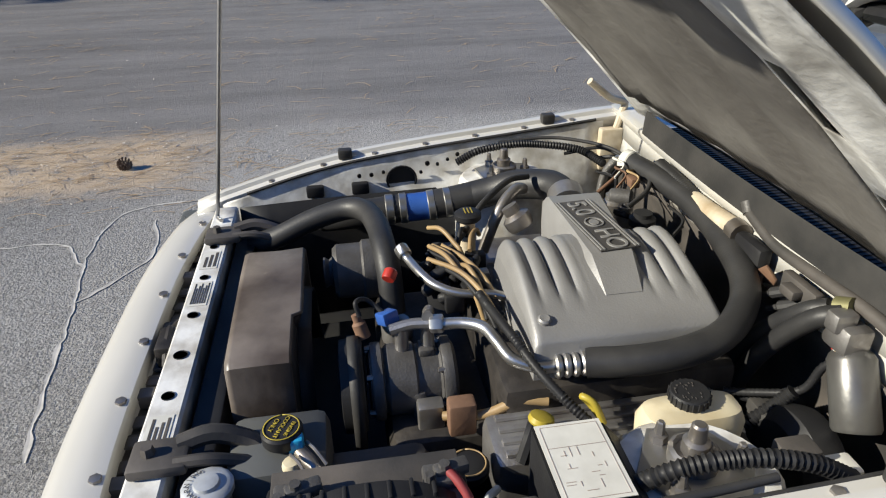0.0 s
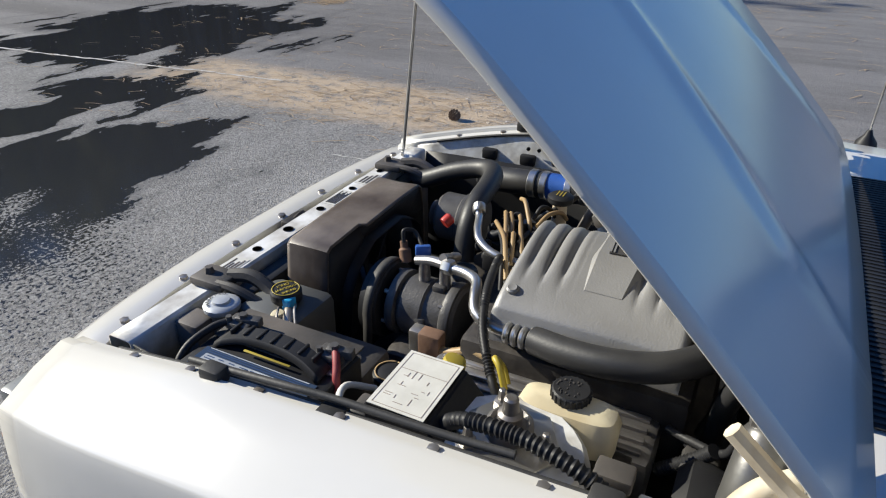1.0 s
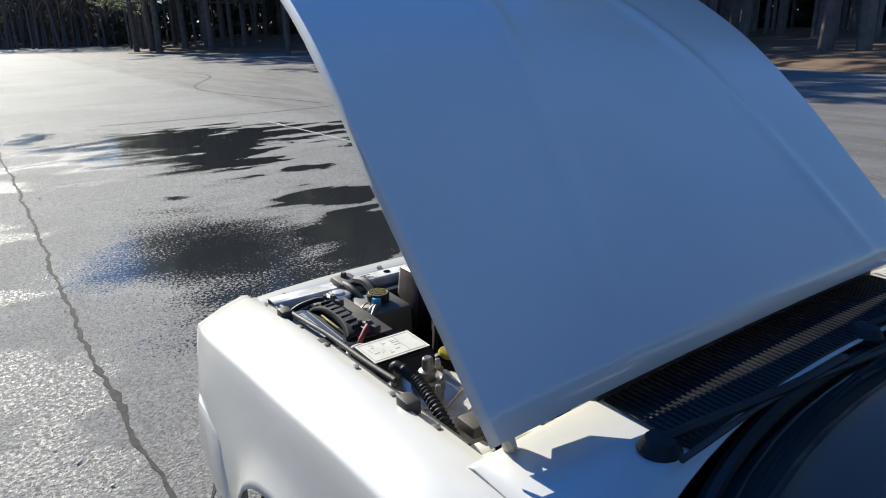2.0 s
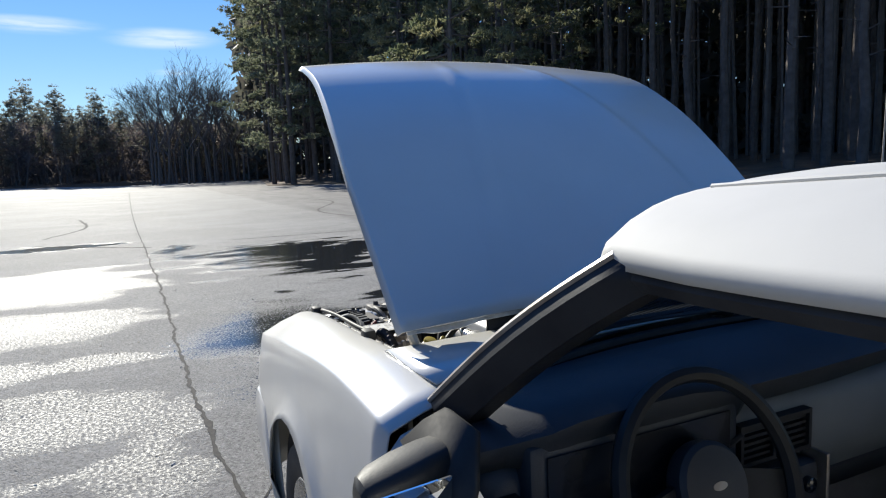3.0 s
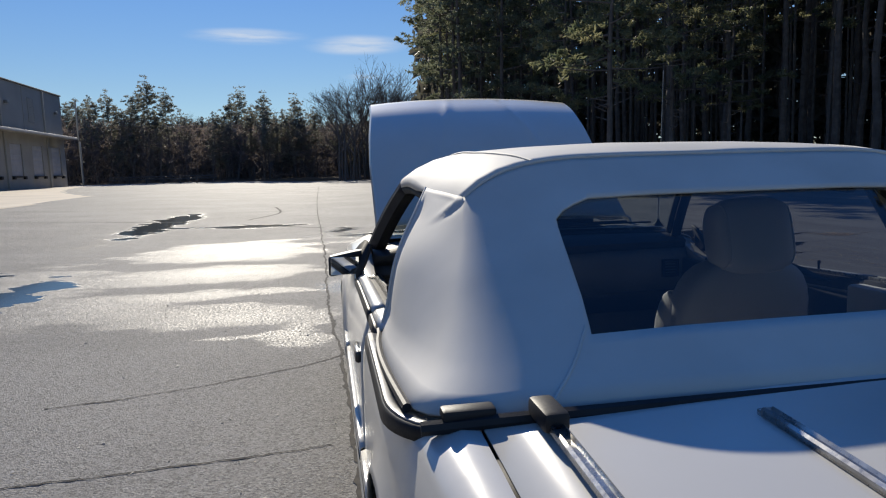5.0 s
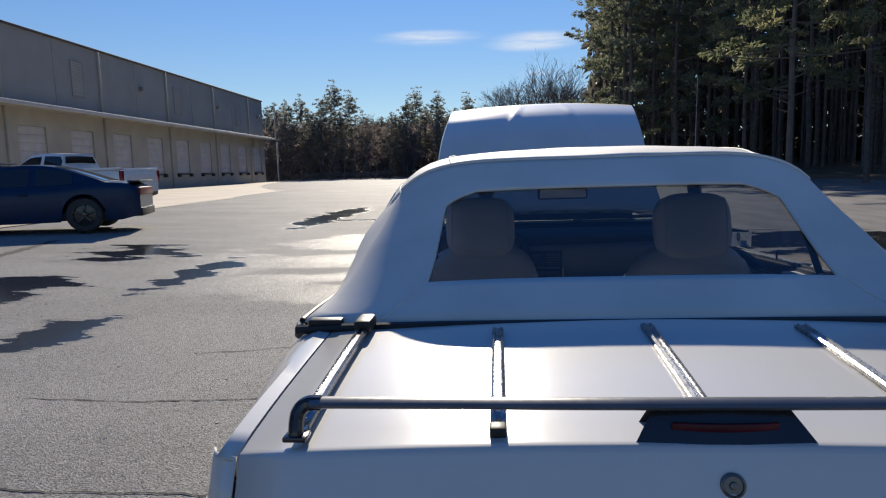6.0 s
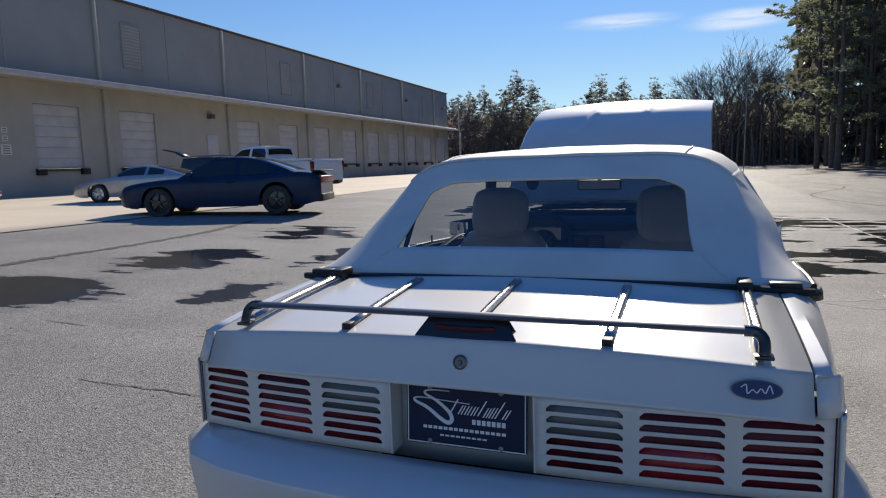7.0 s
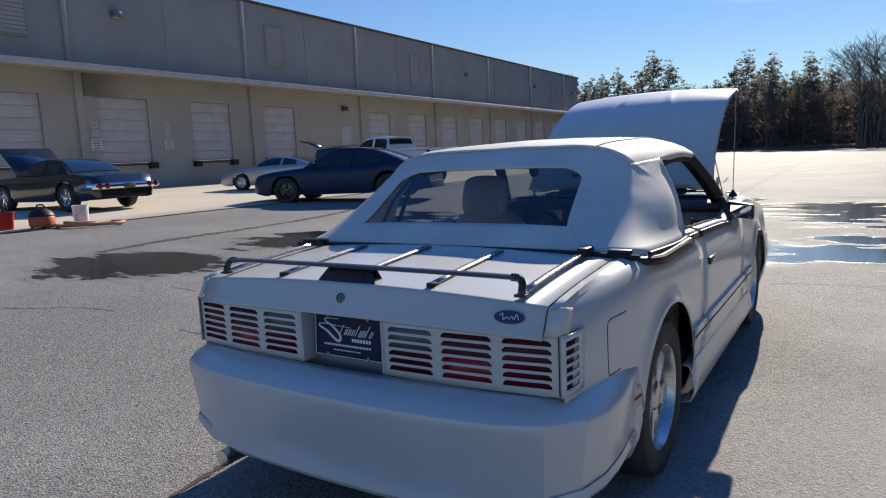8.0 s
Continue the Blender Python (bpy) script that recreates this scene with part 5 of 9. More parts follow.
# windscreen, its surround and the A-pillars
def screen(u, v):
    """A point of the windscreen: u across, v up."""
    x = u * (0.735 * (1 - v) + 0.615 * v)
    y = (0.755 - 0.18 * abs(u) ** 2.2) * (1 - v) + (0.31 - 0.085 * abs(u) ** 2.2) * v
    z = 0.958 * (1 - v) + (1.262 - 0.02 * abs(u) ** 2) * v + 0.018 * math.sin(math.pi * v)
    return (x, y, z)


bm = B()
grid(bm, [[screen(0.97 - 1.94 * k / 16, 0.02 + 0.94 * j / 6) for k in range(17)] for j in range(7)])
ws = part("windscreen", bm, M_GLASS, car, "clear curved windscreen")
ws.visible_shadow = False
bm = B()
tube(bm, [screen(-1, j / 8) for j in range(9)], 0.026, 8, 2)
tube(bm, [screen(1, j / 8) for j in range(9)], 0.026, 8, 2)
tube(bm, [Vector(screen(-1 + 2 * k / 16, 1)) + Vector((0, -0.01, -0.008)) for k in range(17)], 0.026, 8, 2)
tube(bm, [screen(-1 + 2 * k / 16, -0.02) for k in range(17)], 0.014, 8, 2)
part("windscreen_frame", bm, M_BLACK, ws, "black windscreen frame")
for s in (-1, 1):
    bm, rows = B(), []
    for j in range(9):
        v = j / 8
        p = Vector(screen(s, v))
        rows.append([p + Vector((s * 0.004, 0.034, 0.004)), p + Vector((s * 0.030, 0.018, 0.010)), p + Vector((s * 0.034, -0.012, 0.002)), p + Vector((s * 0.012, -0.060, -0.010)), p + Vector((-s * 0.03, -0.055, -0.012))])
    grid(bm, rows)
    part("a_pillar", bm, M_BLACK, car, "black windscreen pillar", solid=0.01)
    bm = B()
    tube(bm, [Vector(screen(s, j / 8)) + Vector((s * 0.033, 0.016, 0.012)) for j in range(9)], 0.006, 6, 2)
    part("pillar_trim", bm, M_STEEL, ws, "dull bright pillar trim")
bm = B()
lathe(bm, [(0.028, 0), (0.026, 0.012), (0.012, 0.03), (0.006, 0.045)], pose(0.785, 0.80, 0.962), 14)
aer = part("antenna", bm, M_BLACK, car, "thin black fender antenna")
bm = B()
rod(bm, (0.785, 0.80, 1.0), (0.80, 0.79, 1.78), 0.0028, 0.002, 6)
part("mast", bm, M_STEEL, aer)

# soft top
ROOF_C = [(0.265, 1.336), (0.2, 1.348), (0.1, 1.358), (-0.15, 1.371), (-0.45, 1.370), (-0.75, 1.355), (-0.90, 1.336), (-0.957, 1.324)]
ROOF_E = [(0.265, 1.264), (0.1, 1.268), (-0.2, 1.279), (-0.45, 1.271), (-0.60, 1.256), (-0.70, 1.249), (-0.80, 1.246), (-0.957, 1.237)]
ROOF_W = [(0.265, 0.64), (0.1, 0.66), (-0.3, 0.676), (-0.665, 0.674), (-0.80, 0.660), (-0.957, 0.637)]


def roof_row(y, n=29):
    zc, ze, w = lerp_s(ROOF_C, y), lerp_s(ROOF_E, y), lerp_s(ROOF_W, y)
    row = []
    for k in range(n):
        u = -1 + 2 * k / (n - 1)
        a = abs(u)
        rear = min(1.0, max(0.0, (-0.5 - y) / 0.45))
        bow = (0.72 * (1 - a**8) + 0.28 * (1 - a * a)) * (1 - rear) + (1 - a**6.8) * rear
        row.append(Vector((w * u, y + (0.05 * (1 - u * u) if y > 0.2 else -0.028 * (1 - u * u) * max(0.0, (-0.7 - y) / 0.257)), ze + (zc - ze) * bow)))
    return row


def lerp_s(table, v):
    """Smooth table reading for keys that fall."""
    return curve([(-a, b) for a, b in table], -v)


bm = B()
ys = [0.265, 0.25, 0.21, 0.1, 0.0, -0.15, -0.3, -0.45, -0.6, -0.665, -0.73, -0.8, -0.86, -0.91, -0.957]
rows = [roof_row(y) for y in ys]
for r in rows:  # slack in the cloth
    for p in r:
        p.z += 0.003 * noise.noise(p * 6)
lip = [p + Vector((0, 0.012, -0.018)) for p in rows[0]]
lip2 = [p + Vector((0, -0.012, -0.03)) for p in rows[0]]
full = [lip2, lip] + rows
for r in full[2:]:  # hem rolled over the side rail, running out above the rear of the door window
    e0, e1 = r[0], r[-1]
    f = min(1.0, max(0.02, (e0.y + 0.66) / 0.12))
    r.insert(0, e0 + Vector((-0.006 * f, 0, -0.010 * f)))
    r.append(e1 + Vector((0.006 * f, 0, -0.010 * f)))
    r.insert(0, e0 + Vector((-0.004 * f, 0, -0.030 * f)))
    r.append(e1 + Vector((0.004 * f, 0, -0.030 * f)))
for r in full[:2]:
    e0, e1 = r[0].copy(), r[-1].copy()
    r.insert(0, e0), r.append(e1.copy())
    r.insert(0, e0.copy()), r.append(e1.copy())
grid(bm, full)
top = part("soft_top", bm, M_VINYL, car, "closed white vinyl convertible top", solid=0.006, smooth=50)

for s in (-1, 1):  # dark weatherstrip rail that closes on the door glass
    bm = B()
    rail = [(y, lerp_s(ROOF_W, y), lerp_s(ROOF_E, y)) for y in (0.27, 0.2, 0.1, 0.0, -0.15, -0.3, -0.45, -0.6, -0.66)]
    grid(bm, [[(s * (w - 0.001), y, z - 0.026), (s * (w + 0.001), y, z - 0.040), (s * (w - 0.008), y, z - 0.054), (s * (w - 0.032), y, z - 0.054), (s * (w - 0.036), y, z - 0.02)] for y, w, z in rail])
    part("door_glass_seal", bm, M_TRIM, top, "black weatherstrip under the roof edge", solid=0.003)

# the cloth from the door windows round the back, in one rounded sheet with the window let in
CORNER_X = [(0.0, 0.832), (0.06, 0.795), (0.13, 0.762), (0.3, 0.720), (0.5, 0.692), (0.7, 0.668), (0.85, 0.652), (1.0, 0.637)]


EDGE_X = [(0.0, 0.834), (0.14, 0.812), (0.28, 0.800), (0.42, 0.787), (0.55, 0.770), (0.69, 0.744), (0.86, 0.709), (0.95, 0.690), (1.0, 0.678)]
EDGE_Y = [(0.0, -0.820), (0.14, -0.785), (0.28, -0.770), (0.42, -0.752), (0.55, -0.736), (0.69, -0.712), (0.82, -0.696), (0.90, -0.682), (0.96, -0.666), (1.0, -0.640)]


def hoop(h):
    """Plan of the cloth at height fraction h (0 at the belt, 1 at the roof): side, corner and back points."""
    a = Vector((curve(EDGE_X, h), curve(EDGE_Y, h), 0.899 + 0.354 * h))
    c = Vector((0, -1.51, 0.920)).lerp(Vector((0, -0.957, 1.236)), h)
    c.x = curve(CORNER_X, h)
    c.y += 0.02 * math.sin(math.pi * h)
    d = Vector((0.0, -1.548, 0.935)).lerp(Vector((0.0, -0.985, 1.324)), h)
    d.y += 0.024 * math.sin(math.pi * h)
    return a, c, d


def back(u, h):
    """A point of the back: u from -1 to 1 across, h from the deck up."""
    a, c, d = hoop(h)
    s = 1 if u >= 0 else -1
    k = abs(u)
    p = Vector((c.x * k, d.y + (c.y - d.y) * k**2, d.z + (c.z - d.z) * k ** (2.6 + 4.2 * h)))
    bulge = 0.016 * math.sin(math.pi * h) * (1 - k * k)
    return Vector((s * p.x, p.y - bulge, p.z + bulge * 0.5))


def side(q, h, s):
    """A point of the side: q from 0 at the window to 1 at the corner."""
    a, c, d = hoop(h)
    lip = min(1.0, 0.3 + 6 * h, 5 * (1 - h))  # flared lip along the window opening
    b = a + Vector((-0.015 * lip, -0.014, 0))
    p = a.lerp(b, q / 0.05) if q < 0.05 else b.lerp(c, (q - 0.05) / 0.95)
    p.x += 0.045 * math.sin(math.pi * (0.15 + 0.75 * h)) * (1 - h**4) * math.sin(math.pi * max(0.0, (q - 0.05) / 0.95) ** 0.75)
    off = q - 1 + 2.27 * (1 - h)  # drawn fold running down and forward from the roof corner
    amp = 0.007 * math.sin(math.pi * ((h - 0.74) / 0.26) ** 2) if 0.74 < h < 1 else 0.0
    p.x += amp * (math.exp(-(((off + 0.05) / 0.05) ** 2)) - math.exp(-(((off - 0.04) / 0.04) ** 2)))
    p.x += 0.004 * noise.noise(Vector((p.y * 5, h * 4, s))) * math.sin(math.pi * h) * min(1.0, q * 4)
    if h >= 1:  # flush with the roof's edge
        y = max(-0.957, min(-0.6, p.y))
        p = Vector((lerp_s(ROOF_W, y) + 0.001, p.y, lerp_s(ROOF_E, y) + 0.001))
    return Vector((s * p.x, p.y, p.z))


def around(h, w):
    """One row of the sheet, from one door window round to the other."""
    out = []
    for s in (-1, 1):
        r = 0.15 * max(0.0, 1 - h) + 0.01
        q1 = 0.86 + 0.12 * min(1.0, h)
        flank = [side(q, h, s) for q in (0, 0.025, 0.05)] + [side(0.05 + (q1 - 0.05) * k / 20, h, s) for k in range(1, 20)]
        p0, p2 = side(q1, h, s), back(s * (1 - r), h)
        c = hoop(h)[1]
        p1 = Vector((s * c.x, c.y, c.z))
        turn = [p0 * (1 - t) ** 2 + p1 * 2 * t * (1 - t) + p2 * t * t for t in (0, 0.2, 0.4, 0.6, 0.8, 1)]
        k0, k1 = 1 - r, w + 0.012
        rear = [back(s * k, h) for k in (*(k0 + (k1 - k0) * f for f in (0.1, 0.22, 0.36, 0.55, 0.78)), k1, w, w * 0.66, w * 0.33)]
        half = flank + turn + rear
        out.append(half)
    return out[0] + [back(0, h)] + out[1][::-1]


def win_w(h):
    """Half width of the rear window, as a share of the back, by height."""
    return 0.678 + 0.055 * h - 0.13 * max(0.0, (h - 0.665) / 0.10) ** 2


hs = [0.0, 0.06, 0.12, 0.17, 0.205, 0.235, 0.34, 0.46, 0.55, 0.63, 0.68, 0.715, 0.74, 0.765, 0.79, 0.82, 0.85, 0.88, 0.91, 0.94, 0.97, 1.0]
rows = [around(h, win_w(min(max(h, 0.205), 0.765))) for h in hs]
bm = B()
ncol = len(rows[0])
grid(bm, rows, skip=lambda i, j: 4 <= i < 13 and 34 <= j < ncol - 35)
part("rear_curtain", bm, M_VINYL, top, "white vinyl sides and rear curtain with soft creases", solid=0.006, smooth=60)
for s in (-1, 1):
    bm = B()
    tube(bm, [side(0, h, s) + Vector((s * 0.003, 0.004, 0)) for h in (0, 0.1, 0.2, 0.3, 0.4, 0.5, 0.6, 0.7, 0.8, 0.9, 1.0)], 0.0045, 8, 2)
    part("window_piping", bm, M_VINYL, top)
    bm = B()
    tube(bm, [back(s * 0.70, 0.24) + Vector((0, -0.002, 0.001)), back(s * 0.735, 0.12) + Vector((0, -0.003, 0.002)), back(s * 0.755, 0.02) + Vector((0, -0.002, 0.003))], 0.003, 6, 3)
    part("curtain_seam", bm, M_VINYL, top)
bm, rows = B(), []
for h in hs[4:14]:
    w = win_w(h) + 0.006
    rows.append([back(w * k / 6, h) + Vector((0, 0.004, -0.002)) for k in range(-6, 7)])
grid(bm, rows)
rw = part("rear_window", bm, M_REARVINYL, top, "clear rear window")
rw.visible_shadow = False
bm = B()
tube(bm, [back(-1 + 2 * k / 20, 0.0) + Vector((0, -0.014, -0.004)) for k in range(21)], 0.012, 8, 2)
part("deck_seal", bm, M_BLACK, top, "dark seal along the foot of the top")
for s in (-1, 1):
    bm = B()
    tube(bm, [side(q, 0.0, s) + Vector((s * 0.006, 0, 0.002)) for q in (0, 0.1, 0.2, 0.3, 0.4, 0.5, 0.6, 0.7, 0.8, 0.9)], 0.008, 8, 2)
    part("quarter_seal", bm, M_BLACK, top, "dark seal along the quarter")
    bm = B()
    box(bm, s * 0.715, s * 0.80, -1.535, -1.50, 0.925, 0.943, 0.006)
    part("rail_end", bm, M_BLACK, top)
bm = B()
tube(bm, [back(-1 + 2 * k / 40, 1.0) + Vector((0, -0.001, 0.003)) for k in range(41)], 0.0055, 8, 2)
part("rear_welt", bm, M_VINYL, top, "piped edge along the rear bow")
for u in (-0.74, 0.74):
    bm, line = B(), []
    for y in (-0.945, -0.86, -0.75, -0.62, -0.48, -0.3, -0.1, 0.1, 0.22):
        row = roof_row(y, 101)
        p = row[round((u + 1) * 50)]
        line.append(p + Vector((0, 0, 0.0048 + 0.003 * noise.noise(p * 6))))
    tube(bm, line, 0.0035, 6, 2)
    part("roof_seam", bm, M_VINYL, top)


# wheels: ten-hole turbine alloys on wide tyres
def wheel(x, y, s):
    wh = None
    axis = pose(x, y, 0.318, 0, 90 * s, 0)
    bm = B()
    lathe(bm, [(0.205, -0.09), (0.215, -0.10), (0.265, -0.108), (0.30, -0.10), (0.314, -0.08), (0.318, -0.03), (0.314, -0.026), (0.318, -0.02), (0.318, 0.02), (0.314, 0.026), (0.318, 0.03), (0.314, 0.08), (0.30, 0.10), (0.265, 0.108), (0.215, 0.10), (0.205, 0.09)], axis, 40, cap=False)
    tyre = part("tyre", bm, M_TYRE, car, "black road tyre", smooth=40)
    bm = B()
    lathe(bm, [(0.212, 0.095), (0.206, 0.098), (0.198, 0.088), (0.185, 0.05), (0.178, 0.0), (0.178, -0.09), (0.206, -0.095)], axis, 40, cap=False)
    rim = part("rim", bm, M_RIM, tyre, "bright alloy rim")
    bm = B()
    for k in range(5):
        m = axis @ pose(0, 0, 0.045, 0, 0, 72 * k)
        prism(bm, [(0.03, -0.028), (0.12, -0.036), (0.186, -0.05), (0.19, 0.05), (0.12, 0.036), (0.03, 0.028)], 0.022, m, 0.006)
    lathe(bm, [(0.06, 0.02), (0.06, 0.066), (0.05, 0.075), (0.035, 0.078), (0.0, 0.08)], axis, 24)
    part("spokes", bm, M_RIM, tyre, "five broad alloy spokes")
    bm = B()
    lathe(bm, [(0.14, -0.02), (0.14, 0.0), (0.05, 0.004)], axis, 28)
    part("brake_disc", bm, M_GREASE, tyre)


for s in (-1, 1):
    wheel(s * 0.755, FRONT_AXLE, s)
    wheel(s * 0.755, REAR_AXLE, s)
    # wheel houses, dark inside
    for y in (FRONT_AXLE, REAR_AXLE):
        bm = B()
        rows = []
        for k in range(13):
            a = math.pi * k / 12
            yy, zz = y + 0.372 * math.cos(a), 0.325 + 0.372 * math.sin(a)
            rows.append([(s * 0.835, yy, zz), (s * 0.60, yy, zz), (s * 0.595, y + 0.1 * math.cos(a), 0.325 + 0.1 * math.sin(a))])
        grid(bm, rows)
        part("wheel_house", bm, M_BLACK, car, "dark wheel house", solid=0.004)
bm = B()
box(bm, -0.80, 0.80, -0.91, 0.90, 0.165, 0.19, 0.006)
box(bm, -0.58, 0.58, -2.1, -0.9, 0.28, 0.31, 0.006)
box(bm, -0.58, 0.58, 0.9, 2.1, 0.24, 0.27, 0.006)
part("underbody", bm, M_BLACK, car, "dark underbody")

# ---- tail: louvred lamps, plate, luggage rack ----
def tail_y(x):
    return -2.205 + 0.045 * (abs(x) / 0.78) ** 3


COLS = [(0.205, 0.372), (0.405, 0.575), (0.608, 0.758)]
SLOT_Z = [0.626 + 0.0255 * k for k in range(6)]
for s in (-1, 1):
    bm = B()
    grid(bm, [[(s * x, tail_y(x) + 0.0075, z) for x in (0.19, 0.3, 0.4, 0.5, 0.6, 0.7, 0.775)] for z in (0.615, 0.70, 0.782)])
    lamp = part("taillight", bm, M_LAMP_DARK, car, "red taillight behind white louvres", solid=0.004)
    bm = B()
    grid(bm, [[(s * x, tail_y(x) + 0.0050, z) for x in (0.198, 0.29, 0.385)] for z in (0.702, 0.779)])
    part("reverse_lens", bm, M_GREYLENS, lamp, "clear grey reversing lens", solid=0.003)
    bm = B()
    grid(bm, [[(s * x, tail_y(x) + 0.0050, z) for x in (0.402, 0.49, 0.58)] for z in (0.622, 0.698)])
    part("reflector", bm, M_REFLECTOR, lamp, "brighter red reflector", solid=0.003)
    # one flat louvre panel with round-shouldered slots through it
    bm = B()
    posts = [0.180, 0.3885, 0.5915, 0.790]
    for (x0, x1), c0, c1 in zip(COLS, posts, posts[1:]):
        for k in range(6):
            lo_ = 0.605 if k == 0 else SLOT_Z[k] - 0.0045
            hi_ = 0.788 if k == 5 else SLOT_Z[k + 1] - 0.0045
            za, zb = SLOT_Z[k], SLOT_Z[k] + 0.0178
            inner = [(x0 + (x1 - x0) * q / 6, za) for q in range(7)] + [(x1, za + 0.008)] + [(x1 - 0.010, zb - 0.001)] + [(x1 - 0.02 - (x1 - x0 - 0.04) * q / 4, zb) for q in range(5)] + [(x0 + 0.010, zb - 0.001), (x0, za + 0.008)]
            outer = [(c0 + (c1 - c0) * q / 6, lo_) for q in range(7)] + [(c1, (lo_ + hi_) / 2)] + [(c1, hi_)] + [(c1 - (c1 - c0) * (q + 1) / 6, hi_) for q in range(5)] + [(c0, hi_), (c0, (lo_ + hi_) / 2)]
            ring = [[(s * x, tail_y(x) + (0.002 if e == 2 else 0.0), z) for x, z in line] for e, line in enumerate((outer, inner, inner))]
            grid(bm, ring, loop=True)
    bmesh.ops.remove_doubles(bm, verts=bm.verts, dist=0.0008)
    part("louvre_panel", bm, M_PAINT, lamp, "flat white louvre panel with slots", smooth=30, solid=0.002)
    # wrap-round corner piece with its own slots
    bm = B()
    rows = []
    corner = [(0.786, -2.166), (0.796, -2.152), (0.802, -2.125), (0.806, -2.078), (0.808, -2.03)]
    zs = [0.605] + [z for k in range(6) for z in (SLOT_Z[k], SLOT_Z[k] + 0.0165)] + [0.788]
    grid(bm, [[(s * x, y, z) for x, y in corner] for z in zs], skip=lambda i, j: i % 2 == 1 and 0 < j < 3)
    part("corner_louvre", bm, M_PAINT, lamp, "white louvre wrapped round the corner", solid=0.004)
    bm = B()
    grid(bm, [[(s * (x - 0.008), y + 0.004, z) for x, y in corner] for z in (0.61, 0.785)])
    part("corner_lens", bm, M_LAMP_DARK, lamp, "red side lens", solid=0.003)
    bm = B()
    box(bm, s * 0.176, s * 0.180, -2.205, -2.14, 0.605, 0.788)
    part("housing_end", bm, M_PAINT, lamp)

# plate with a dark field; its words are a trade mark, so plain strokes stand for them
bm = B()
PL = pose(0, -2.162, 0.702, 86, 0, 0)
prism(bm, [(-0.1525, -0.070), (-0.147, -0.076), (0.147, -0.076), (0.1525, -0.070), (0.1525, 0.070), (0.147, 0.076), (-0.147, 0.076), (-0.1525, 0.070)], 0.002, PL)
plate = part("licence_plate", bm, M_PLATE, car, "navy dealer plate with white strokes and bars")
bm = B()
for a, c, e, f in ((-0.149, 0.149, 0.071, 0.0735), (-0.149, 0.149, -0.0735, -0.071), (-0.1495, -0.147, -0.071, 0.071), (0.147, 0.1495, -0.071, 0.071)):
    box(bm, a, c, e, f, 0.0022, 0.0034, 0, PL)
part("plate_border", bm, M_WHITE_INK, plate)
bm = B()
SWOOSH = ((-0.040, 0.060), (-0.090, 0.059), (-0.104, 0.050), (-0.070, 0.032), (-0.040, 0.008), (-0.034, -0.010), (-0.044, -0.018), (-0.062, -0.010), (-0.096, 0.014), (-0.128, 0.028), (-0.130, 0.036), (-0.110, 0.039), (-0.05, 0.036), (0.012, 0.033))
line, rows = spline([(x, z, 0.0) for x, z in SWOOSH], 6), []
for k, c in enumerate(line):  # a brush stroke, thick and thin
    d = (line[min(k + 1, len(line) - 1)] - line[max(k - 1, 0)]).normalized()
    w = 0.0012 + 0.0042 * math.sin(math.pi * min(1.0, k / len(line) * 1.12)) ** 1.5
    n_ = Vector((-d.y, d.x, 0)) * w
    rows.append([PL @ (c + n_ + Vector((0, 0, 0.0026))), PL @ (c + Vector((0, 0, 0.0032))), PL @ (c - n_ + Vector((0, 0, 0.0026)))])
grid(bm, rows)
part("flourish", bm, M_WHITE_INK, plate, solid=0.0006)
for k, (x, lo_, hi_) in enumerate(((-0.040, 0.008, 0.042), (-0.020, 0.006, 0.028), (-0.004, 0.006, 0.028), (0.012, 0.006, 0.028), (0.029, 0.006, 0.044), (0.043, 0.004, 0.028), (0.057, 0.004, 0.030), (0.072, 0.004, 0.046), (0.090, 0.004, 0.028))):
    bm = B()
    lean = 0.62
    for a, c in ((0.0, 0.0032), (0.0075, 0.0105)) if hi_ < 0.04 else ((0.0, 0.0034),):
        prism(bm, [(x + a + lean * lo_ * 0.3, lo_), (x + c + lean * lo_ * 0.3, lo_), (x + c + lean * (hi_ - lo_), hi_), (x + a + lean * (hi_ - lo_), hi_)], 0.0012, PL @ pose(0, 0, 0.0022))
    part("stroke", bm, M_WHITE_INK, plate)
for x0, x1, z0, z1 in ((0.018, 0.104, -0.016, -0.004), (-0.108, 0.105, -0.036, -0.029), (-0.064, 0.058, -0.052, -0.048)):
    bm = B()
    n = max(5, round((x1 - x0) / 0.013))
    for k in range(n):
        a = x0 + (x1 - x0) * k / n
        box(bm, a, a + (x1 - x0) / n * 0.72, z0, z1, 0.0022, 0.0034, 0, PL)
    part("word_bar", bm, M_WHITE_INK, plate)
for x in (-0.09, 0.09):
    for z in (-0.066, 0.066):
        bm = B()
        lathe(bm, [(0.006, 0.0), (0.006, 0.004), (0.003, 0.006)], PL @ pose(x, z, 0.0022), 10)
        part("plate_screw", bm, M_STEEL, plate)

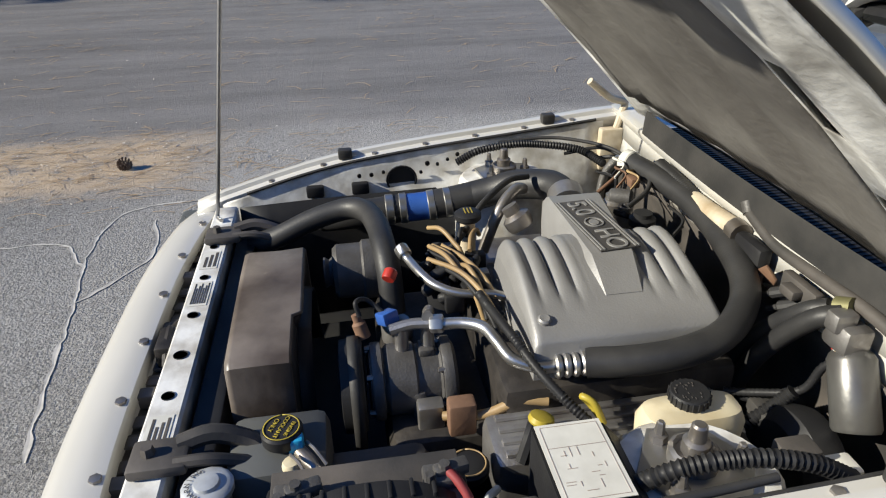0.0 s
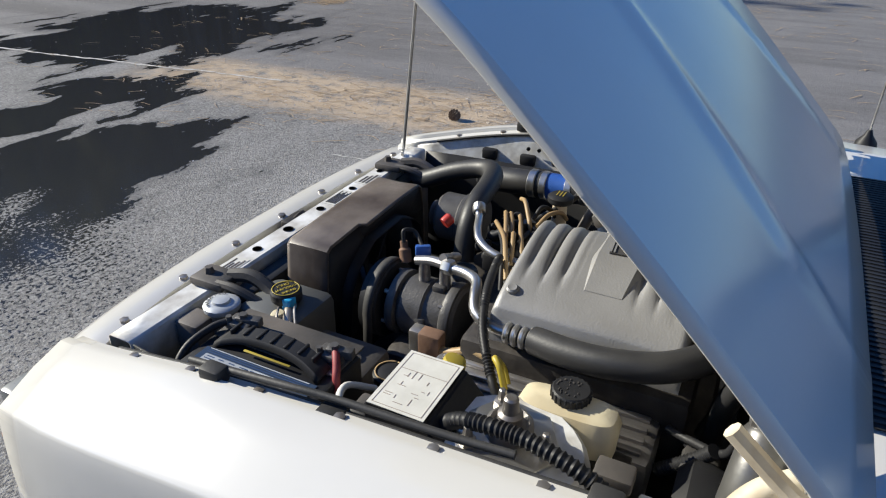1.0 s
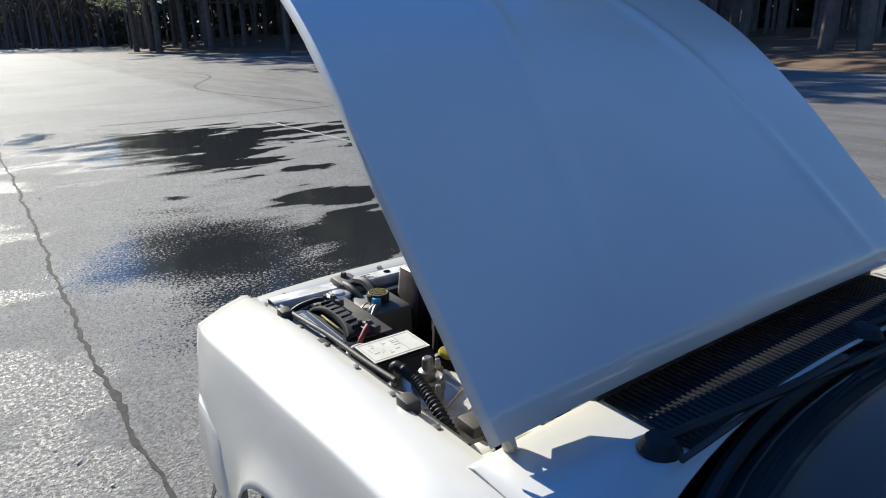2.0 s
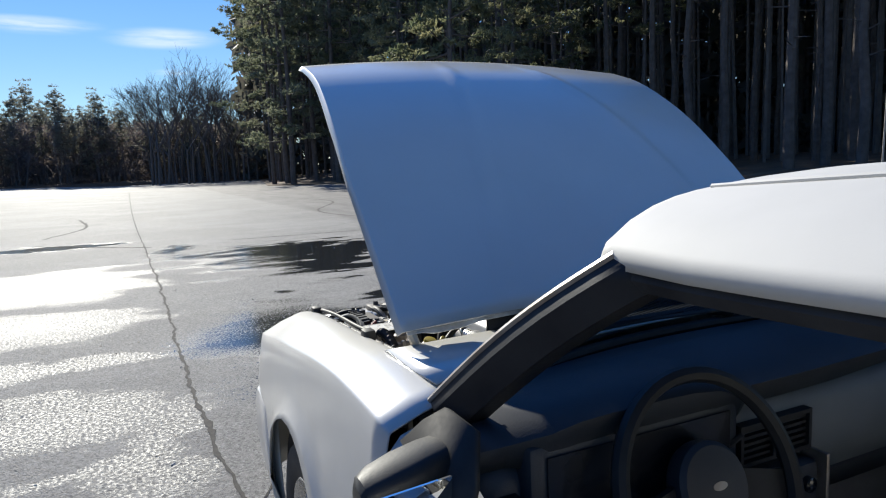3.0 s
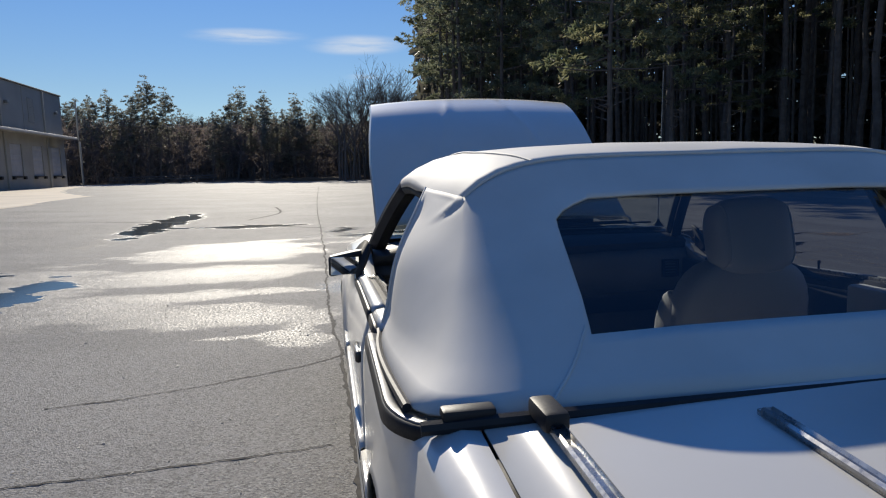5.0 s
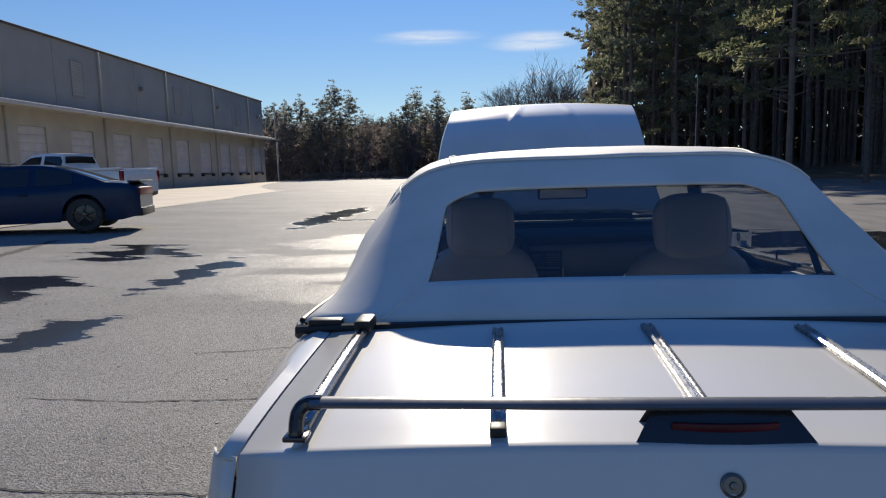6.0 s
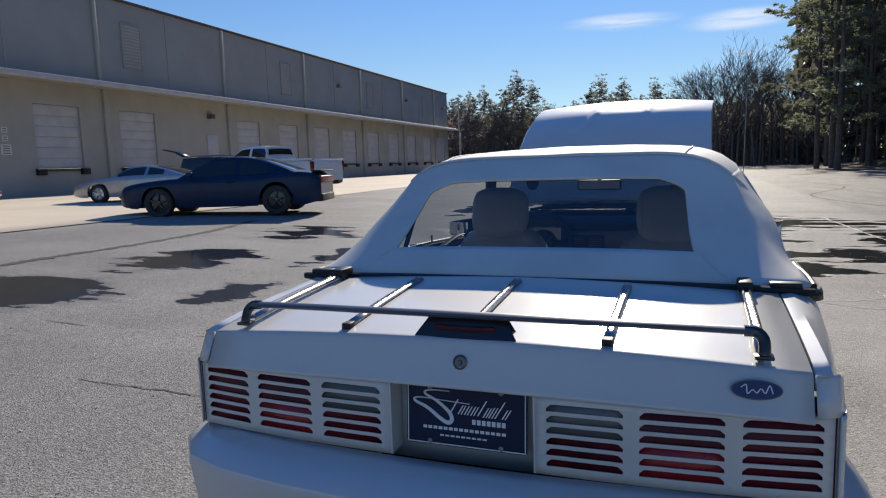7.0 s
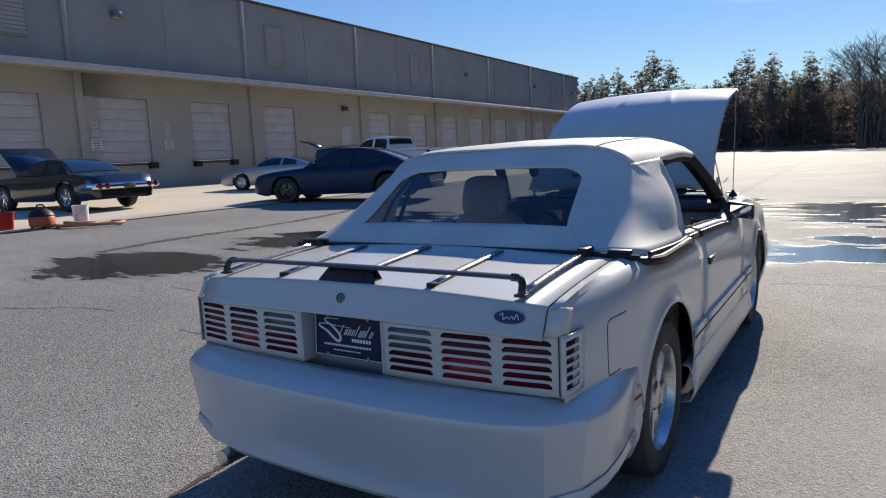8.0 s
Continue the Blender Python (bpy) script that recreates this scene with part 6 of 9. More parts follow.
# trunk lock, oval badge, high brake light
bm = B()
lathe(bm, [(0.018, 0), (0.0175, 0.004), (0.014, 0.006), (0.013, 0.003), (0.006, 0.003), (0.005, 0.006), (0.0, 0.007)], pose(0, -2.187, 0.845, 76), 24)
part("trunk_lock", bm, M_MOTOR, deck, "round chrome trunk lock")
BAD = pose(0.632, -2.172, 0.832, 76, 0, 4)
for nm, rx, rz, h0, h1, mt in (("badge", 0.049, 0.0205, 0.0, 0.004, M_SATIN), ("badge_field", 0.0465, 0.0185, 0.004, 0.0052, M_BADGE)):
    bm = B()
    prism(bm, [(rx * math.cos(a * math.pi / 16), rz * math.sin(a * math.pi / 16)) for a in range(32)], h1 - h0, BAD @ pose(0, 0, h0))
    o = part(nm, bm, mt, deck, "blue oval badge with silver rim" if nm == "badge" else "")
bm = B()
tube(bm, [BAD @ Vector(p) for p in ((-0.030, 0.004, 0.0055), (-0.02, 0.010, 0.0055), (-0.018, -0.008, 0.0055), (-0.008, 0.0, 0.0055), (0.0, -0.006, 0.0055), (0.008, 0.003, 0.0055), (0.016, -0.006, 0.0055), (0.024, 0.010, 0.0055), (0.03, -0.006, 0.0055))], 0.0013, 5, 4)
part("badge_stroke", bm, M_WHITE_INK, deck)
bm = B()
rows = []
for y, z, w in ((-2.095, 0.897, 0.115), (-2.10, 0.938, 0.092), (-2.13, 0.938, 0.098), (-2.162, 0.885, 0.135)):
    rows.append([(w * k / 4, y - 0.022 * (1 - (k / 4) ** 2) * 0.3, z) for k in range(-4, 5)])
grid(bm, rows + [rows[0]])
bl = part("brake_light", bm, M_BLACK_GLOSS, car, "dark wedge-shaped high brake light", smooth=25)
bm = B()
grid(bm, [[(0.075 * k / 4, -2.146 - 0.006 * (1 - (k / 4) ** 2) + 0.9 * (z - 0.91) * -0.6, z) for k in range(-4, 5)] for z in (0.896, 0.924)])
part("brake_lens", bm, M_LAMP_DARK, bl, "red lens in the brake light", solid=0.004)

# luggage rack
bm = B()
RX = 0.64
bar = [(-RX + 0.012, -2.106, 0.938), (-0.5, -2.118, 0.942), (-0.4, -2.125, 0.944), (-0.2, -2.137, 0.947), (0, -2.14, 0.948), (0.2, -2.137, 0.947), (0.4, -2.125, 0.944), (0.5, -2.118, 0.942), (RX - 0.012, -2.106, 0.938)]
rows = []
for c in spline(bar, 5):  # flat oval section
    rows.append([c + Vector((0, 0.0165 * math.cos(q * math.pi / 6), 0.0085 * math.sin(q * math.pi / 6))) for q in range(12)])
grid(bm, rows, loop=True)
rack = part("luggage_rack", bm, M_SATIN, car, "grey-black trunk luggage rack with an oval bar")
for s in (-1, 1):
    bm = B()
    tube(bm, [(s * (RX - 0.03), -2.107, 0.938), (s * (RX - 0.006), -2.106, 0.936), (s * (RX + 0.008), -2.112, 0.922), (s * (RX + 0.010), -2.122, 0.898), (s * (RX + 0.010), -2.124, 0.888)], 0.0125, 10, 5)
    box(bm, s * (RX - 0.010), s * (RX + 0.028), -2.14, -2.105, 0.884, 0.893, 0.003)
    part("bar_end", bm, M_BLACK_GLOSS, rack, "black bar end bent down to the deck")
for k, x in enumerate((-0.66, -0.33, 0.0, 0.33, 0.66)):
    edge = abs(x) > 0.5
    y0, y1 = (-1.60, -2.10) if edge else (-1.635, -2.115)
    bm = B()
    rows = []
    xo = x * 0.98 if edge else x
    for y in stations(y1, y0, 0.08):
        zz = curve(DECK_Z, max(y, -2.1)) + 0.030 * (1 - (xo / 0.722) ** 2) + 0.004
        lift = 0.012 if edge else 0
        rows.append([(xo + dx, y, zz + dz + lift) for dx, dz in ((-0.0115, 0), (-0.011, 0.008), (-0.0075, 0.011), (-0.0045, 0.0065), (0.0045, 0.0065), (0.0075, 0.011), (0.011, 0.008), (0.0115, 0))])
    grid(bm, rows)
    st = part("rack_strip", bm, M_STRIP, rack, "bright ribbed rack strip", solid=0.002)
    bm = B()
    zz = curve(DECK_Z, -2.1) + 0.030 * (1 - (xo / 0.722) ** 2)
    if edge:
        box(bm, xo - 0.02, xo + 0.02, -1.615, -1.53, 0.925, 0.957, 0.008)
    else:
        box(bm, xo - 0.013, xo + 0.013, -2.135, -2.105, zz - 0.004, zz + 0.016, 0.004)
    part("rack_foot", bm, M_BLACK, rack)
    if not edge:
        bm = B()
        box(bm, xo - 0.0125, xo + 0.0125, -1.64, -1.625, zz + 0.034, zz + 0.049, 0.003)
        part("strip_cap", bm, M_STRIP, rack)


# ---- cabin ----
bm = B()
box(bm, -0.75, 0.75, -1.35, 0.62, 0.20, 0.235, 0.01)
box(bm, -0.12, 0.12, -1.0, 0.55, 0.235, 0.42, 0.04)
part("cabin_floor", bm, M_CARPET, car, "dark carpeted floor and tunnel")
bm = B()
grid(bm, [[(x, y, z) for x in (-0.75, -0.4, 0, 0.4, 0.75)] for y, z in ((0.62, 0.22), (0.66, 0.5), (0.70, 0.94))])
part("firewall_inner", bm, M_CARPET, car, solid=0.01)
# dashboard
bm, rows = B(), []
for x in stations(-0.76, 0.76, 0.06):
    u = abs(x) / 0.76
    hood_ = 0.030 * max(0, 1 - ((x + 0.45) / 0.24) ** 4) if -0.69 < x < -0.21 else 0
    yb = 0.45 + 0.10 * max(0, (x + 0.0) / 0.76) * 0.3 - (0.035 if -0.69 < x < -0.21 else 0)
    rows.append([(x, 0.735 - 0.15 * u**2.2, 0.945), (x, 0.66 - 0.12 * u**2, 0.953), (x, 0.56, 0.955 + hood_ * 0.4), (x, yb + 0.03, 0.943 + hood_), (x, yb, 0.925 + hood_), (x, yb + 0.015, 0.885)])
grid(bm, rows)
dash = part("dashboard", bm, M_DASH, car, "dark dashboard with grey lower panel", solid=0.01)
for x0, x1, mat, lab in ((-0.755, -0.205, M_DASH, "dark knee panel below the wheel"), (-0.203, 0.755, M_DASH_GREY, "grey lower dash panel")):
    for line, m2 in ((((0.475, 0.89), (0.455, 0.85), (0.455, 0.77), (0.468, 0.692)), mat), (((0.485, 0.690), (0.50, 0.66), (0.55, 0.58)), M_DASH)):
        bm = B()
        grid(bm, [[(x, y, z) for y, z in line] for x in stations(x0, x1, 0.08)])
        part("dash_panel", bm, m2, dash, lab if m2 is mat else "dark lower edge of the dash", solid=0.012)
bm = B()
box(bm, -0.675, -0.215, 0.418, 0.50, 0.755, 0.925, 0.012)
bin_ = part("instrument_binnacle", bm, M_DASH, dash, "black instrument binnacle")
bm = B()
box(bm, -0.645, -0.245, 0.412, 0.416, 0.785, 0.905, 0)
part("gauge_face", bm, M_BLACK_GLOSS, bin_)
for x, w, z in ((-0.715, 0.06, 0.80), (-0.145, 0.098, 0.812), (-0.042, 0.098, 0.812), (0.66, 0.08, 0.80)):
    bm = B()
    for a, c, e, f in ((x - w / 2, x + w / 2, z + 0.034, z + 0.042), (x - w / 2, x + w / 2, z - 0.042, z - 0.034), (x - w / 2, x - w / 2 + 0.008, z - 0.034, z + 0.034), (x + w / 2 - 0.008, x + w / 2, z - 0.034, z + 0.034)):
        box(bm, a, c, 0.43, 0.455, e, f)
    v = part("air_vent", bm, M_BLACK, dash, "black dash air vent")
    for k in range(5):
        bm = B()
        box(bm, x - w / 2 + 0.008, x + w / 2 - 0.008, 0.438, 0.455, z - 0.031 + k * 0.0135, z - 0.031 + k * 0.0135 + 0.006)
        part("vent_slat", bm, M_BLACK, dash)
bm = B()
box(bm, -0.185, 0.003, 0.405, 0.47, 0.50, 0.755, 0.015)
con = part("control_panel", bm, M_DASH, car, "black centre stack with radio and heater panel")
for x, z in ((-0.14, 0.715), (-0.04, 0.715), (-0.09, 0.715)):
    bm = B()
    lathe(bm, [(0.016, 0), (0.016, 0.012), (0.01, 0.016)], pose(x, 0.405, z, 90), 14)
    part("knob", bm, M_BLACK_GLOSS, con)
bm = B()
box(bm, -0.17, -0.012, 0.398, 0.404, 0.60, 0.655, 0.002)
part("radio", bm, M_BLACK_GLOSS, con)
for x in (-0.188, 0.008):
    bm = B()
    box(bm, x - 0.005, x + 0.005, 0.392, 0.47, 0.42, 0.77, 0.002)
    part("stack_trim", bm, M_STEEL, con, "bright edge strip")
bm = B()
box(bm, -0.09, 0.09, -0.35, 0.40, 0.40, 0.47, 0.02)
part("centre_console", bm, M_DASH_GREY, car, "grey centre console")
bm = B()
tube(bm, [(0, 0.12, 0.46), (0, 0.10, 0.56), (0, 0.085, 0.64)], 0.009, 8, 4)
gs = part("gear_lever", bm, M_STEEL, car, "gear lever with dark knob")
bm = B()
lathe(bm, [(0.012, 0), (0.026, 0.02), (0.022, 0.045), (0.0, 0.055)], pose(0, 0.083, 0.635), 12)
part("gear_knob", bm, M_BLACK, gs)
# steering wheel
SW = pose(-0.36, 0.345, 0.818, 68, 0, 0)
bm = B()
ring = [SW @ Vector((0.188 * math.cos(a * math.pi / 24), 0.188 * math.sin(a * math.pi / 24), 0)) for a in range(48)]
rows = []
for a in range(48):
    t = a * math.pi / 24
    rows.append([SW @ Vector(((0.188 + 0.0155 * math.cos(q * math.pi / 4)) * math.cos(t), (0.188 + 0.0155 * math.cos(q * math.pi / 4)) * math.sin(t), 0.0155 * math.sin(q * math.pi / 4))) for q in range(8)])
grid(bm, rows + [rows[0]], loop=True)
stw = part("steering_wheel", bm, M_BLACK, car, "black two-spoke steering wheel with padded hub")
bm = B()
for m, e in ((SW @ pose(0, 0, -0.03), 0), ):
    lathe(bm, [(0.072, 0.0), (0.076, 0.01), (0.074, 0.035), (0.066, 0.043), (0.03, 0.047), (0.0, 0.048)], m, 28)
part("hub", bm, M_DASH, stw, "grey padded hub")
for a, w in ((-12, 0.032), (192, 0.032), (-90, 0.02)):
    bm = B()
    prism(bm, [(0.06, -w), (0.12, -w * 0.7), (0.185, -w * 0.9), (0.185, w * 0.9), (0.12, w * 0.7), (0.06, w)], 0.016, SW @ pose(0, 0, -0.022, 0, 0, a), 0.004)
    part("spoke", bm, M_BLACK, stw)
bm = B()
prism(bm, [(0.016 * math.cos(a * math.pi / 10), 0.007 * math.sin(a * math.pi / 10)) for a in range(20)], 0.002, SW @ pose(0, 0, 0.017))
part("hub_badge", bm, M_STEEL, stw)
bm = B()
rod(bm, SW @ Vector((0, 0, -0.03)), SW @ Vector((0, 0, -0.26)), 0.035, 0.04, 14)
part("column", bm, M_BLACK, stw)
for a in (150, 20):
    bm = B()
    c = SW @ Vector((0, 0, -0.08))
    tube(bm, [c, SW @ Vector((0.10 * math.cos(radians(a)), 0.10 * math.sin(radians(a)), -0.065)), SW @ Vector((0.16 * math.cos(radians(a)), 0.16 * math.sin(radians(a)), -0.055))], 0.006, 6, 3)
    part("stalk", bm, M_BLACK, stw)


def pillow(bm, cx, cy, cz, wx, wy, wz, m, p=3.2, nu=18, nv=10):
    """A padded cushion: a soft box."""
    rows = []
    for j in range(nv + 1):
        b = math.pi * (j / nv - 0.5)
        row = []
        for k in range(nu):
            a = 2 * math.pi * k / nu
            f = lambda v: math.copysign(abs(v) ** (2 / p), v)
            row.append(m @ Vector((cx + wx * f(math.cos(b)) * f(math.cos(a)), cy + wy * f(math.cos(b)) * f(math.sin(a)), cz + wz * f(math.sin(b)))))
        rows.append(row)
    grid(bm, rows, loop=True)


def seat(x, y):
    m = pose(x, y, 0.275)
    bm = B()
    pillow(bm, 0, 0, 0.10, 0.24, 0.26, 0.085, m)
    st = part("seat", bm, M_SEAT, car, "pale grey leather bucket seat with head restraint")
    mb = m @ pose(0, -0.23, 0.12, 12)
    bm = B()
    pillow(bm, 0, 0, 0.275, 0.245, 0.085, 0.325, mb, 3.6, 28, 16)
    part("backrest", bm, M_SEAT, st)
    for s in (-1, 1):
        bm = B()
        pillow(bm, s * 0.205, 0.05, 0.25, 0.045, 0.075, 0.22, mb)
        part("side_bolster", bm, M_SEAT, st)
        bm = B()
        pillow(bm, s * 0.215, 0, 0.15, 0.045, 0.24, 0.06, m)
        part("cushion_bolster", bm, M_SEAT, st)
    mh = m @ pose(0, -0.362, 0.782, -14)
    bm = B()
    pillow(bm, 0, 0, 0, 0.140, 0.080, 0.126, mh, 3.4, 32, 18)
    soft = lambda v: math.copysign(abs(v) ** (2 / 3.4), v)
    hr = part("head_restraint", bm, M_SEAT, st)
    for s in (-1, 1):  # piping round each cheek
        bm = B()
        tube(bm, [mh @ Vector((s * 0.113, 0.0665 * soft(math.cos(k * math.pi / 18)), 0.1045 * soft(math.sin(k * math.pi / 18)))) for k in range(37)], 0.0035, 6, 1, smooth_line=False)
        part("piping", bm, M_SEAT, hr)
    bm = B()
    o = math.copysign(1.0, x)
    box(bm, o * 0.15, o * 0.19, -0.375, -0.24, 0.655, 0.672, 0.006, m)
    part("belt_guide", bm, M_BLACK, st, "black seat-belt guide on the shoulder")


seat(-0.40, -0.03)
seat(0.41, -0.15)
bm = B()
pillow(bm, 0, -1.02, 0.42, 0.58, 0.22, 0.08, Matrix(), 4)
rs = part("rear_seat", bm, M_SEAT, car, "pale grey rear bench")
bm = B()
pillow(bm, 0, -1.24, 0.66, 0.58, 0.075, 0.22, pose(0, 0, 0), 4)
part("rear_backrest", bm, M_SEAT, rs)
bm = B()
box(bm, -0.72, 0.72, -1.50, -1.30, 0.86, 0.885, 0.01)
part("rear_shelf", bm, M_BLACK, car, "dark well behind the rear seat")
for s in (-1, 1):
    bm = B()
    box(bm, s * 0.728, s * 0.752, -0.60, 0.57, 0.32, 0.845, 0.008)
    dc = part("door_card", bm, M_DASH, car, "grey door trim panel")
    bm = B()
    box(bm, s * 0.66, s * 0.735, -0.45, 0.25, 0.60, 0.66, 0.02)
    part("armrest", bm, M_DASH_GREY, dc)
    bm = B()
    box(bm, s * 0.70, s * 0.762, -1.45, -0.61, 0.32, 0.895, 0.01)
    part("quarter_trim", bm, M_SEAT, car, "pale quarter trim panel")
    # folding roof frame and seat belt
    bm = B()
    tube(bm, [(s * 0.62, 0.25, 1.235), (s * 0.645, -0.1, 1.258), (s * 0.652, -0.45, 1.252), (s * 0.65, -0.70, 1.235)], 0.014, 8, 4)
    tube(bm, [(s * 0.66, -0.72, 1.215), (s * 0.70, -0.78, 1.08), (s * 0.735, -0.84, 0.92)], 0.012, 8, 4)
    tube(bm, [(s * 0.63, -0.78, 1.22), (s * 0.67, -0.95, 1.08), (s * 0.70, -1.05, 0.92)], 0.009, 8, 4)
    part("roof_linkage", bm, M_BLACK, car, "black folding-roof side rail and links")
    bm = B()
    rows = []
    for p in spline([(s * 0.66, -0.56, 0.90), (s * 0.625, -0.37, 0.945), (s * 0.60, -0.29, 0.92), (s * 0.60, -0.24, 0.78), (s * 0.62, -0.20, 0.50)], 6):
        rows.append([p + Vector((-0.02 * s, 0.012, 0)), p + Vector((0.02 * s, -0.012, 0))])
    grid(bm, rows)
    part("seat_belt", bm, M_BLACK, car, "black seat belt", solid=0.002)
for y in (0.02, -0.42, -0.82):
    bm = B()
    w, zc, ze = lerp_s(ROOF_W, y) - 0.03, lerp_s(ROOF_C, y), lerp_s(ROOF_E, y)
    tube(bm, [(w * k / 8, y, ze + (zc - ze) * (1 - abs(k / 8) ** 2.6) - 0.022) for k in range(-8, 9)], 0.010, 6, 2)
    part("roof_bow", bm, M_BLACK, car)
bm = B()
grid(bm, [[(lerp_s(ROOF_W, y) * 0.97 * k / 8, y, lerp_s(ROOF_E, y) + (lerp_s(ROOF_C, y) - lerp_s(ROOF_E, y)) * (1 - abs(k / 8) ** 2.6) - 0.012) for k in range(-8, 9)] for y in (0.22, 0.0, -0.3, -0.6, -0.93)])
part("headlining", bm, M_DASH_GREY, car, "grey headlining", solid=0.003)
bm = B()
box(bm, -0.125, 0.125, 0.285, 0.31, 1.135, 1.195, 0.012)
rv = part("rear_view_mirror", bm, M_BLACK, car, "rear-view mirror on the windscreen")
bm = B()
box(bm, -0.115, 0.115, 0.281, 0.2845, 1.143, 1.187, 0)
part("mirror_glass", bm, M_MIRROR, rv)
bm = B()
rod(bm, (0, 0.305, 1.18), (0, 0.345, 1.235), 0.008, 0.01, 8)
part("mirror_stalk", bm, M_BLACK, rv)
for s in (-1, 1):
    bm = B()
    box(bm, s * 0.06, s * 0.46, 0.17, 0.29, 1.248, 1.262, 0.005, pose(0, 0, 0))
    part("sun_visor", bm, M_BLACK, car, "folded dark sun visor")
bm = B()
prism(bm, [(-0.042, 0.0), (0.042, 0.0), (0.042, -0.035), (0.030, -0.058), (0.012, -0.068), (-0.012, -0.068), (-0.030, -0.058), (-0.042, -0.035)], 0.012, pose(-0.385, 0.285, 1.21, 90, 0, -20), 0.004)
part("toll_tag", bm, M_BLACK, car, "dark rounded tag hanging inside the windscreen")


# ---- engine bay ----
def lettering(name, text, size, m, material, parent, depth=0.0015):
    """Raised letters in the built-in font, as a mesh."""
    cu = bpy.data.curves.new(name, "FONT")
    cu.body, cu.size, cu.extrude, cu.align_x, cu.align_y = text, size, depth, "CENTER", "CENTER"
    tmp = bpy.data.objects.new(name, cu)
    me = bpy.data.meshes.new_from_object(tmp)
    bpy.data.objects.remove(tmp)
    me.materials.clear()
    me.materials.append(material)
    ob = new(name, me)
    ob.parent, ob.matrix_basis = parent, m
    return ob


def hose(name, pts, r, mat, parent=None, label="", ribs=0.0, seg=10, taper=None):
    bm = B()
    tube(bm, pts, r, seg, 6, ribs, taper)
    return part(name, bm, mat, parent or car, label, smooth=60)


def block(name, x0, x1, y0, y1, z0, z1, mat, parent=None, bevel=0.006, label="", m=None):
    bm = B()
    box(bm, x0, x1, y0, y1, z0, z1, bevel, m)
    return part(name, bm, mat, parent or car, label)


def turned(name, profile, m, mat, parent=None, label="", seg=24):
    bm = B()
    lathe(bm, profile, m, seg)
    return part(name, bm, mat, parent or car, label)


# inner fender aprons, with the strut towers
for s in (-1, 1):
    bm, rows = B(), []
    for y in stations(0.955, 2.09, 0.06):
        zt, xg = curve(FENDER_Z, y) - 0.03, curve(HOOD_GAP, y) - 0.028
        bulge = 0.10 * math.exp(-(((y - 1.29) / 0.22) ** 2))
        row = []
        for k in range(9):
            u = k / 8
            z = zt - 0.02 - u * (zt - 0.42)
            dent = 0.004 * noise.noise((y * 9, z * 9, s * 3.0))
            row.append((s * (xg - 0.004 - 0.03 * min(1, u * 4) - bulge * min(1, max(0, (u - 0.12) * 2.4)) + dent), y, z))
        rows.append([(s * (xg + 0.004), y, zt + 0.012), (s * (xg - 0.002), y, zt)] + row)
    grid(bm, rows)
    ap = part("inner_apron", bm, M_PAINT_BAY, car, "white painted inner fender apron with stains", solid=0.003)
    bm = B()
    rows = []
    for r, z in ((0.125, 0.55), (0.118, 0.78), (0.108, 0.838), (0.10, 0.848), (0.055, 0.853), (0.05, 0.848), (0.0, 0.846)):
        rows.append([(s * 0.562 + r * math.cos(2 * math.pi * k / 24) * (1 + 0.05 * math.cos(4 * math.pi * k / 24)), 1.295 + r * 1.15 * math.sin(2 * math.pi * k / 24), z) for k in range(24)])
    grid(bm, rows, loop=True)
    tw = part("strut_tower", bm, M_PAINT_BAY, car, "white strut tower with studs and plate")
    bm = B()
    prism(bm, [(-0.075, -0.06), (0.02, -0.085), (0.075, -0.02), (0.06, 0.06), (-0.03, 0.08), (-0.08, 0.03)], 0.008, pose(s * 0.557, 1.295, 0.853, 0, 0, 20 * s), 0.003)
    part("camber_plate", bm, M_PIPE, tw, "dull alloy camber plate")
    for dx, dy in ((0.05, 0.03), (-0.045, 0.045), (-0.01, -0.06)):
        bm = B()
        lathe(bm, [(0.013, 0.861), (0.013, 0.874), (0.008, 0.876), (0.006, 0.895), (0.004, 0.897)], pose(s * 0.557 + dx, 1.295 + dy, 0), 6)
        part("stud", bm, M_STEEL, tw)
    bm = B()
    lathe(bm, [(0.036, 0.859), (0.036, 0.880), (0.030, 0.884), (0.026, 0.878), (0.019, 0.878), (0.019, 0.898), (0.013, 0.902), (0.011, 0.925), (0.008, 0.928)], pose(s * 0.552, 1.295, 0), 14)
    part("strut_nut", bm, M_STEEL, tw)
    for y in (1.735, 1.125):
        zt, xg = curve(FENDER_Z, y), curve(HOOD_GAP, y)
        bm = B()
        box(bm, s * (xg - 0.022), s * (xg + 0.008), y - 0.02, y + 0.02, zt - 0.012, zt + 0.018, 0.006)
        part("hood_bumper", bm, M_RUBBER, ap, "rubber hood rest")
    bm = B()
    pts = [(s * (curve(HOOD_GAP, y) - 0.03), y, curve(FENDER_Z, y) - 0.018) for y in stations(0.98, 2.02, 0.13)]
    tube(bm, pts, 0.005, 6, 3)
    part("gap_seal", bm, M_RUBBER, ap)
    for k in range(7):
        y = 1.05 + 0.15 * k
        bm = B()
        xg, zt = curve(HOOD_GAP, y), curve(FENDER_Z, y)
        lathe(bm, [(0.009, 0), (0.009, 0.005), (0.004, 0.006)], pose(s * (xg - 0.014), y, zt - 0.0135), 6)
        part("fender_bolt", bm, M_STEEL, ap)
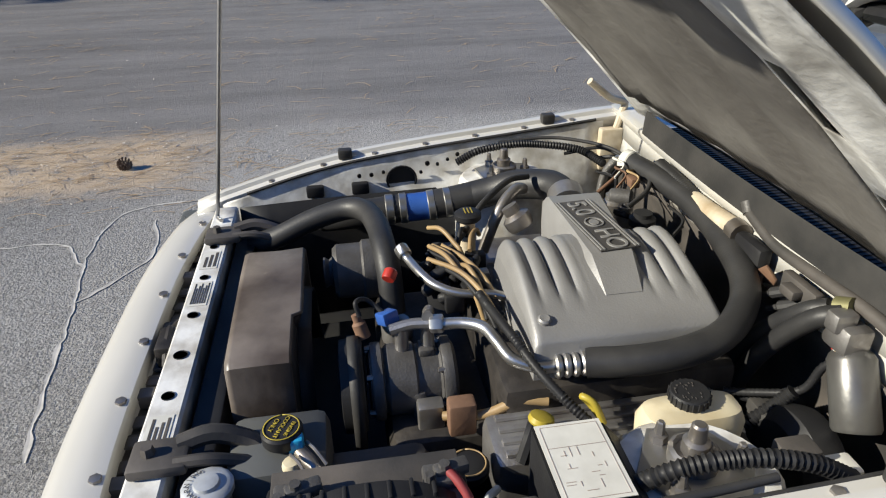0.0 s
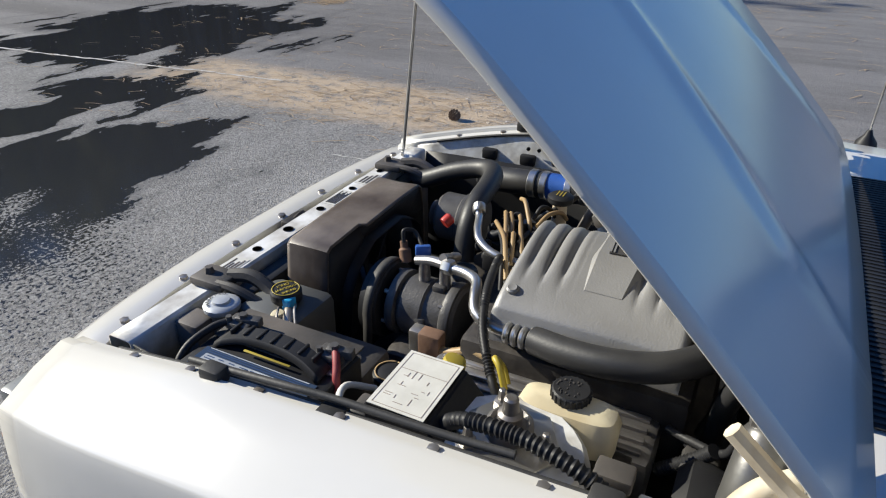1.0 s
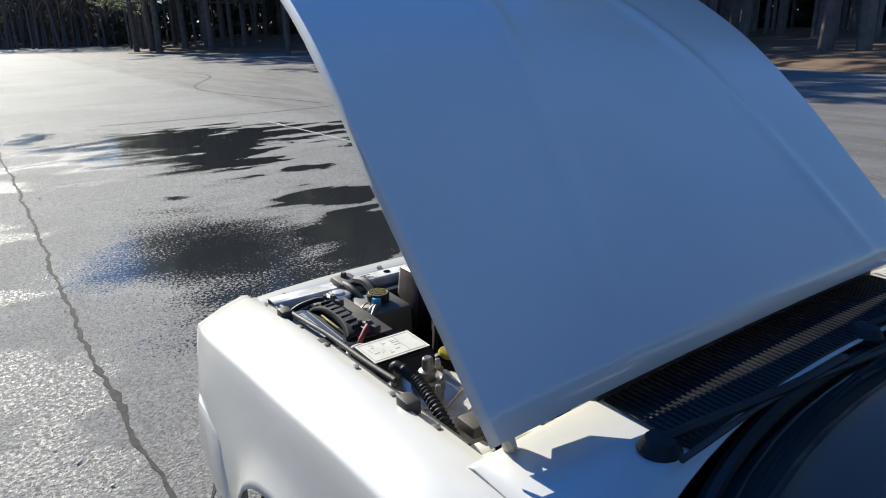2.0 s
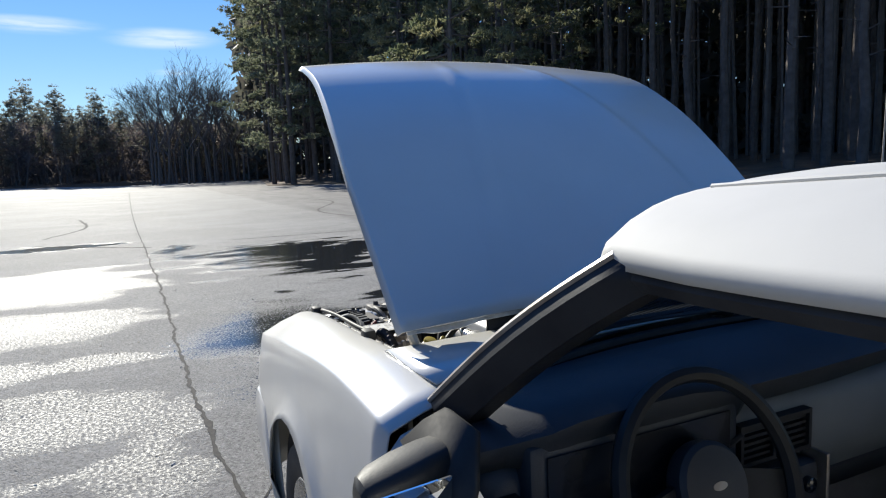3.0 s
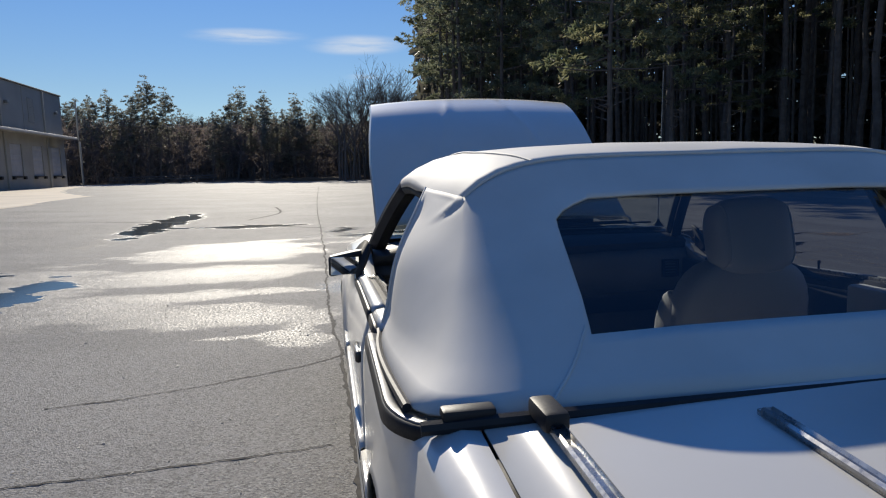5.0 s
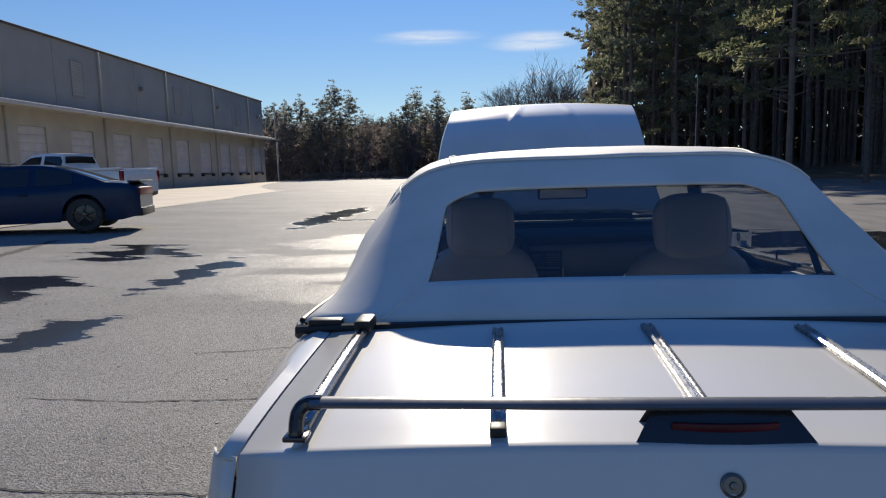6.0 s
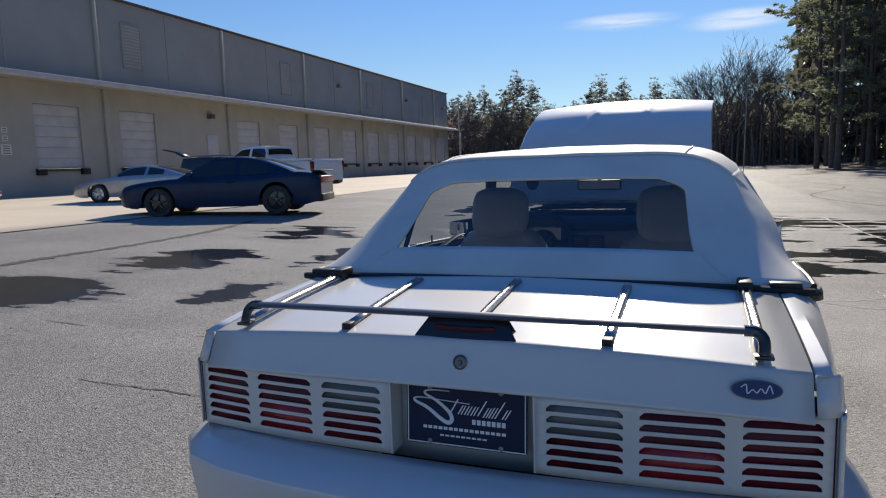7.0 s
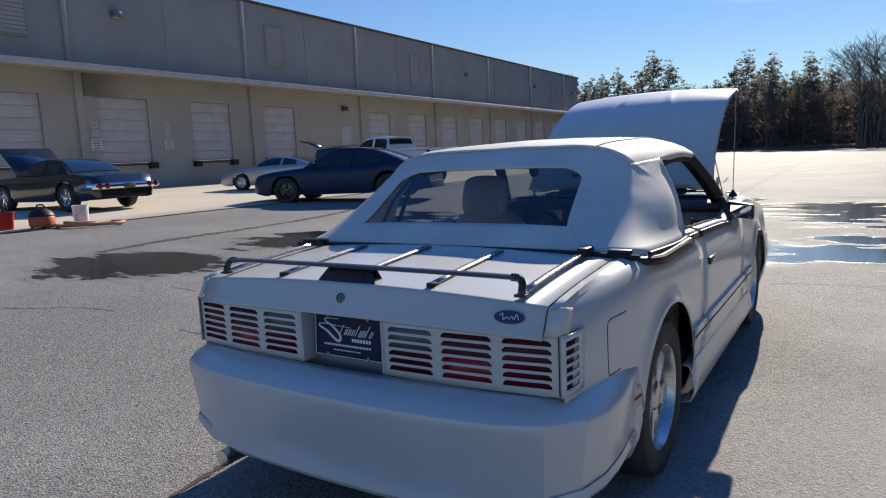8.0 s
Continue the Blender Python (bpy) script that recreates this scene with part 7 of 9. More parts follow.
# black sheet just inside the lower part of each apron
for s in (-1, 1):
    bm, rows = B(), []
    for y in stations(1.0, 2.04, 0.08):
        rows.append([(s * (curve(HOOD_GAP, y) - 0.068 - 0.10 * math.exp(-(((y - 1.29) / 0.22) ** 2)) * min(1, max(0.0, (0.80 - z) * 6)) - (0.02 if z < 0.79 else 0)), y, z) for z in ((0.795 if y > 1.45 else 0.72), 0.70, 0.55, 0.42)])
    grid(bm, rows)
    part("lower_apron_sheet", bm, M_BLACK, car, "black sheet over the lower inner apron", solid=0.003)
# opening and small holes in the passenger apron
for y, z, r in ((1.578, 0.822, 0.046), (1.70, 0.845, 0.006), (1.665, 0.845, 0.006), (1.63, 0.85, 0.005), (1.50, 0.865, 0.007), (1.47, 0.86, 0.005), (1.44, 0.872, 0.005), (1.52, 0.84, 0.005), (1.41, 0.885, 0.006)):
    xg = curve(HOOD_GAP, y) - 0.028
    bm = B()
    lathe(bm, [(r, -0.004), (r, 0.0015), (r * 0.9, 0.0015), (r * 0.85, -0.003), (0, -0.003)], pose(xg - 0.024, y, z, 0, -90 - 8, 0), 20)
    part("apron_hole", bm, M_BLACK, ap)
for y in (1.70, 1.83):
    block("apron_bracket", 0.63, 0.655, y - 0.025, y + 0.025, 0.79, 0.825, M_BLACK, ap)

# bulkhead below the cowl and the dark floor of the bay
bm, rows = B(), []
for x in stations(-0.68, 0.68, 0.085):
    yy = 0.925 - 0.03 * (abs(x) / 0.7) ** 2
    rows.append([(x, yy, 0.945), (x, yy + 0.004, 0.90), (x, yy + 0.01, 0.86)])
grid(bm, rows)
bh = part("cowl_face", bm, M_PAINT_BAY, car, "white painted bulkhead top", solid=0.003)
bm, rows = B(), []
for x in stations(-0.68, 0.68, 0.085):
    rows.append([(x, 0.93, 0.862), (x, 0.90, 0.80), (x, 0.88, 0.5), (x, 0.95, 0.3)])
grid(bm, rows)
part("bulkhead", bm, M_DUSTY, car, "dark bulkhead insulation", solid=0.006)
hose("cowl_seal", [(x, 0.915 - 0.03 * (abs(x) / 0.7) ** 2, 0.957) for x in stations(-0.66, 0.66, 0.16)], 0.011, M_RUBBER, bh, "black cowl weather seal")
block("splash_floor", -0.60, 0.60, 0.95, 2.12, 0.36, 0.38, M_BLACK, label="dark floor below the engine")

# radiator support, radiator, brackets
bm = B()
SX = 0.60
rows = []
for x in stations(-SX, SX, 0.12):
    rows.append([(x, 2.046, 0.70), (x, 2.046, 0.793), (x, 2.05, 0.798), (x, 2.10, 0.798), (x, 2.104, 0.794), (x, 2.104, 0.74)])
grid(bm, rows)
sup = part("radiator_support", bm, M_PAINT_BAY, car, "white radiator support with holes and labels", solid=0.003)
for x, rr in ((0.055, 0.011), (-0.082, 0.013), (-0.20, 0.011), (0.21, 0.010), (0.36, 0.009), (-0.33, 0.008)):
    bm = B()
    lathe(bm, [(rr * 1.05, 0), (rr * 1.05, 0.0016), (rr, 0.0016), (rr * 0.95, -0.0), (0, -0.0)], pose(x, 2.077, 0.8), 18)
    part("drain_hole", bm, M_BLACK, sup)
for x0, x1, n in ((0.25, 0.335, 3), (0.09, 0.19, 7), (-0.355, -0.25, 4)):
    bm = B()
    box(bm, x0, x1, 2.056, 2.096, 0.7996, 0.8006)
    lb = part("label", bm, M_LABEL, sup, "worn white printed label")
    for k in range(n):
        yy = 2.06 + 0.033 * k / n
        block("print_bar", x0 + 0.008, x1 - 0.008 - 0.01 * (k % 3), yy, yy + 0.018 / n, 0.8008, 0.8014, M_DUSTY, lb, bevel=0.0)
block("radiator", -0.46, 0.46, 1.985, 2.035, 0.40, 0.775, M_BLACK, label="black radiator")
block("radiator_tank", -0.50, -0.44, 1.98, 2.04, 0.42, 0.79, M_DUSTY)
block("radiator_tank", 0.44, 0.50, 1.98, 2.04, 0.42, 0.79, M_DUSTY)
for x in (-0.36, 0.40):
    bm = B()
    box(bm, x - 0.035, x + 0.035, 2.01, 2.10, 0.80, 0.822, 0.008)
    tube(bm, [(x + 0.02, 2.03, 0.815), (x + 0.03, 1.98, 0.82), (x + 0.03, 1.93, 0.80), (x + 0.02, 1.90, 0.78)], 0.016, 8, 4)
    tube(bm, [(x - 0.02, 2.03, 0.815), (x - 0.02, 1.98, 0.815), (x - 0.01, 1.92, 0.79)], 0.010, 8, 4)
    rod(bm, (x, 2.07, 0.82), (x, 2.07, 0.836), 0.012, 0.009, 6)
    part("radiator_bracket", bm, M_DUSTY, car, "dusty black radiator bracket")
for x in stations(-0.54, 0.54, 0.18):
    turned("header_bolt", [(0.010, 0), (0.010, 0.006), (0.005, 0.007)], pose(x, 2.165 - 0.10 * (abs(x) / 0.8) ** 3, 0.782), M_STEEL, sup, seg=6)
bm = B()
for k in range(22):
    x = -0.57 + 1.14 * k / 21
    box(bm, x - 0.015, x + 0.015, 2.106, 2.15, 0.735 + 0.012 * (k % 3 == 0), 0.745 + 0.02 * (k % 4 == 0), 0.004)
box(bm, -0.60, 0.60, 2.106, 2.155, 0.70, 0.73, 0.004)
part("grille_backing", bm, M_DUSTY, car, "dark ledge and clips behind the nose panel")
bm = B()
tube(bm, [(0.10, 2.12, 0.76), (0.04, 2.125, 0.775), (0.03, 2.12, 0.79), (-0.02, 2.12, 0.78), (-0.06, 2.118, 0.76)], 0.007, 6, 5)
box(bm, -0.04, 0.04, 2.108, 2.14, 0.74, 0.79, 0.006)
part("hood_latch", bm, M_GREASE, car, "greasy hood latch")

# fan shroud: flat dusty cover with a torn rear edge
bm = B()
prof = [(0.215, 0.60), (0.205, 0.80), (0.192, 0.858), (0.178, 0.866), (0.08, 0.868), (-0.072, 0.862), (-0.082, 0.862), (-0.198, 0.858), (-0.210, 0.850), (-0.222, 0.76), (-0.228, 0.60)]
rows = []
for y in (1.842, 1.847, 1.90, 1.962, 1.972):
    inset = 0.004 if y in (1.842, 1.972) else 0
    rows.append([(x * (1 - inset), y + (0.018 * (1.9 - y) / 0.058 if x < -0.075 and y < 1.9 else 0), z - inset + 0.004 * noise.noise((x * 9, y * 14, 2.0))) for x, z in prof])
grid(bm, rows)
shr = part("fan_shroud", bm, M_SHROUD, car, "dusty brown plastic fan shroud", solid=0.005)
bm = B()
rows = []
cx, cz = 0.01, 0.64
for k in range(len(prof)):
    x, z = prof[k]
    a = math.atan2(z - cz, x - cx)
    rows.append([(x, 1.846 + (0.018 if x < -0.075 else 0), z - 0.004), (cx + 0.205 * math.cos(a), 1.858, cz + 0.195 * math.sin(a)), (cx + 0.20 * math.cos(a), 1.83, cz + 0.19 * math.sin(a))])
grid(bm, rows)
part("shroud_ring", bm, M_BLACK, shr, solid=0.004)
cf = turned("cooling_fan", [(0.05, -0.02), (0.05, 0.05), (0.03, 0.06)], pose(0.01, 1.91, 0.64, 90), M_BLACK, label="black engine fan inside the shroud", seg=16)
for k in range(7):
    m = pose(0.01, 1.90, 0.64, 90, 0, 0) @ pose(0, 0, 0, 0, 0, 360 * k / 7) @ pose(0, 0, 0, 28, 0, 0)
    bm = B()
    prism(bm, [(0.03, -0.03), (0.17, -0.045), (0.185, 0.02), (0.17, 0.04), (0.03, 0.03)], 0.004, m)
    part("fan_blade", bm, M_BLACK, cf)

# caps and tanks at the driver's front corner
turned("radiator_cap", [(0.036, 0), (0.038, 0.003), (0.038, 0.012), (0.033, 0.016), (0.02, 0.017), (0.018, 0.022), (0.010, 0.024), (0, 0.024)], pose(-0.427, 1.976, 0.796), surface("dull_zinc_cap", (0.46, 0.48, 0.50), (0.36, 0.375, 0.39), 0.45, metal=0.25, scale=40), label="dull silver radiator cap", seg=16)
cap = bpy.data.objects["radiator_cap"]
for k, ch in enumerate("WARNING"):
    a = radians(150 - 20 * k)
    lettering("cap_letter", ch, 0.011, pose(-0.427 + 0.0275 * math.cos(a), 1.976 + 0.0275 * math.sin(a), 0.8145, 0, 0, math.degrees(a) - 90), M_INK, cap, 0.0004)
turned("filler_neck", [(0.03, 0), (0.03, 0.05)], pose(-0.427, 1.976, 0.75), M_ALU, car)
block("coolant_tank", -0.415, -0.27, 1.80, 1.96, 0.55, 0.80, surface("grimy_tank", (0.085, 0.088, 0.085), (0.055, 0.055, 0.052), 0.5), bevel=0.02, label="grey coolant reservoir")
cc = turned("coolant_cap", [(0.031, 0), (0.033, 0.003), (0.033, 0.020), (0.030, 0.024), (0, 0.025)], pose(-0.348, 1.871, 0.806), M_BLACK, label="black coolant cap with yellow lettering", seg=28)
for ln, sz, yy in (("ENGINE", 0.009, 0.014), ("COOLANT", 0.010, 0.0), ("ONLY", 0.011, -0.014)):
    lettering("cap_word", ln, sz, pose(-0.348, 1.871, 0.8315, 0, 0, 155) @ pose(0, yy, 0), M_YELLOW, cc, 0.0005)
bm = B()
rows = []
for k in range(28):
    a = 2 * math.pi * k / 28
    rows.append([(-0.348 + r * math.cos(a), 1.871 + r * math.sin(a), 0.8313) for r in (0.027, 0.029)])
grid(bm, rows + [rows[0]])
part("cap_ring", bm, M_YELLOW, cc, solid=0.0006)
block("sensor_plug", -0.378, -0.356, 1.838, 1.862, 0.795, 0.826, M_CYAN, bevel=0.004, label="light blue sensor plug")
sb = turned("sensor_body", [(0.011, 0), (0.012, 0.03), (0.009, 0.042), (0.009, 0.055)], along((-0.372, 1.846, 0.80), (-0.42, 1.815, 0.795)), M_STEEL, label="silver sensor body", seg=14)
for dx in (-0.012, 0.012):
    bm = B()
    tube(bm, [(-0.378 + dx, 1.846 - dx, 0.812), (-0.40 + dx, 1.832 - dx, 0.814), (-0.425 + dx * 1.4, 1.816 - dx, 0.80)], 0.0028, 6, 4)
    part("spring_clip", bm, M_STEEL, sb, "bright spring clip")
turned("cap_stub", [(0.016, 0), (0.017, 0.02), (0.012, 0.028), (0, 0.03)], pose(-0.395, 1.858, 0.775), M_MILKY, label="milky plastic stub", seg=14)

# battery
bt = block("battery", -0.675, -0.47, 1.605, 1.885, 0.62, 0.835, M_BLACK, bevel=0.008, label="black car battery with printed strip")
bm = B()
box(bm, -0.655, -0.575, 1.625, 1.865, 0.8358, 0.8370)
part("battery_label", bm, surface("dark_battery_label", (0.03, 0.05, 0.09), (0.02, 0.03, 0.05), 0.35), bt)
M_WASHED = surface("washed_out_print", (0.40, 0.42, 0.45), (0.28, 0.30, 0.33), 0.5, scale=26)
M_NAVY = surface("navy_print", (0.03, 0.06, 0.14), None, 0.45)
block("label_field", -0.630, -0.592, 1.672, 1.852, 0.8372, 0.8378, M_WASHED, bt, bevel=0.0, label="washed-out pale label")
rb_ = random.Random(12)
for k in range(7):  # the words can't be read: short rows of bars
    y0 = 1.678 + 0.025 * k
    bars = B()
    for x in (-0.625, -0.618, -0.611, -0.604, -0.598):
        box(bars, x, x + 0.0022, y0 + rb_.uniform(0, 0.006), y0 + rb_.uniform(0.012, 0.021), 0.8380, 0.8383)
    part("print_column", bars, M_NAVY, bt)
for x in (-0.588, -0.583, -0.578):
    block("print_line", x, x + 0.0018, 1.64, 1.855, 0.8372, 0.8377, M_NAVY if x < -0.58 else M_WASHED, bt, bevel=0.0)
for x, y0, y1 in ((-0.618, 1.630, 1.664), (-0.632, 1.634, 1.668)):
    bars, n = B(), 5
    for k in range(n):
        a = y0 + (y1 - y0) * k / n
        box(bars, x, x + 0.010, a, a + 0.0052, 0.8372, 0.8379)
    part("word_bar", bars, M_LABEL, bt)
block("battery_top", -0.545, -0.45, 1.612, 1.878, 0.8355, 0.8405, M_DUSTY, bt, bevel=0.002, label="dusty grey battery lid")
bm, rows = B(), []
for k in range(17):  # carry strap: a flat arched band
    u = k / 16
    y, x = 1.628 + 0.23 * u, -0.540 - 0.020 * abs(2 * u - 1) ** 2 + 0.012
    z = 0.842 + 0.020 * (1 - abs(2 * u - 1) ** 3)
    rows.append([(x + 0.016, y, z - 0.004), (x + 0.014, y, z), (x - 0.016, y, z - 0.002), (x - 0.024, y, z - 0.010)])
grid(bm, rows)
strap = part("battery_handle", bm, M_BLACK, bt, "black carry strap", solid=0.004)
for k in range(7):
    y = 1.655 + 0.03 * k
    block("strap_rib", -0.5445, -0.514, y - 0.003, y + 0.003, 0.838, 0.862 + 0.004 * math.sin(math.pi * k / 6), M_BLACK, strap, bevel=0.002)
block("warning_strip", -0.566, -0.561, 1.69, 1.79, 0.8445, 0.8465, M_YELLOW, strap, bevel=0.0006)
for y, mt in ((1.845, "grey battery clamp"), (1.642, "grey battery clamp with red lead")):
    bm = B()
    box(bm, -0.525, -0.488, y - 0.026, y + 0.026, 0.840, 0.858, 0.005)
    box(bm, -0.515, -0.495, y - 0.04, y + 0.01, 0.846, 0.866, 0.004, pose(-0.505, y, 0, 0, 0, 12) @ Matrix.Translation((0.505, -y, 0)))
    rod(bm, (-0.505, y - 0.005, 0.855), (-0.505, y - 0.005, 0.872), 0.009, 0.008, 8)
    rod(bm, (-0.518, y + 0.018, 0.855), (-0.518, y + 0.018, 0.868), 0.006, 0.006, 6)
    part("battery_clamp", bm, M_CAST, bt, mt)
block("washer_tank", -0.46, -0.31, 1.64, 1.90, 0.55, 0.735, M_DUSTY, bevel=0.02, label="dusty dark washer tank")
hose("battery_cable", [(-0.505, 1.635, 0.862), (-0.53, 1.617, 0.85), (-0.55, 1.605, 0.82), (-0.55, 1.595, 0.72)], 0.007, surface("red_cable", (0.25, 0.04, 0.04), None, 0.6), label="red battery cable")
hose("battery_cable", [(-0.515, 1.865, 0.855), (-0.545, 1.885, 0.85), (-0.60, 1.90, 0.83), (-0.66, 1.89, 0.78)], 0.0075, M_BLACK, label="black battery cable")
turned("power_steering_cap", [(0.030, 0), (0.034, 0.006), (0.034, 0.018), (0.028, 0.022), (0.006, 0.022)], pose(-0.410, 1.585, 0.742), M_BLACK, label="black cap with cream ring", seg=20)
bm = B()
rows = []
for k in range(25):
    a = 2 * math.pi * k / 24
    rows.append([(-0.410 + r * math.cos(a), 1.585 + r * math.sin(a), 0.7655) for r in (0.027, 0.030)])
grid(bm, rows)
part("cap_ring", bm, M_TAN, car, solid=0.001)
hose("bent_clip", [(-0.50, 1.56, 0.80), (-0.55, 1.585, 0.835), (-0.60, 1.565, 0.84), (-0.61, 1.53, 0.82)], 0.006, M_LABEL, label="white bent plastic clip")
block("relay", -0.60, -0.55, 1.515, 1.55, 0.80, 0.838, M_DUSTY, bevel=0.006, label="dusty black relay")
block("fender_tab", -0.70, -0.655, 1.50, 1.54, 0.905, 0.912, M_BLACK, bevel=0.002, label="black mounting tab")
hose("fender_cable", [(-0.668, 1.80, 0.895), (-0.672, 1.62, 0.918), (-0.665, 1.52, 0.922), (-0.66, 1.36, 0.925), (-0.655, 1.25, 0.93)], 0.006, M_RUBBER, label="black cable along the fender")

# label box
bm = B()
m = pose(-0.545, 1.45, 0.0)
lo = [(-0.075, -0.115), (0.075, -0.115), (0.075, 0.055), (-0.075, 0.055)]
rows = [[m @ Vector((x, y, 0.66)) for x, y in lo], [m @ Vector((x * 1.0, y, 0.80)) for x, y in lo], [m @ Vector((x, y if y > 0 else -0.05, 0.885 if y > 0 else 0.879)) for x, y in lo]]
vs = grid(bm, rows, loop=True)
bm.faces.new(vs[-1])
bmesh.ops.bevel(bm, geom=[e for e in bm.edges], offset=0.004, segments=2, affect="EDGES")
ebox = part("relay_box", bm, M_BLACK, car, "black relay box with white diagram label")
bm = B()
box(bm, -0.615, -0.474, 1.405, 1.502, 0.8850, 0.8862, 0, pose(0, 0, 0))
part("diagram_label", bm, M_LABEL, ebox, "white diagram label")
bm = B()
for a, c, e, f in ((-0.61, -0.48, 1.411, 1.4118), (-0.61, -0.48, 1.495, 1.4958), (-0.61, -0.6092, 1.411, 1.495), (-0.5208, -0.52, 1.411, 1.495), (-0.48, -0.4792, 1.411, 1.495)):
    box(bm, a, c, e, f, 0.8864, 0.8868)
rl = random.Random(5)
for k in range(16):
    x, y = rl.uniform(-0.60, -0.535), rl.uniform(1.425, 1.48)
    if k % 2:
        box(bm, x, x + rl.uniform(0.006, 0.02), y, y + 0.001, 0.8864, 0.8868)
    else:
        box(bm, x, x + 0.001, y, y + rl.uniform(0.006, 0.016), 0.8864, 0.8868)
part("diagram_lines", bm, surface("faded_ink", (0.40, 0.33, 0.29), None, 0.6), ebox)
turned("dipstick_cap", [(0.020, 0), (0.022, 0.004), (0.020, 0.012), (0.012, 0.014)], pose(-0.39, 1.463, 0.81, 15, 10), M_YELLOW, label="yellow dipstick cap", seg=16)
hose("dipstick_loop", [(-0.40, 1.36, 0.80), (-0.39, 1.375, 0.835), (-0.375, 1.39, 0.84), (-0.37, 1.375, 0.82), (-0.385, 1.36, 0.80)], 0.006, M_YELLOW, label="yellow dipstick loop")

# intake plenum
def plen_z(x):
    return curve([(-0.275, 0.872), (-0.262, 0.885), (-0.235, 0.898), (-0.16, 0.925), (-0.08, 0.944), (-0.02, 0.945), (0.012, 0.93), (0.03, 0.90), (0.04, 0.86), (0.042, 0.80)], x)


bm, rows = B(), []
xs_p = [-0.275, -0.27, -0.262, -0.25, -0.235, -0.21, -0.185, -0.16, -0.13, -0.10, -0.07, -0.04, -0.015, 0.005, 0.02, 0.032, 0.04, 0.042]
for k in range(97):
    y = 1.088 + (1.442 - 1.088) * k / 96
    edge = min(1.0, min(y - 1.088, 1.442 - y) / 0.016)
    rnd = math.sqrt(max(0.0, 1 - (1 - edge) ** 2))
    row = [(-0.277, y, 0.80)]
    for x in xs_p:
        z = plen_z(x)
        g = 0.0
        if not 1.205 < y < 1.312:
            d = 1.442 - y if y > 1.3 else y - 1.088
            ph = (d % 0.0352) / 0.0352
            g = -0.016 * (1 - math.sqrt(max(0, 1 - (2 * ph - 1) ** 2))) * min(1, max(0, (x + 0.205) / 0.06))
        row.append((x, y, 0.80 + (z + g - 0.80) * (0.80 + 0.20 * rnd)))
    rows.append(row)
vs = grid(bm, rows)
bm.faces.new([r for r in vs[0]])
bm.faces.new([r for r in vs[-1]][::-1])
pl = part("intake_plenum", bm, M_PLENUM, car, "grey cast intake plenum with rounded runners", smooth=50)
bm, rows = B(), []
for x in (-0.20, -0.185, -0.17, -0.15, -0.115, -0.10, 0.0, 0.12, 0.165, 0.178, 0.18):
    w = 0.048 + 0.020 * (x + 0.15) / 0.3
    zt = plen_z(x) + 0.001 + 0.012 * min(1, (x + 0.20) / 0.08) if x < -0.12 else (0.951 - 0.02 * max(0, x) if x < 0.17 else 0.943 - (0.02 if x > 0.179 else 0))
    c = 1.250 - 0.022 * (x + 0.15) / 0.3
    rows.append([(x, c - w, 0.83), (x, c - w, zt - 0.012), (x, c - w + 0.01, zt), (x, c + w - 0.01, zt), (x, c + w, zt - 0.012), (x, c + w, 0.83)])
vs = grid(bm, rows)
bm.faces.new(vs[-1])
part("plenum_neck", bm, M_PLENUM, pl, smooth=40)
NP = pose(0.006, 1.236, 0.9515, 0, 1.1, 4.2)
bm = B()
box(bm, -0.116, 0.122, -0.041, 0.041, -0.002, 0.0008, 0, NP)
part("name_plate", bm, surface("dark_plate_field", (0.045, 0.042, 0.04), (0.075, 0.07, 0.066), 0.55), pl, "dark recessed name plate with raised letters")
bm = B()
for yy in (-0.0405, -0.034, 0.031, 0.0375):
    box(bm, -0.114, 0.120, yy, yy + 0.003, 0.0008, 0.003, 0, NP)
part("plate_rib", bm, M_PLENUM, pl)
lettering("plate_word", "5.0", 0.060, NP @ pose(0.078, -0.001, 0.0012, 0, 0, 180), M_PLENUM, pl, 0.0022)
lettering("plate_word", "HO", 0.058, NP @ pose(-0.072, -0.001, 0.0012, 0, 0, 180), M_PLENUM, pl, 0.0022)
bm = B()
rows = []
for k in range(29):
    a = 2 * math.pi * k / 28
    rows.append([NP @ Vector((0.006 + 0.022 * math.cos(a) * f, 0.0 + 0.020 * math.sin(a) * f, h)) for f, h in ((1.0, 0.0008), (1.0, 0.003), (0.84, 0.003), (0.84, 0.0008))])
grid(bm, rows)
prism(bm, [(0.006 + 0.013 * math.cos(a * 0.5236), 0.010 * math.sin(a * 0.5236)) for a in range(12)], 0.0018, NP @ pose(0, 0, 0.0008))
part("plate_oval", bm, M_PLENUM, pl)
turned("plenum_boss", [(0.012, 0), (0.012, 0.010), (0.009, 0.013), (0.003, 0.012)], pose(-0.235, 1.415, 0.892, 0, -14), M_PLENUM, pl, seg=12)
# lower intake and rocker cover
bm = B()
box(bm, -0.30, 0.16, 1.06, 1.50, 0.66, 0.80, 0.02)
part("lower_intake", bm, M_GREASE, car, "greasy lower intake casting")
rc = block("rocker_cover", -0.42, -0.29, 1.10, 1.54, 0.66, 0.755, M_ALU, bevel=0.018, label="ribbed grey rocker cover", m=pose(0, 0, 0))
for k in range(4):
    block("cover_rib", -0.405 + 0.028 * k, -0.393 + 0.028 * k, 1.12, 1.52, 0.755, 0.763, M_ALU, rc, bevel=0.002)
block("rocker_cover", 0.22, 0.36, 1.10, 1.54, 0.66, 0.76, M_ALU, bevel=0.018, label="ribbed grey rocker cover")
block("engine_block", -0.27, 0.27, 1.02, 1.70, 0.40, 0.68, M_GREASE, bevel=0.03, label="greasy engine block")
bm = B()
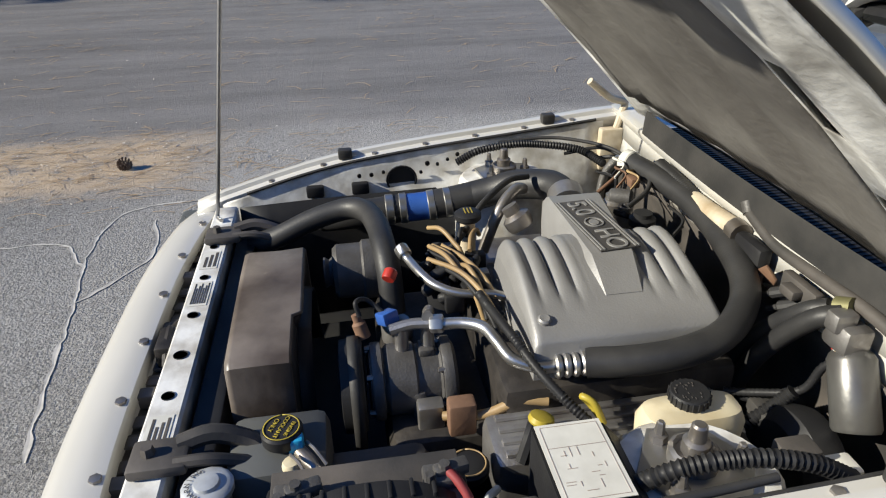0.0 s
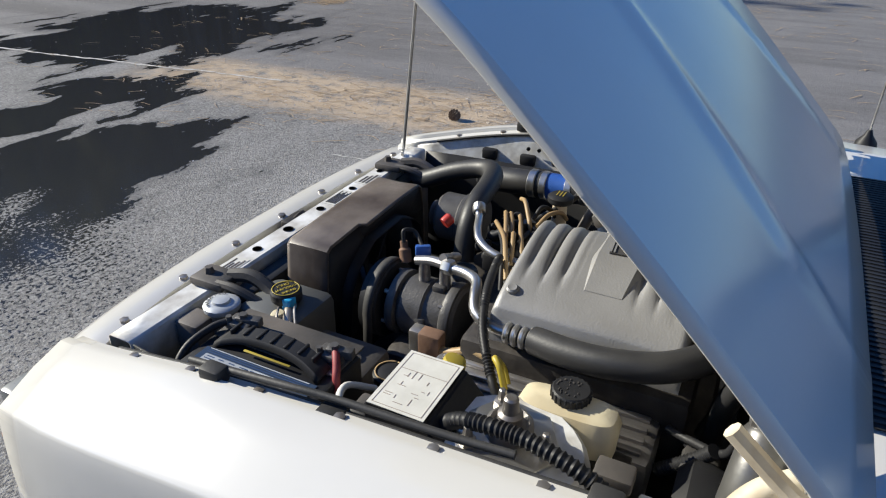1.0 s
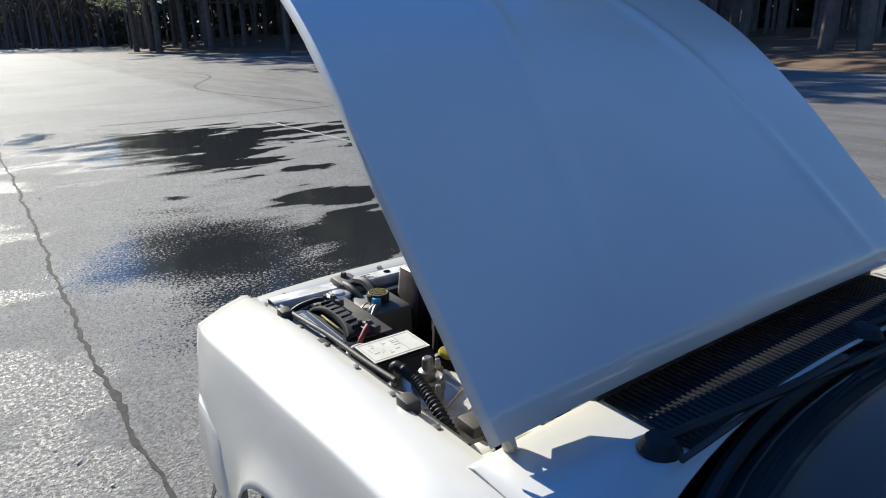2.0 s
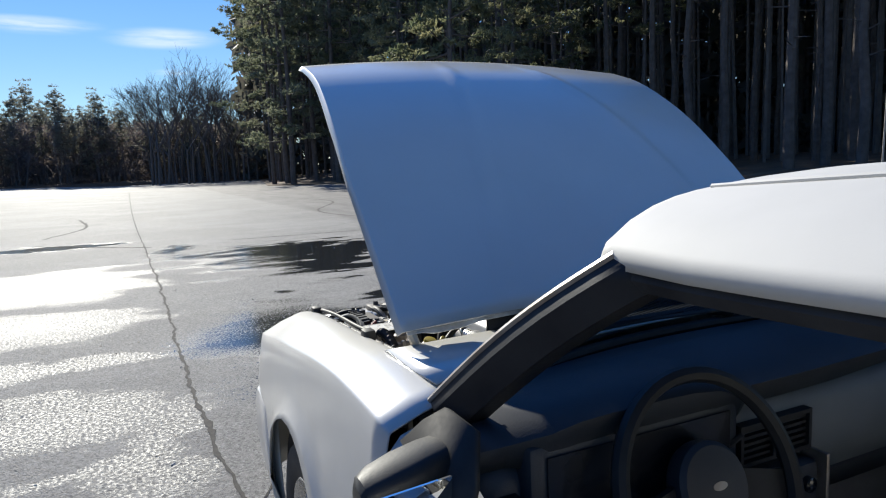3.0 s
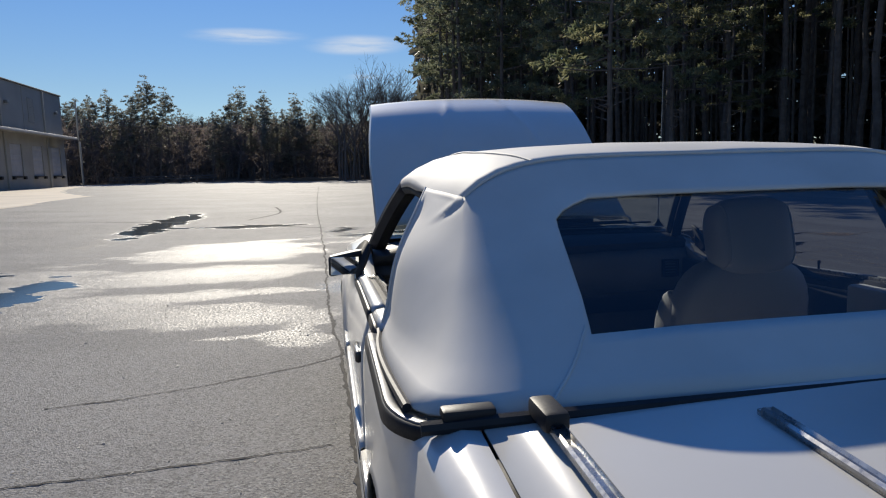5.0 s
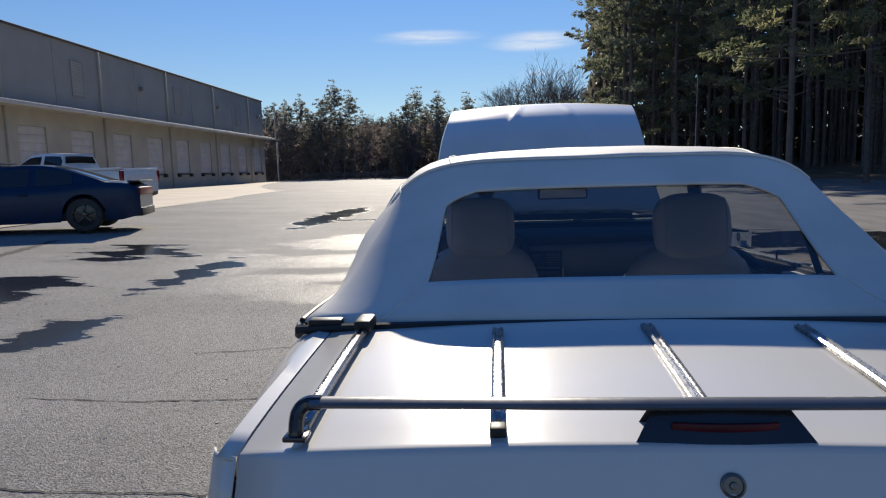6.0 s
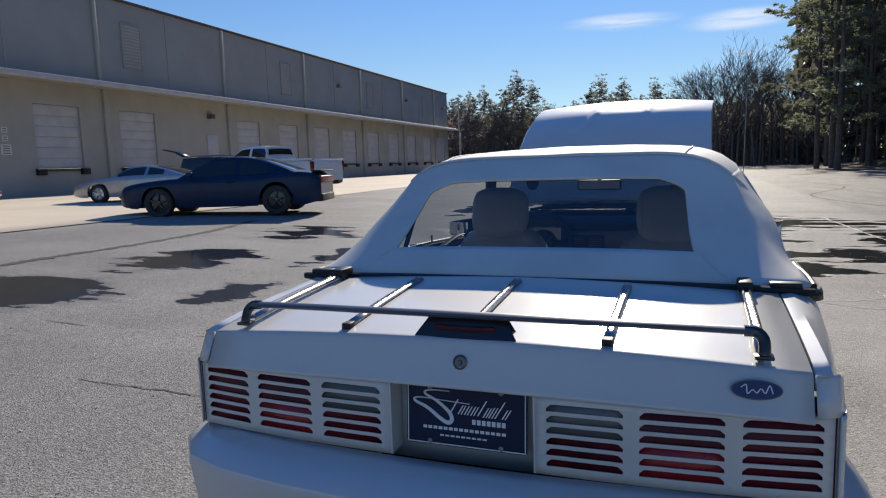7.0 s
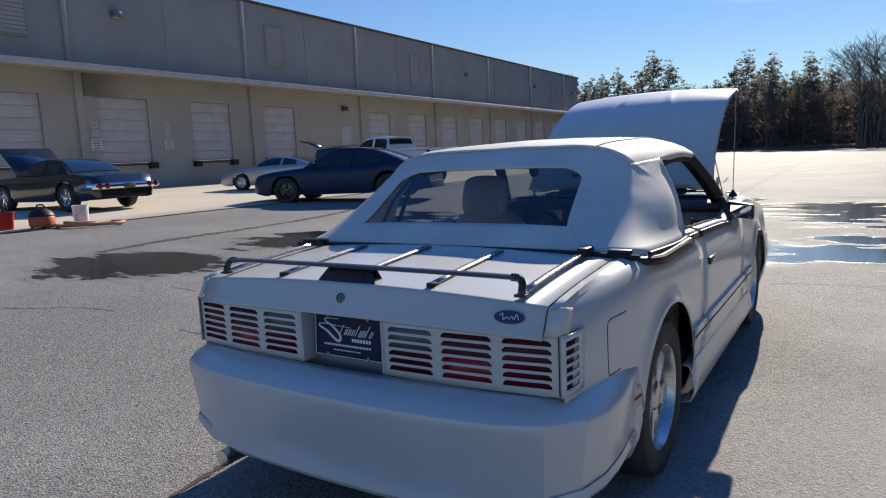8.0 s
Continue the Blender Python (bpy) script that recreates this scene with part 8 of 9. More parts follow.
tube(bm, [(-0.42, 1.50, 0.76), (-0.40, 1.48, 0.80), (-0.36, 1.46, 0.80)], 0.012, 8, 4)
box(bm, -0.43, -0.35, 1.455, 1.47, 0.72, 0.80, 0.006)
part("lift_bracket", bm, M_BLACK, car, "black bracket with a round eye")

# throttle side, far end
turned("throttle_body", [(0.045, 0), (0.045, 0.05), (0.04, 0.055)], pose(0.24, 1.21, 0.885, 0, 80, -8), M_ALU, label="alloy throttle body", seg=20)
hose("intake_elbow", [(0.30, 1.20, 0.885), (0.36, 1.22, 0.89), (0.43, 1.29, 0.87), (0.46, 1.34, 0.845), (0.478, 1.39, 0.828)], 0.040, M_HOSE, label="black rubber intake elbow", seg=16)
hose("intake_duct", [(0.478, 1.36, 0.832), (0.487, 1.44, 0.814), (0.493, 1.505, 0.803)], 0.041, M_HOSE, label="black rubber intake duct", seg=16)
hose("blue_coupler", [(0.493, 1.50, 0.803), (0.497, 1.545, 0.799), (0.50, 1.60, 0.797)], 0.039, M_BLUE, label="blue silicone intake coupler", seg=18)
for p, q in (((0.4925, 1.502, 0.803), (0.4935, 1.522, 0.801)), ((0.488, 1.458, 0.809), (0.4885, 1.478, 0.807)), ((0.4985, 1.580, 0.798), (0.4995, 1.60, 0.797)), ((0.5, 1.615, 0.797), (0.501, 1.638, 0.796))):
    bm = B()
    rod(bm, p, q, 0.0425, 0.0425, 20, 0.002)
    part("hose_clamp", bm, M_PIPE, car, "bright hose clamp")
hose("intake_tube", [(0.50, 1.60, 0.797), (0.505, 1.68, 0.79), (0.53, 1.76, 0.775), (0.58, 1.81, 0.75)], 0.039, M_HOSE, label="black intake tube", seg=16)
hose("upper_radiator_hose", [(0.43, 1.99, 0.77), (0.40, 1.93, 0.79), (0.395, 1.83, 0.835), (0.385, 1.74, 0.862), (0.34, 1.695, 0.87), (0.26, 1.675, 0.87), (0.17, 1.667, 0.86), (0.11, 1.662, 0.825), (0.075, 1.66, 0.74)], 0.028, M_HOSE, label="black upper radiator hose", seg=14)
turned("thermostat_housing", [(0.034, 0), (0.036, 0.05), (0.03, 0.06)], pose(0.072, 1.655, 0.66), M_ALU, label="alloy thermostat housing", seg=16)
turned("red_cap", [(0.013, 0), (0.014, 0.004), (0.014, 0.02), (0.010, 0.024)], pose(-0.011, 1.672, 0.878, 60, 0, 60), M_RED, label="red plastic fitting cap", seg=14)
turned("oil_filler_cap", [(0.028, 0), (0.032, 0.005), (0.032, 0.016), (0.024, 0.022), (0.0, 0.023)], pose(0.215, 1.464, 0.885), M_BLACK, label="black oil filler cap with yellow marks", seg=20)
for k in range(3):
    block("cap_mark", 0.200, 0.230, 1.454 + 0.008 * k, 1.457 + 0.008 * k, 0.908, 0.9088, M_YELLOW, bpy.data.objects["oil_filler_cap"], bevel=0.0003)
turned("oil_filler_tube", [(0.02, 0), (0.018, 0.12)], pose(0.215, 1.464, 0.765), M_CREAM, label="alloy oil filler tube", seg=16)
turned("alternator", [(0.066, 0), (0.070, 0.008), (0.070, 0.05), (0.064, 0.055), (0.064, 0.11), (0.055, 0.12), (0.02, 0.122)], pose(0.205, 1.665, 0.785, -90), M_CAST, label="grey-brown alternator", seg=28)
turned("alternator_pulley", [(0.036, 0), (0.03, 0.008), (0.036, 0.016), (0.036, 0.02)], pose(0.205, 1.787, 0.785, -90), M_CAST, label="alternator pulley", seg=20)
# compressor
cp = turned("air_compressor", [(0.060, 0), (0.068, 0.006), (0.070, 0.03), (0.064, 0.034), (0.064, 0.075), (0.070, 0.08), (0.070, 0.13), (0.062, 0.138), (0.064, 0.165), (0.05, 0.17)], pose(-0.135, 1.56, 0.725, -90), M_CAST, label="dull cast air-conditioning compressor", seg=32)
for y in (1.566, 1.70):
    turned("end_flange", [(0.066, 0), (0.0755, 0.002), (0.0765, 0.008), (0.0765, 0.018), (0.0745, 0.022), (0.066, 0.023)], pose(-0.135, y, 0.725, -90), M_CAST, cp, seg=36)
    for a in range(15, 360, 60):
        c = Vector((-0.135 + 0.070 * math.cos(radians(a)), y + 0.020, 0.725 + 0.070 * math.sin(radians(a))))
        bm = B()
        rod(bm, c, c + Vector((0, 0.012, 0)), 0.006, 0.005, 6)
        part("flange_bolt", bm, M_STEEL, cp)
bm = B()
box(bm, -0.155, -0.115, 1.60, 1.63, 0.78, 0.80, 0.005)
part("cast_lug", bm, M_CAST, cp)
bm = B()
box(bm, -0.205, -0.188, 1.625, 1.65, 0.68, 0.74, 0.005)
part("cast_lug", bm, M_CAST, cp)
turned("compressor_pulley", [(0.060, 0), (0.088, 0.002), (0.092, 0.008), (0.086, 0.013), (0.092, 0.018), (0.086, 0.023), (0.092, 0.028), (0.090, 0.045), (0.06, 0.05), (0.03, 0.048)], pose(-0.135, 1.735, 0.722, -90), M_BLACK, cp, "grooved black pulley", seg=40)
for k, (cx, cz, r) in enumerate(((-0.135, 0.722, 0.0945), )):
    bm = B()
    pts = [(cx + r * math.cos(radians(a)), cz + r * math.sin(radians(a))) for a in range(20, 200, 12)] + [(cx - 0.10, 0.60), (0.0, 0.50), (0.10, 0.52), (cx + 0.12, 0.66)]
    rows = []
    n = len(pts)
    for i in range(n + 1):
        x, z = pts[i % n]
        rows.append([(x, 1.742, z), (x, 1.764, z)])
    grid(bm, rows)
    part("drive_belt", bm, M_RUBBER, car, "black ribbed drive belt", solid=0.004)
bm = B()
rod(bm, (-0.13, 1.66, 0.785), (-0.13, 1.66, 0.84), 0.014, 0.012, 12)
rod(bm, (-0.13, 1.61, 0.785), (-0.13, 1.61, 0.84), 0.014, 0.012, 12)
tube(bm, [(-0.13, 1.68, 0.838), (-0.132, 1.64, 0.848), (-0.14, 1.60, 0.85), (-0.146, 1.585, 0.851)], 0.011, 10, 4)
part("compressor_fitting", bm, M_ALU, car, "alloy compressor fitting")
block("blue_connector", -0.112, -0.078, 1.665, 1.70, 0.832, 0.857, M_BLUE, bevel=0.004, label="blue connector", m=pose(-0.095, 1.683, 0.845, 0, 20, 30) @ Matrix.Translation((0.095, -1.683, -0.845)))
turned("pressure_switch", [(0.014, 0), (0.014, 0.03), (0.009, 0.035), (0.009, 0.05)], pose(-0.09, 1.73, 0.80, -15, 15, 0), M_RUST, label="rusty pressure switch", seg=14)
hose("switch_lead", [(-0.09, 1.735, 0.85), (-0.08, 1.74, 0.875), (-0.065, 1.72, 0.87), (-0.085, 1.69, 0.85)], 0.005, M_BLACK, label="black switch lead")
turned("service_valve", [(0.010, 0), (0.012, 0.02), (0.008, 0.03), (0.011, 0.035), (0.011, 0.06)], pose(-0.085, 1.60, 0.845, 70, 0, -100), M_STEEL, label="steel service valve", seg=12)
hose("refrigerant_pipe", [(-0.146, 1.59, 0.851), (-0.16, 1.545, 0.857), (-0.185, 1.512, 0.860), (-0.225, 1.496, 0.855), (-0.262, 1.478, 0.842), (-0.279, 1.44, 0.833), (-0.281, 1.405, 0.83)], 0.0115, M_PIPE, label="bent aluminium refrigerant pipe", seg=12)
turned("pipe_nut", [(0.016, 0), (0.018, 0.003), (0.018, 0.022), (0.016, 0.025)], along((-0.142, 1.605, 0.851), (-0.155, 1.56, 0.856)), M_PIPE, label="aluminium pipe nut", seg=6)
for k in range(4):
    bm = B()
    y = 1.407 - 0.0155 * k
    rod(bm, (-0.281 - 0.0006 * k, y, 0.8305), (-0.282 - 0.0006 * k, y - 0.0125, 0.8308), 0.0225, 0.0225, 16, 0.004)
    part("crimp_ring", bm, M_PIPE, car, "aluminium crimp ring")
hose("suction_hose", [(-0.283, 1.35, 0.832), (-0.305, 1.28, 0.842), (-0.318, 1.20, 0.856), (-0.305, 1.12, 0.868), (-0.262, 1.058, 0.880), (-0.195, 1.008, 0.890), (-0.108, 0.978, 0.90), (0.03, 0.958, 0.912), (0.155, 0.957, 0.922), (0.28, 0.978, 0.928), (0.37, 1.0, 0.930)], 0.0275, M_HOSE, label="thick black suction hose round the plenum", seg=16)
bm = B()
rod(bm, (0.365, 0.998, 0.93), (0.39, 1.008, 0.930), 0.031, 0.031, 18, 0.003)
part("hose_collar", bm, M_LABEL, car, "pale hose collar")
hose("collar_pipe", [(0.385, 1.006, 0.93), (0.42, 1.02, 0.92), (0.44, 1.04, 0.87), (0.44, 1.05, 0.80)], 0.012, M_PIPE, label="aluminium pipe")
hose("small_pipe", [(0.09, 1.63, 0.88), (0.075, 1.62, 0.87), (0.02, 1.60, 0.865), (-0.02, 1.575, 0.858), (-0.045, 1.53, 0.85), (-0.05, 1.47, 0.845), (-0.06, 1.44, 0.84)], 0.0095, M_PIPE, label="bent aluminium line")
turned("line_nut", [(0.014, 0), (0.016, 0.003), (0.016, 0.024), (0.013, 0.027)], along((0.085, 1.625, 0.876), (0.12, 1.64, 0.89)), M_PIPE, label="silver line fitting", seg=10)

# distributor, coil leads
ds = turned("distributor", [(0.055, 0), (0.058, 0.04), (0.05, 0.06), (0.03, 0.07), (0.012, 0.072), (0.012, 0.09), (0, 0.09)], pose(0.09, 1.53, 0.755), M_BLACK, label="black distributor cap with leads", seg=20)
rl = random.Random(3)
for k in range(8):
    a = 2 * math.pi * k / 8 + 0.2
    c = Vector((0.09 + 0.036 * math.cos(a), 1.53 + 0.036 * math.sin(a), 0.82))
    bm = B()
    rod(bm, c, c + Vector((0.012 * math.cos(a), 0.012 * math.sin(a), 0.04)), 0.011, 0.010, 8)
    part("lead_boot", bm, M_BLACK, ds)
    end = Vector((-0.06 - 0.03 * (k % 4), 1.46 + 0.012 * (k // 2), 0.84 - 0.03 * (k % 2))) if k < 6 else Vector((0.20, 1.44 + 0.03 * (k - 6), 0.85))
    hose("spark_lead", [c + Vector((0.013 * math.cos(a), 0.013 * math.sin(a), 0.045)), c.lerp(end, 0.45) + Vector((0, 0, 0.045 + 0.012 * rl.random())), c.lerp(end, 0.8) + Vector((0, 0, 0.03)), end], 0.0055, M_TAN if k % 2 == 0 else M_BLACK, label="tan ignition lead" if k % 2 == 0 else "black ignition lead", seg=7)
for k, (a, b) in enumerate((((0.13, 1.56, 0.87), (-0.04, 1.49, 0.84)), ((0.12, 1.57, 0.875), (-0.055, 1.50, 0.845)), ((0.20, 1.56, 0.88), (0.10, 1.50, 0.86)))):
    a, b = Vector(a), Vector(b)
    hose("spark_lead", [a, a.lerp(b, 0.4) + Vector((0, 0, 0.022)), a.lerp(b, 0.8) + Vector((0, 0, 0.012)), b, b + Vector((-0.03, -0.02, -0.07))], 0.0055, M_TAN, label="tan ignition lead", seg=7)
for k, (x, y) in enumerate(((0.05, 1.47), (0.0, 1.50), (0.13, 1.46), (0.16, 1.54), (-0.03, 1.54), (0.03, 1.56))):
    block("connector", x - 0.014, x + 0.014, y - 0.02, y + 0.02, 0.80, 0.842, M_BLACK if k % 3 else M_STEEL, bevel=0.005, label="dark wiring connector")

# looms and pipes over the engine
hose("wiring_loom", [(-0.09, 1.50, 0.872), (-0.138, 1.492, 0.872), (-0.228, 1.471, 0.868), (-0.304, 1.445, 0.848), (-0.359, 1.412, 0.822), (-0.404, 1.378, 0.80), (-0.42, 1.35, 0.76)], 0.0095, M_BLACK, label="ribbed black wiring loom", ribs=0.0022)
hose("wiring_loom", [(-0.56, 1.40, 0.83), (-0.585, 1.375, 0.875), (-0.597, 1.33, 0.903), (-0.606, 1.25, 0.912), (-0.618, 1.17, 0.90), (-0.62, 1.10, 0.86)], 0.0135, M_BLACK, label="thick ribbed black wiring loom", ribs=0.003)
hose("wiring_loom", [(0.60, 1.42, 0.88), (0.585, 1.36, 0.915), (0.575, 1.26, 0.93), (0.565, 1.17, 0.925), (0.53, 1.08, 0.915), (0.45, 1.04, 0.90)], 0.012, M_BLACK, label="ribbed loom over the strut tower", ribs=0.003)
hose("vacuum_line", [(0.60, 1.30, 0.93), (0.58, 1.15, 0.94), (0.50, 1.03, 0.935), (0.40, 0.99, 0.93)], 0.005, M_RUBBER, label="thin black vacuum line")
hose("egr_pipe", [(0.33, 1.30, 0.90), (0.30, 1.325, 0.915), (0.27, 1.36, 0.90), (0.25, 1.39, 0.86), (0.245, 1.42, 0.78)], 0.014, M_STEEL, label="dull steel pipe")
hose("breather_hose", [(0.36, 1.28, 0.92), (0.33, 1.34, 0.925), (0.26, 1.42, 0.90), (0.20, 1.47, 0.87), (0.15, 1.52, 0.84)], 0.008, M_RUBBER, label="black breather hose")
turned("egr_valve", [(0.03, 0), (0.034, 0.01), (0.034, 0.03), (0.02, 0.04), (0.02, 0.06)], pose(0.20, 1.335, 0.86, -30, 20), M_STEEL, label="rusty-grey valve", seg=18)
for x, y, r, h, z, mt, lb in ((0.10, 1.085, 0.03, 0.035, 0.885, M_BLACK, "black vacuum canister"), (0.055, 1.075, 0.026, 0.03, 0.865, M_BLACK, "black vacuum canister"), (0.16, 1.10, 0.024, 0.05, 0.86, M_ALU, "alloy sensor"), (0.25, 1.09, 0.03, 0.05, 0.85, M_STEEL, "steel solenoid")):
    turned("solenoid", [(r * 0.8, 0), (r, 0.006), (r, h * 0.6), (r * 0.7, h * 0.75), (r * 0.7, h)], pose(x, y, z), mt, label=lb, seg=16)
for k, pts in enumerate((((0.45, 1.06, 0.88), (0.35, 1.05, 0.90), (0.27, 1.08, 0.89)), ((0.42, 1.0, 0.90), (0.36, 1.03, 0.91), (0.30, 1.13, 0.87)), ((0.52, 1.05, 0.89), (0.46, 0.99, 0.91), (0.33, 0.975, 0.905)), ((0.20, 0.97, 0.88), (0.1, 0.985, 0.89), (0.05, 1.04, 0.87)), ((0.55, 1.12, 0.90), (0.52, 1.02, 0.92), (0.44, 0.965, 0.90)))):
    hose("wire", pts, 0.004 + 0.0012 * (k % 3), (M_BLACK, M_RUST, M_BLACK, M_HOSE, M_BLACK)[k], label="thin engine wire", seg=6)
# clutter along the bulkhead
hose("taped_loom", [(0.30, 0.955, 0.945), (0.19, 0.952, 0.938), (0.11, 0.952, 0.928), (0.06, 0.953, 0.93)], 0.020, M_HOSE, label="black ribbed loom along the bulkhead", ribs=0.003, seg=10)
hose("tape_wrap", [(0.125, 0.952, 0.928), (0.06, 0.953, 0.931), (0.0, 0.954, 0.936), (-0.05, 0.954, 0.94)], 0.021, M_CREAM, label="tan cloth tape wrapped round the loom", seg=10)
hose("loom_collar", [(-0.045, 0.954, 0.94), (-0.075, 0.955, 0.938)], 0.024, M_STEEL, label="grey collar on the loom", seg=12)
block("control_module", -0.165, -0.072, 0.940, 0.972, 0.868, 0.950, M_BLACK, bevel=0.012, label="black square control module")
block("bracket_plate", -0.215, -0.115, 0.926, 0.934, 0.945, 0.985, M_RUST, bevel=0.006, label="rusty oblong bracket plate")
hose("cowl_pipe", [(-0.055, 0.936, 0.982), (-0.10, 0.938, 0.970), (-0.166, 0.940, 0.957), (-0.28, 0.940, 0.960), (-0.40, 0.938, 0.964), (-0.50, 0.935, 0.955)], 0.012, M_DUSTY, label="dusty grey tube along the cowl", seg=10)
hose("end_plug", [(-0.045, 0.936, 0.998), (-0.055, 0.936, 0.985), (-0.062, 0.937, 0.978)], 0.014, M_CAST, label="grey plug on the tube", seg=10)
for k in range(3):
    a = -0.195 - 0.028 * k
    turned("vacuum_port", [(0.0095, 0), (0.011, 0.02), (0.011, 0.05), (0.006, 0.055), (0.005, 0.075)], along((a - 0.07, 0.955, 0.925 - 0.012 * k), (a, 1.0, 0.87 - 0.012 * k)), M_HOSE, label="black vacuum stub", seg=10)
bm = B()
box(bm, -0.32, -0.225, 0.945, 0.965, 0.905, 0.945, 0.006)
box(bm, -0.29, -0.25, 0.955, 0.985, 0.915, 0.935, 0.005)
part("stub_manifold", bm, M_DUSTY, car, "dark bracket carrying vacuum stubs")
bm = B()
prism(bm, [(-0.02, 0), (0.0, 0.028), (0.022, 0.004), (0.012, -0.02), (-0.014, -0.018)], 0.006, pose(-0.185, 0.962, 0.905, 70, 0, 20), 0.002)
part("torn_bracket", bm, M_RUST, car, "rusty torn bracket")
hose("spring_hose", [(-0.175, 0.972, 0.90), (-0.195, 0.99, 0.885), (-0.205, 1.0, 0.865)], 0.011, M_BLACK, label="short ribbed hose", ribs=0.003)
hose("heater_hose", [(-0.355, 0.965, 0.945), (-0.33, 0.985, 0.925), (-0.28, 1.0, 0.865), (-0.235, 1.01, 0.79), (-0.21, 1.02, 0.72), (-0.22, 1.05, 0.62)], 0.0165, M_HOSE, label="black heater hose")
hose("heater_hose", [(-0.385, 0.965, 0.950), (-0.36, 0.99, 0.93), (-0.315, 1.005, 0.865), (-0.27, 1.015, 0.78), (-0.24, 1.02, 0.69), (-0.235, 1.05, 0.60)], 0.018, M_HOSE, label="black heater hose")
hose("heater_fitting", [(-0.362, 0.960, 0.952), (-0.385, 0.95, 0.962)], 0.017, surface("greenish_brass", (0.22, 0.21, 0.10), (0.16, 0.15, 0.08), 0.5, metal=0.5), label="greenish brass fitting")
hose("loom_branch", [(-0.43, 0.965, 0.90), (-0.40, 0.985, 0.86), (-0.385, 1.0, 0.80), (-0.34, 1.05, 0.765), (-0.31, 1.09, 0.75)], 0.008, M_BLACK, label="twisted black wiring", ribs=0.0016)
hose("loom_branch", [(-0.30, 1.06, 0.73), (-0.35, 1.04, 0.745), (-0.41, 1.03, 0.70), (-0.44, 1.04, 0.64)], 0.009, M_BLACK, label="taped black wiring")
for k, mt in enumerate((M_RED, M_LABEL, M_TAN, M_BLACK)):
    hose("thin_wire", [(-0.375 - 0.006 * k, 0.955, 0.935), (-0.395 - 0.008 * k, 0.965, 0.925 - 0.006 * k), (-0.40 - 0.004 * k, 0.98, 0.895)], 0.0026, mt, label="thin coloured wire", seg=6)
hose("wiring_loom", [(-0.36, 1.09, 0.70), (-0.375, 1.04, 0.76), (-0.385, 1.015, 0.80)], 0.013, M_BLACK, label="ribbed black wiring loom", ribs=0.003)
block("blower_cover", -0.40, -0.33, 1.0, 1.06, 0.66, 0.755, M_DUSTY, bevel=0.012, label="dusty grey plastic cover")
for k, (x, y, z) in enumerate(((0.40, 1.02, 0.935), (0.36, 1.03, 0.925), (0.44, 1.01, 0.925), (0.32, 1.015, 0.93))):
    hose("thin_wire", [(x, y, z), (x - 0.03, y + 0.03, z + 0.012), (x - 0.06, y + 0.012, z + 0.004), (x - 0.085, y + 0.045, z - 0.02)], 0.003, (M_LABEL, M_RUST, M_BLACK, M_TAN)[k], label="thin coloured wire", seg=6)
block("wire_plug", 0.26, 0.30, 1.02, 1.045, 0.905, 0.93, M_RUST, bevel=0.005, label="brown wiring plug")
turned("throttle_lever", [(0.020, 0), (0.024, 0.004), (0.024, 0.012), (0.010, 0.016), (0.010, 0.03)], pose(0.155, 1.108, 0.885, 20, 15), M_BLACK, label="black throttle lever", seg=16)
turned("throttle_motor", [(0.016, 0), (0.020, 0.004), (0.020, 0.05), (0.014, 0.055)], along((0.255, 1.10, 0.895), (0.215, 1.04, 0.90)), M_CAST, label="dull alloy idle valve", seg=18)
hose("throttle_cable", [(0.15, 1.10, 0.91), (0.22, 1.02, 0.92), (0.32, 0.975, 0.925), (0.46, 0.96, 0.92)], 0.006, M_RUBBER, label="black throttle cable", seg=8)
# chunky boots round the distributor
for k, (x, y, z, q) in enumerate(((0.06, 1.575, 0.862, 25), (-0.0, 1.56, 0.85, 60), (0.088, 1.52, 0.872, 100), (0.07, 1.47, 0.866, 140), (0.13, 1.545, 0.868, 10), (0.03, 1.535, 0.872, 80), (0.045, 1.50, 0.868, 120), (-0.03, 1.53, 0.845, 60))):
    a = radians(q)
    d = Vector((math.cos(a), math.sin(a), -0.7)).normalized()
    turned("lead_boot", [(0.006, 0), (0.010, 0.006), (0.011, 0.03), (0.0135, 0.034), (0.0135, 0.046), (0.010, 0.05)], along((x, y, z), Vector((x, y, z)) + d), M_BLACK, ds, seg=10)
wm = turned("wiper_motor", [(0.034, 0), (0.037, 0.006), (0.037, 0.115), (0.032, 0.125), (0.026, 0.13)], along((-0.482, 0.968, 0.79), (-0.40, 0.95, 0.905)), M_MOTOR, label="silver wiper motor", seg=28)
bm = B()
box(bm, -0.43, -0.37, 0.935, 0.985, 0.895, 0.945, 0.01)
box(bm, -0.41, -0.38, 0.955, 0.995, 0.93, 0.965, 0.006)
part("motor_gearbox", bm, M_ALU, wm, "alloy wiper gearbox")
hose("hinge_cover", [(-0.55, 0.93, 0.94), (-0.575, 0.965, 0.93), (-0.59, 0.99, 0.89), (-0.60, 0.985, 0.84)], 0.016, M_CREAM, label="cream hinge spring arm")
block("wire_plug", -0.575, -0.535, 1.11, 1.165, 0.84, 0.865, M_DUSTY, bevel=0.005, label="grey wiring plug")
block("wire_plug", -0.60, -0.56, 1.06, 1.10, 0.82, 0.845, M_LABEL, bevel=0.005, label="pale wiring plug")
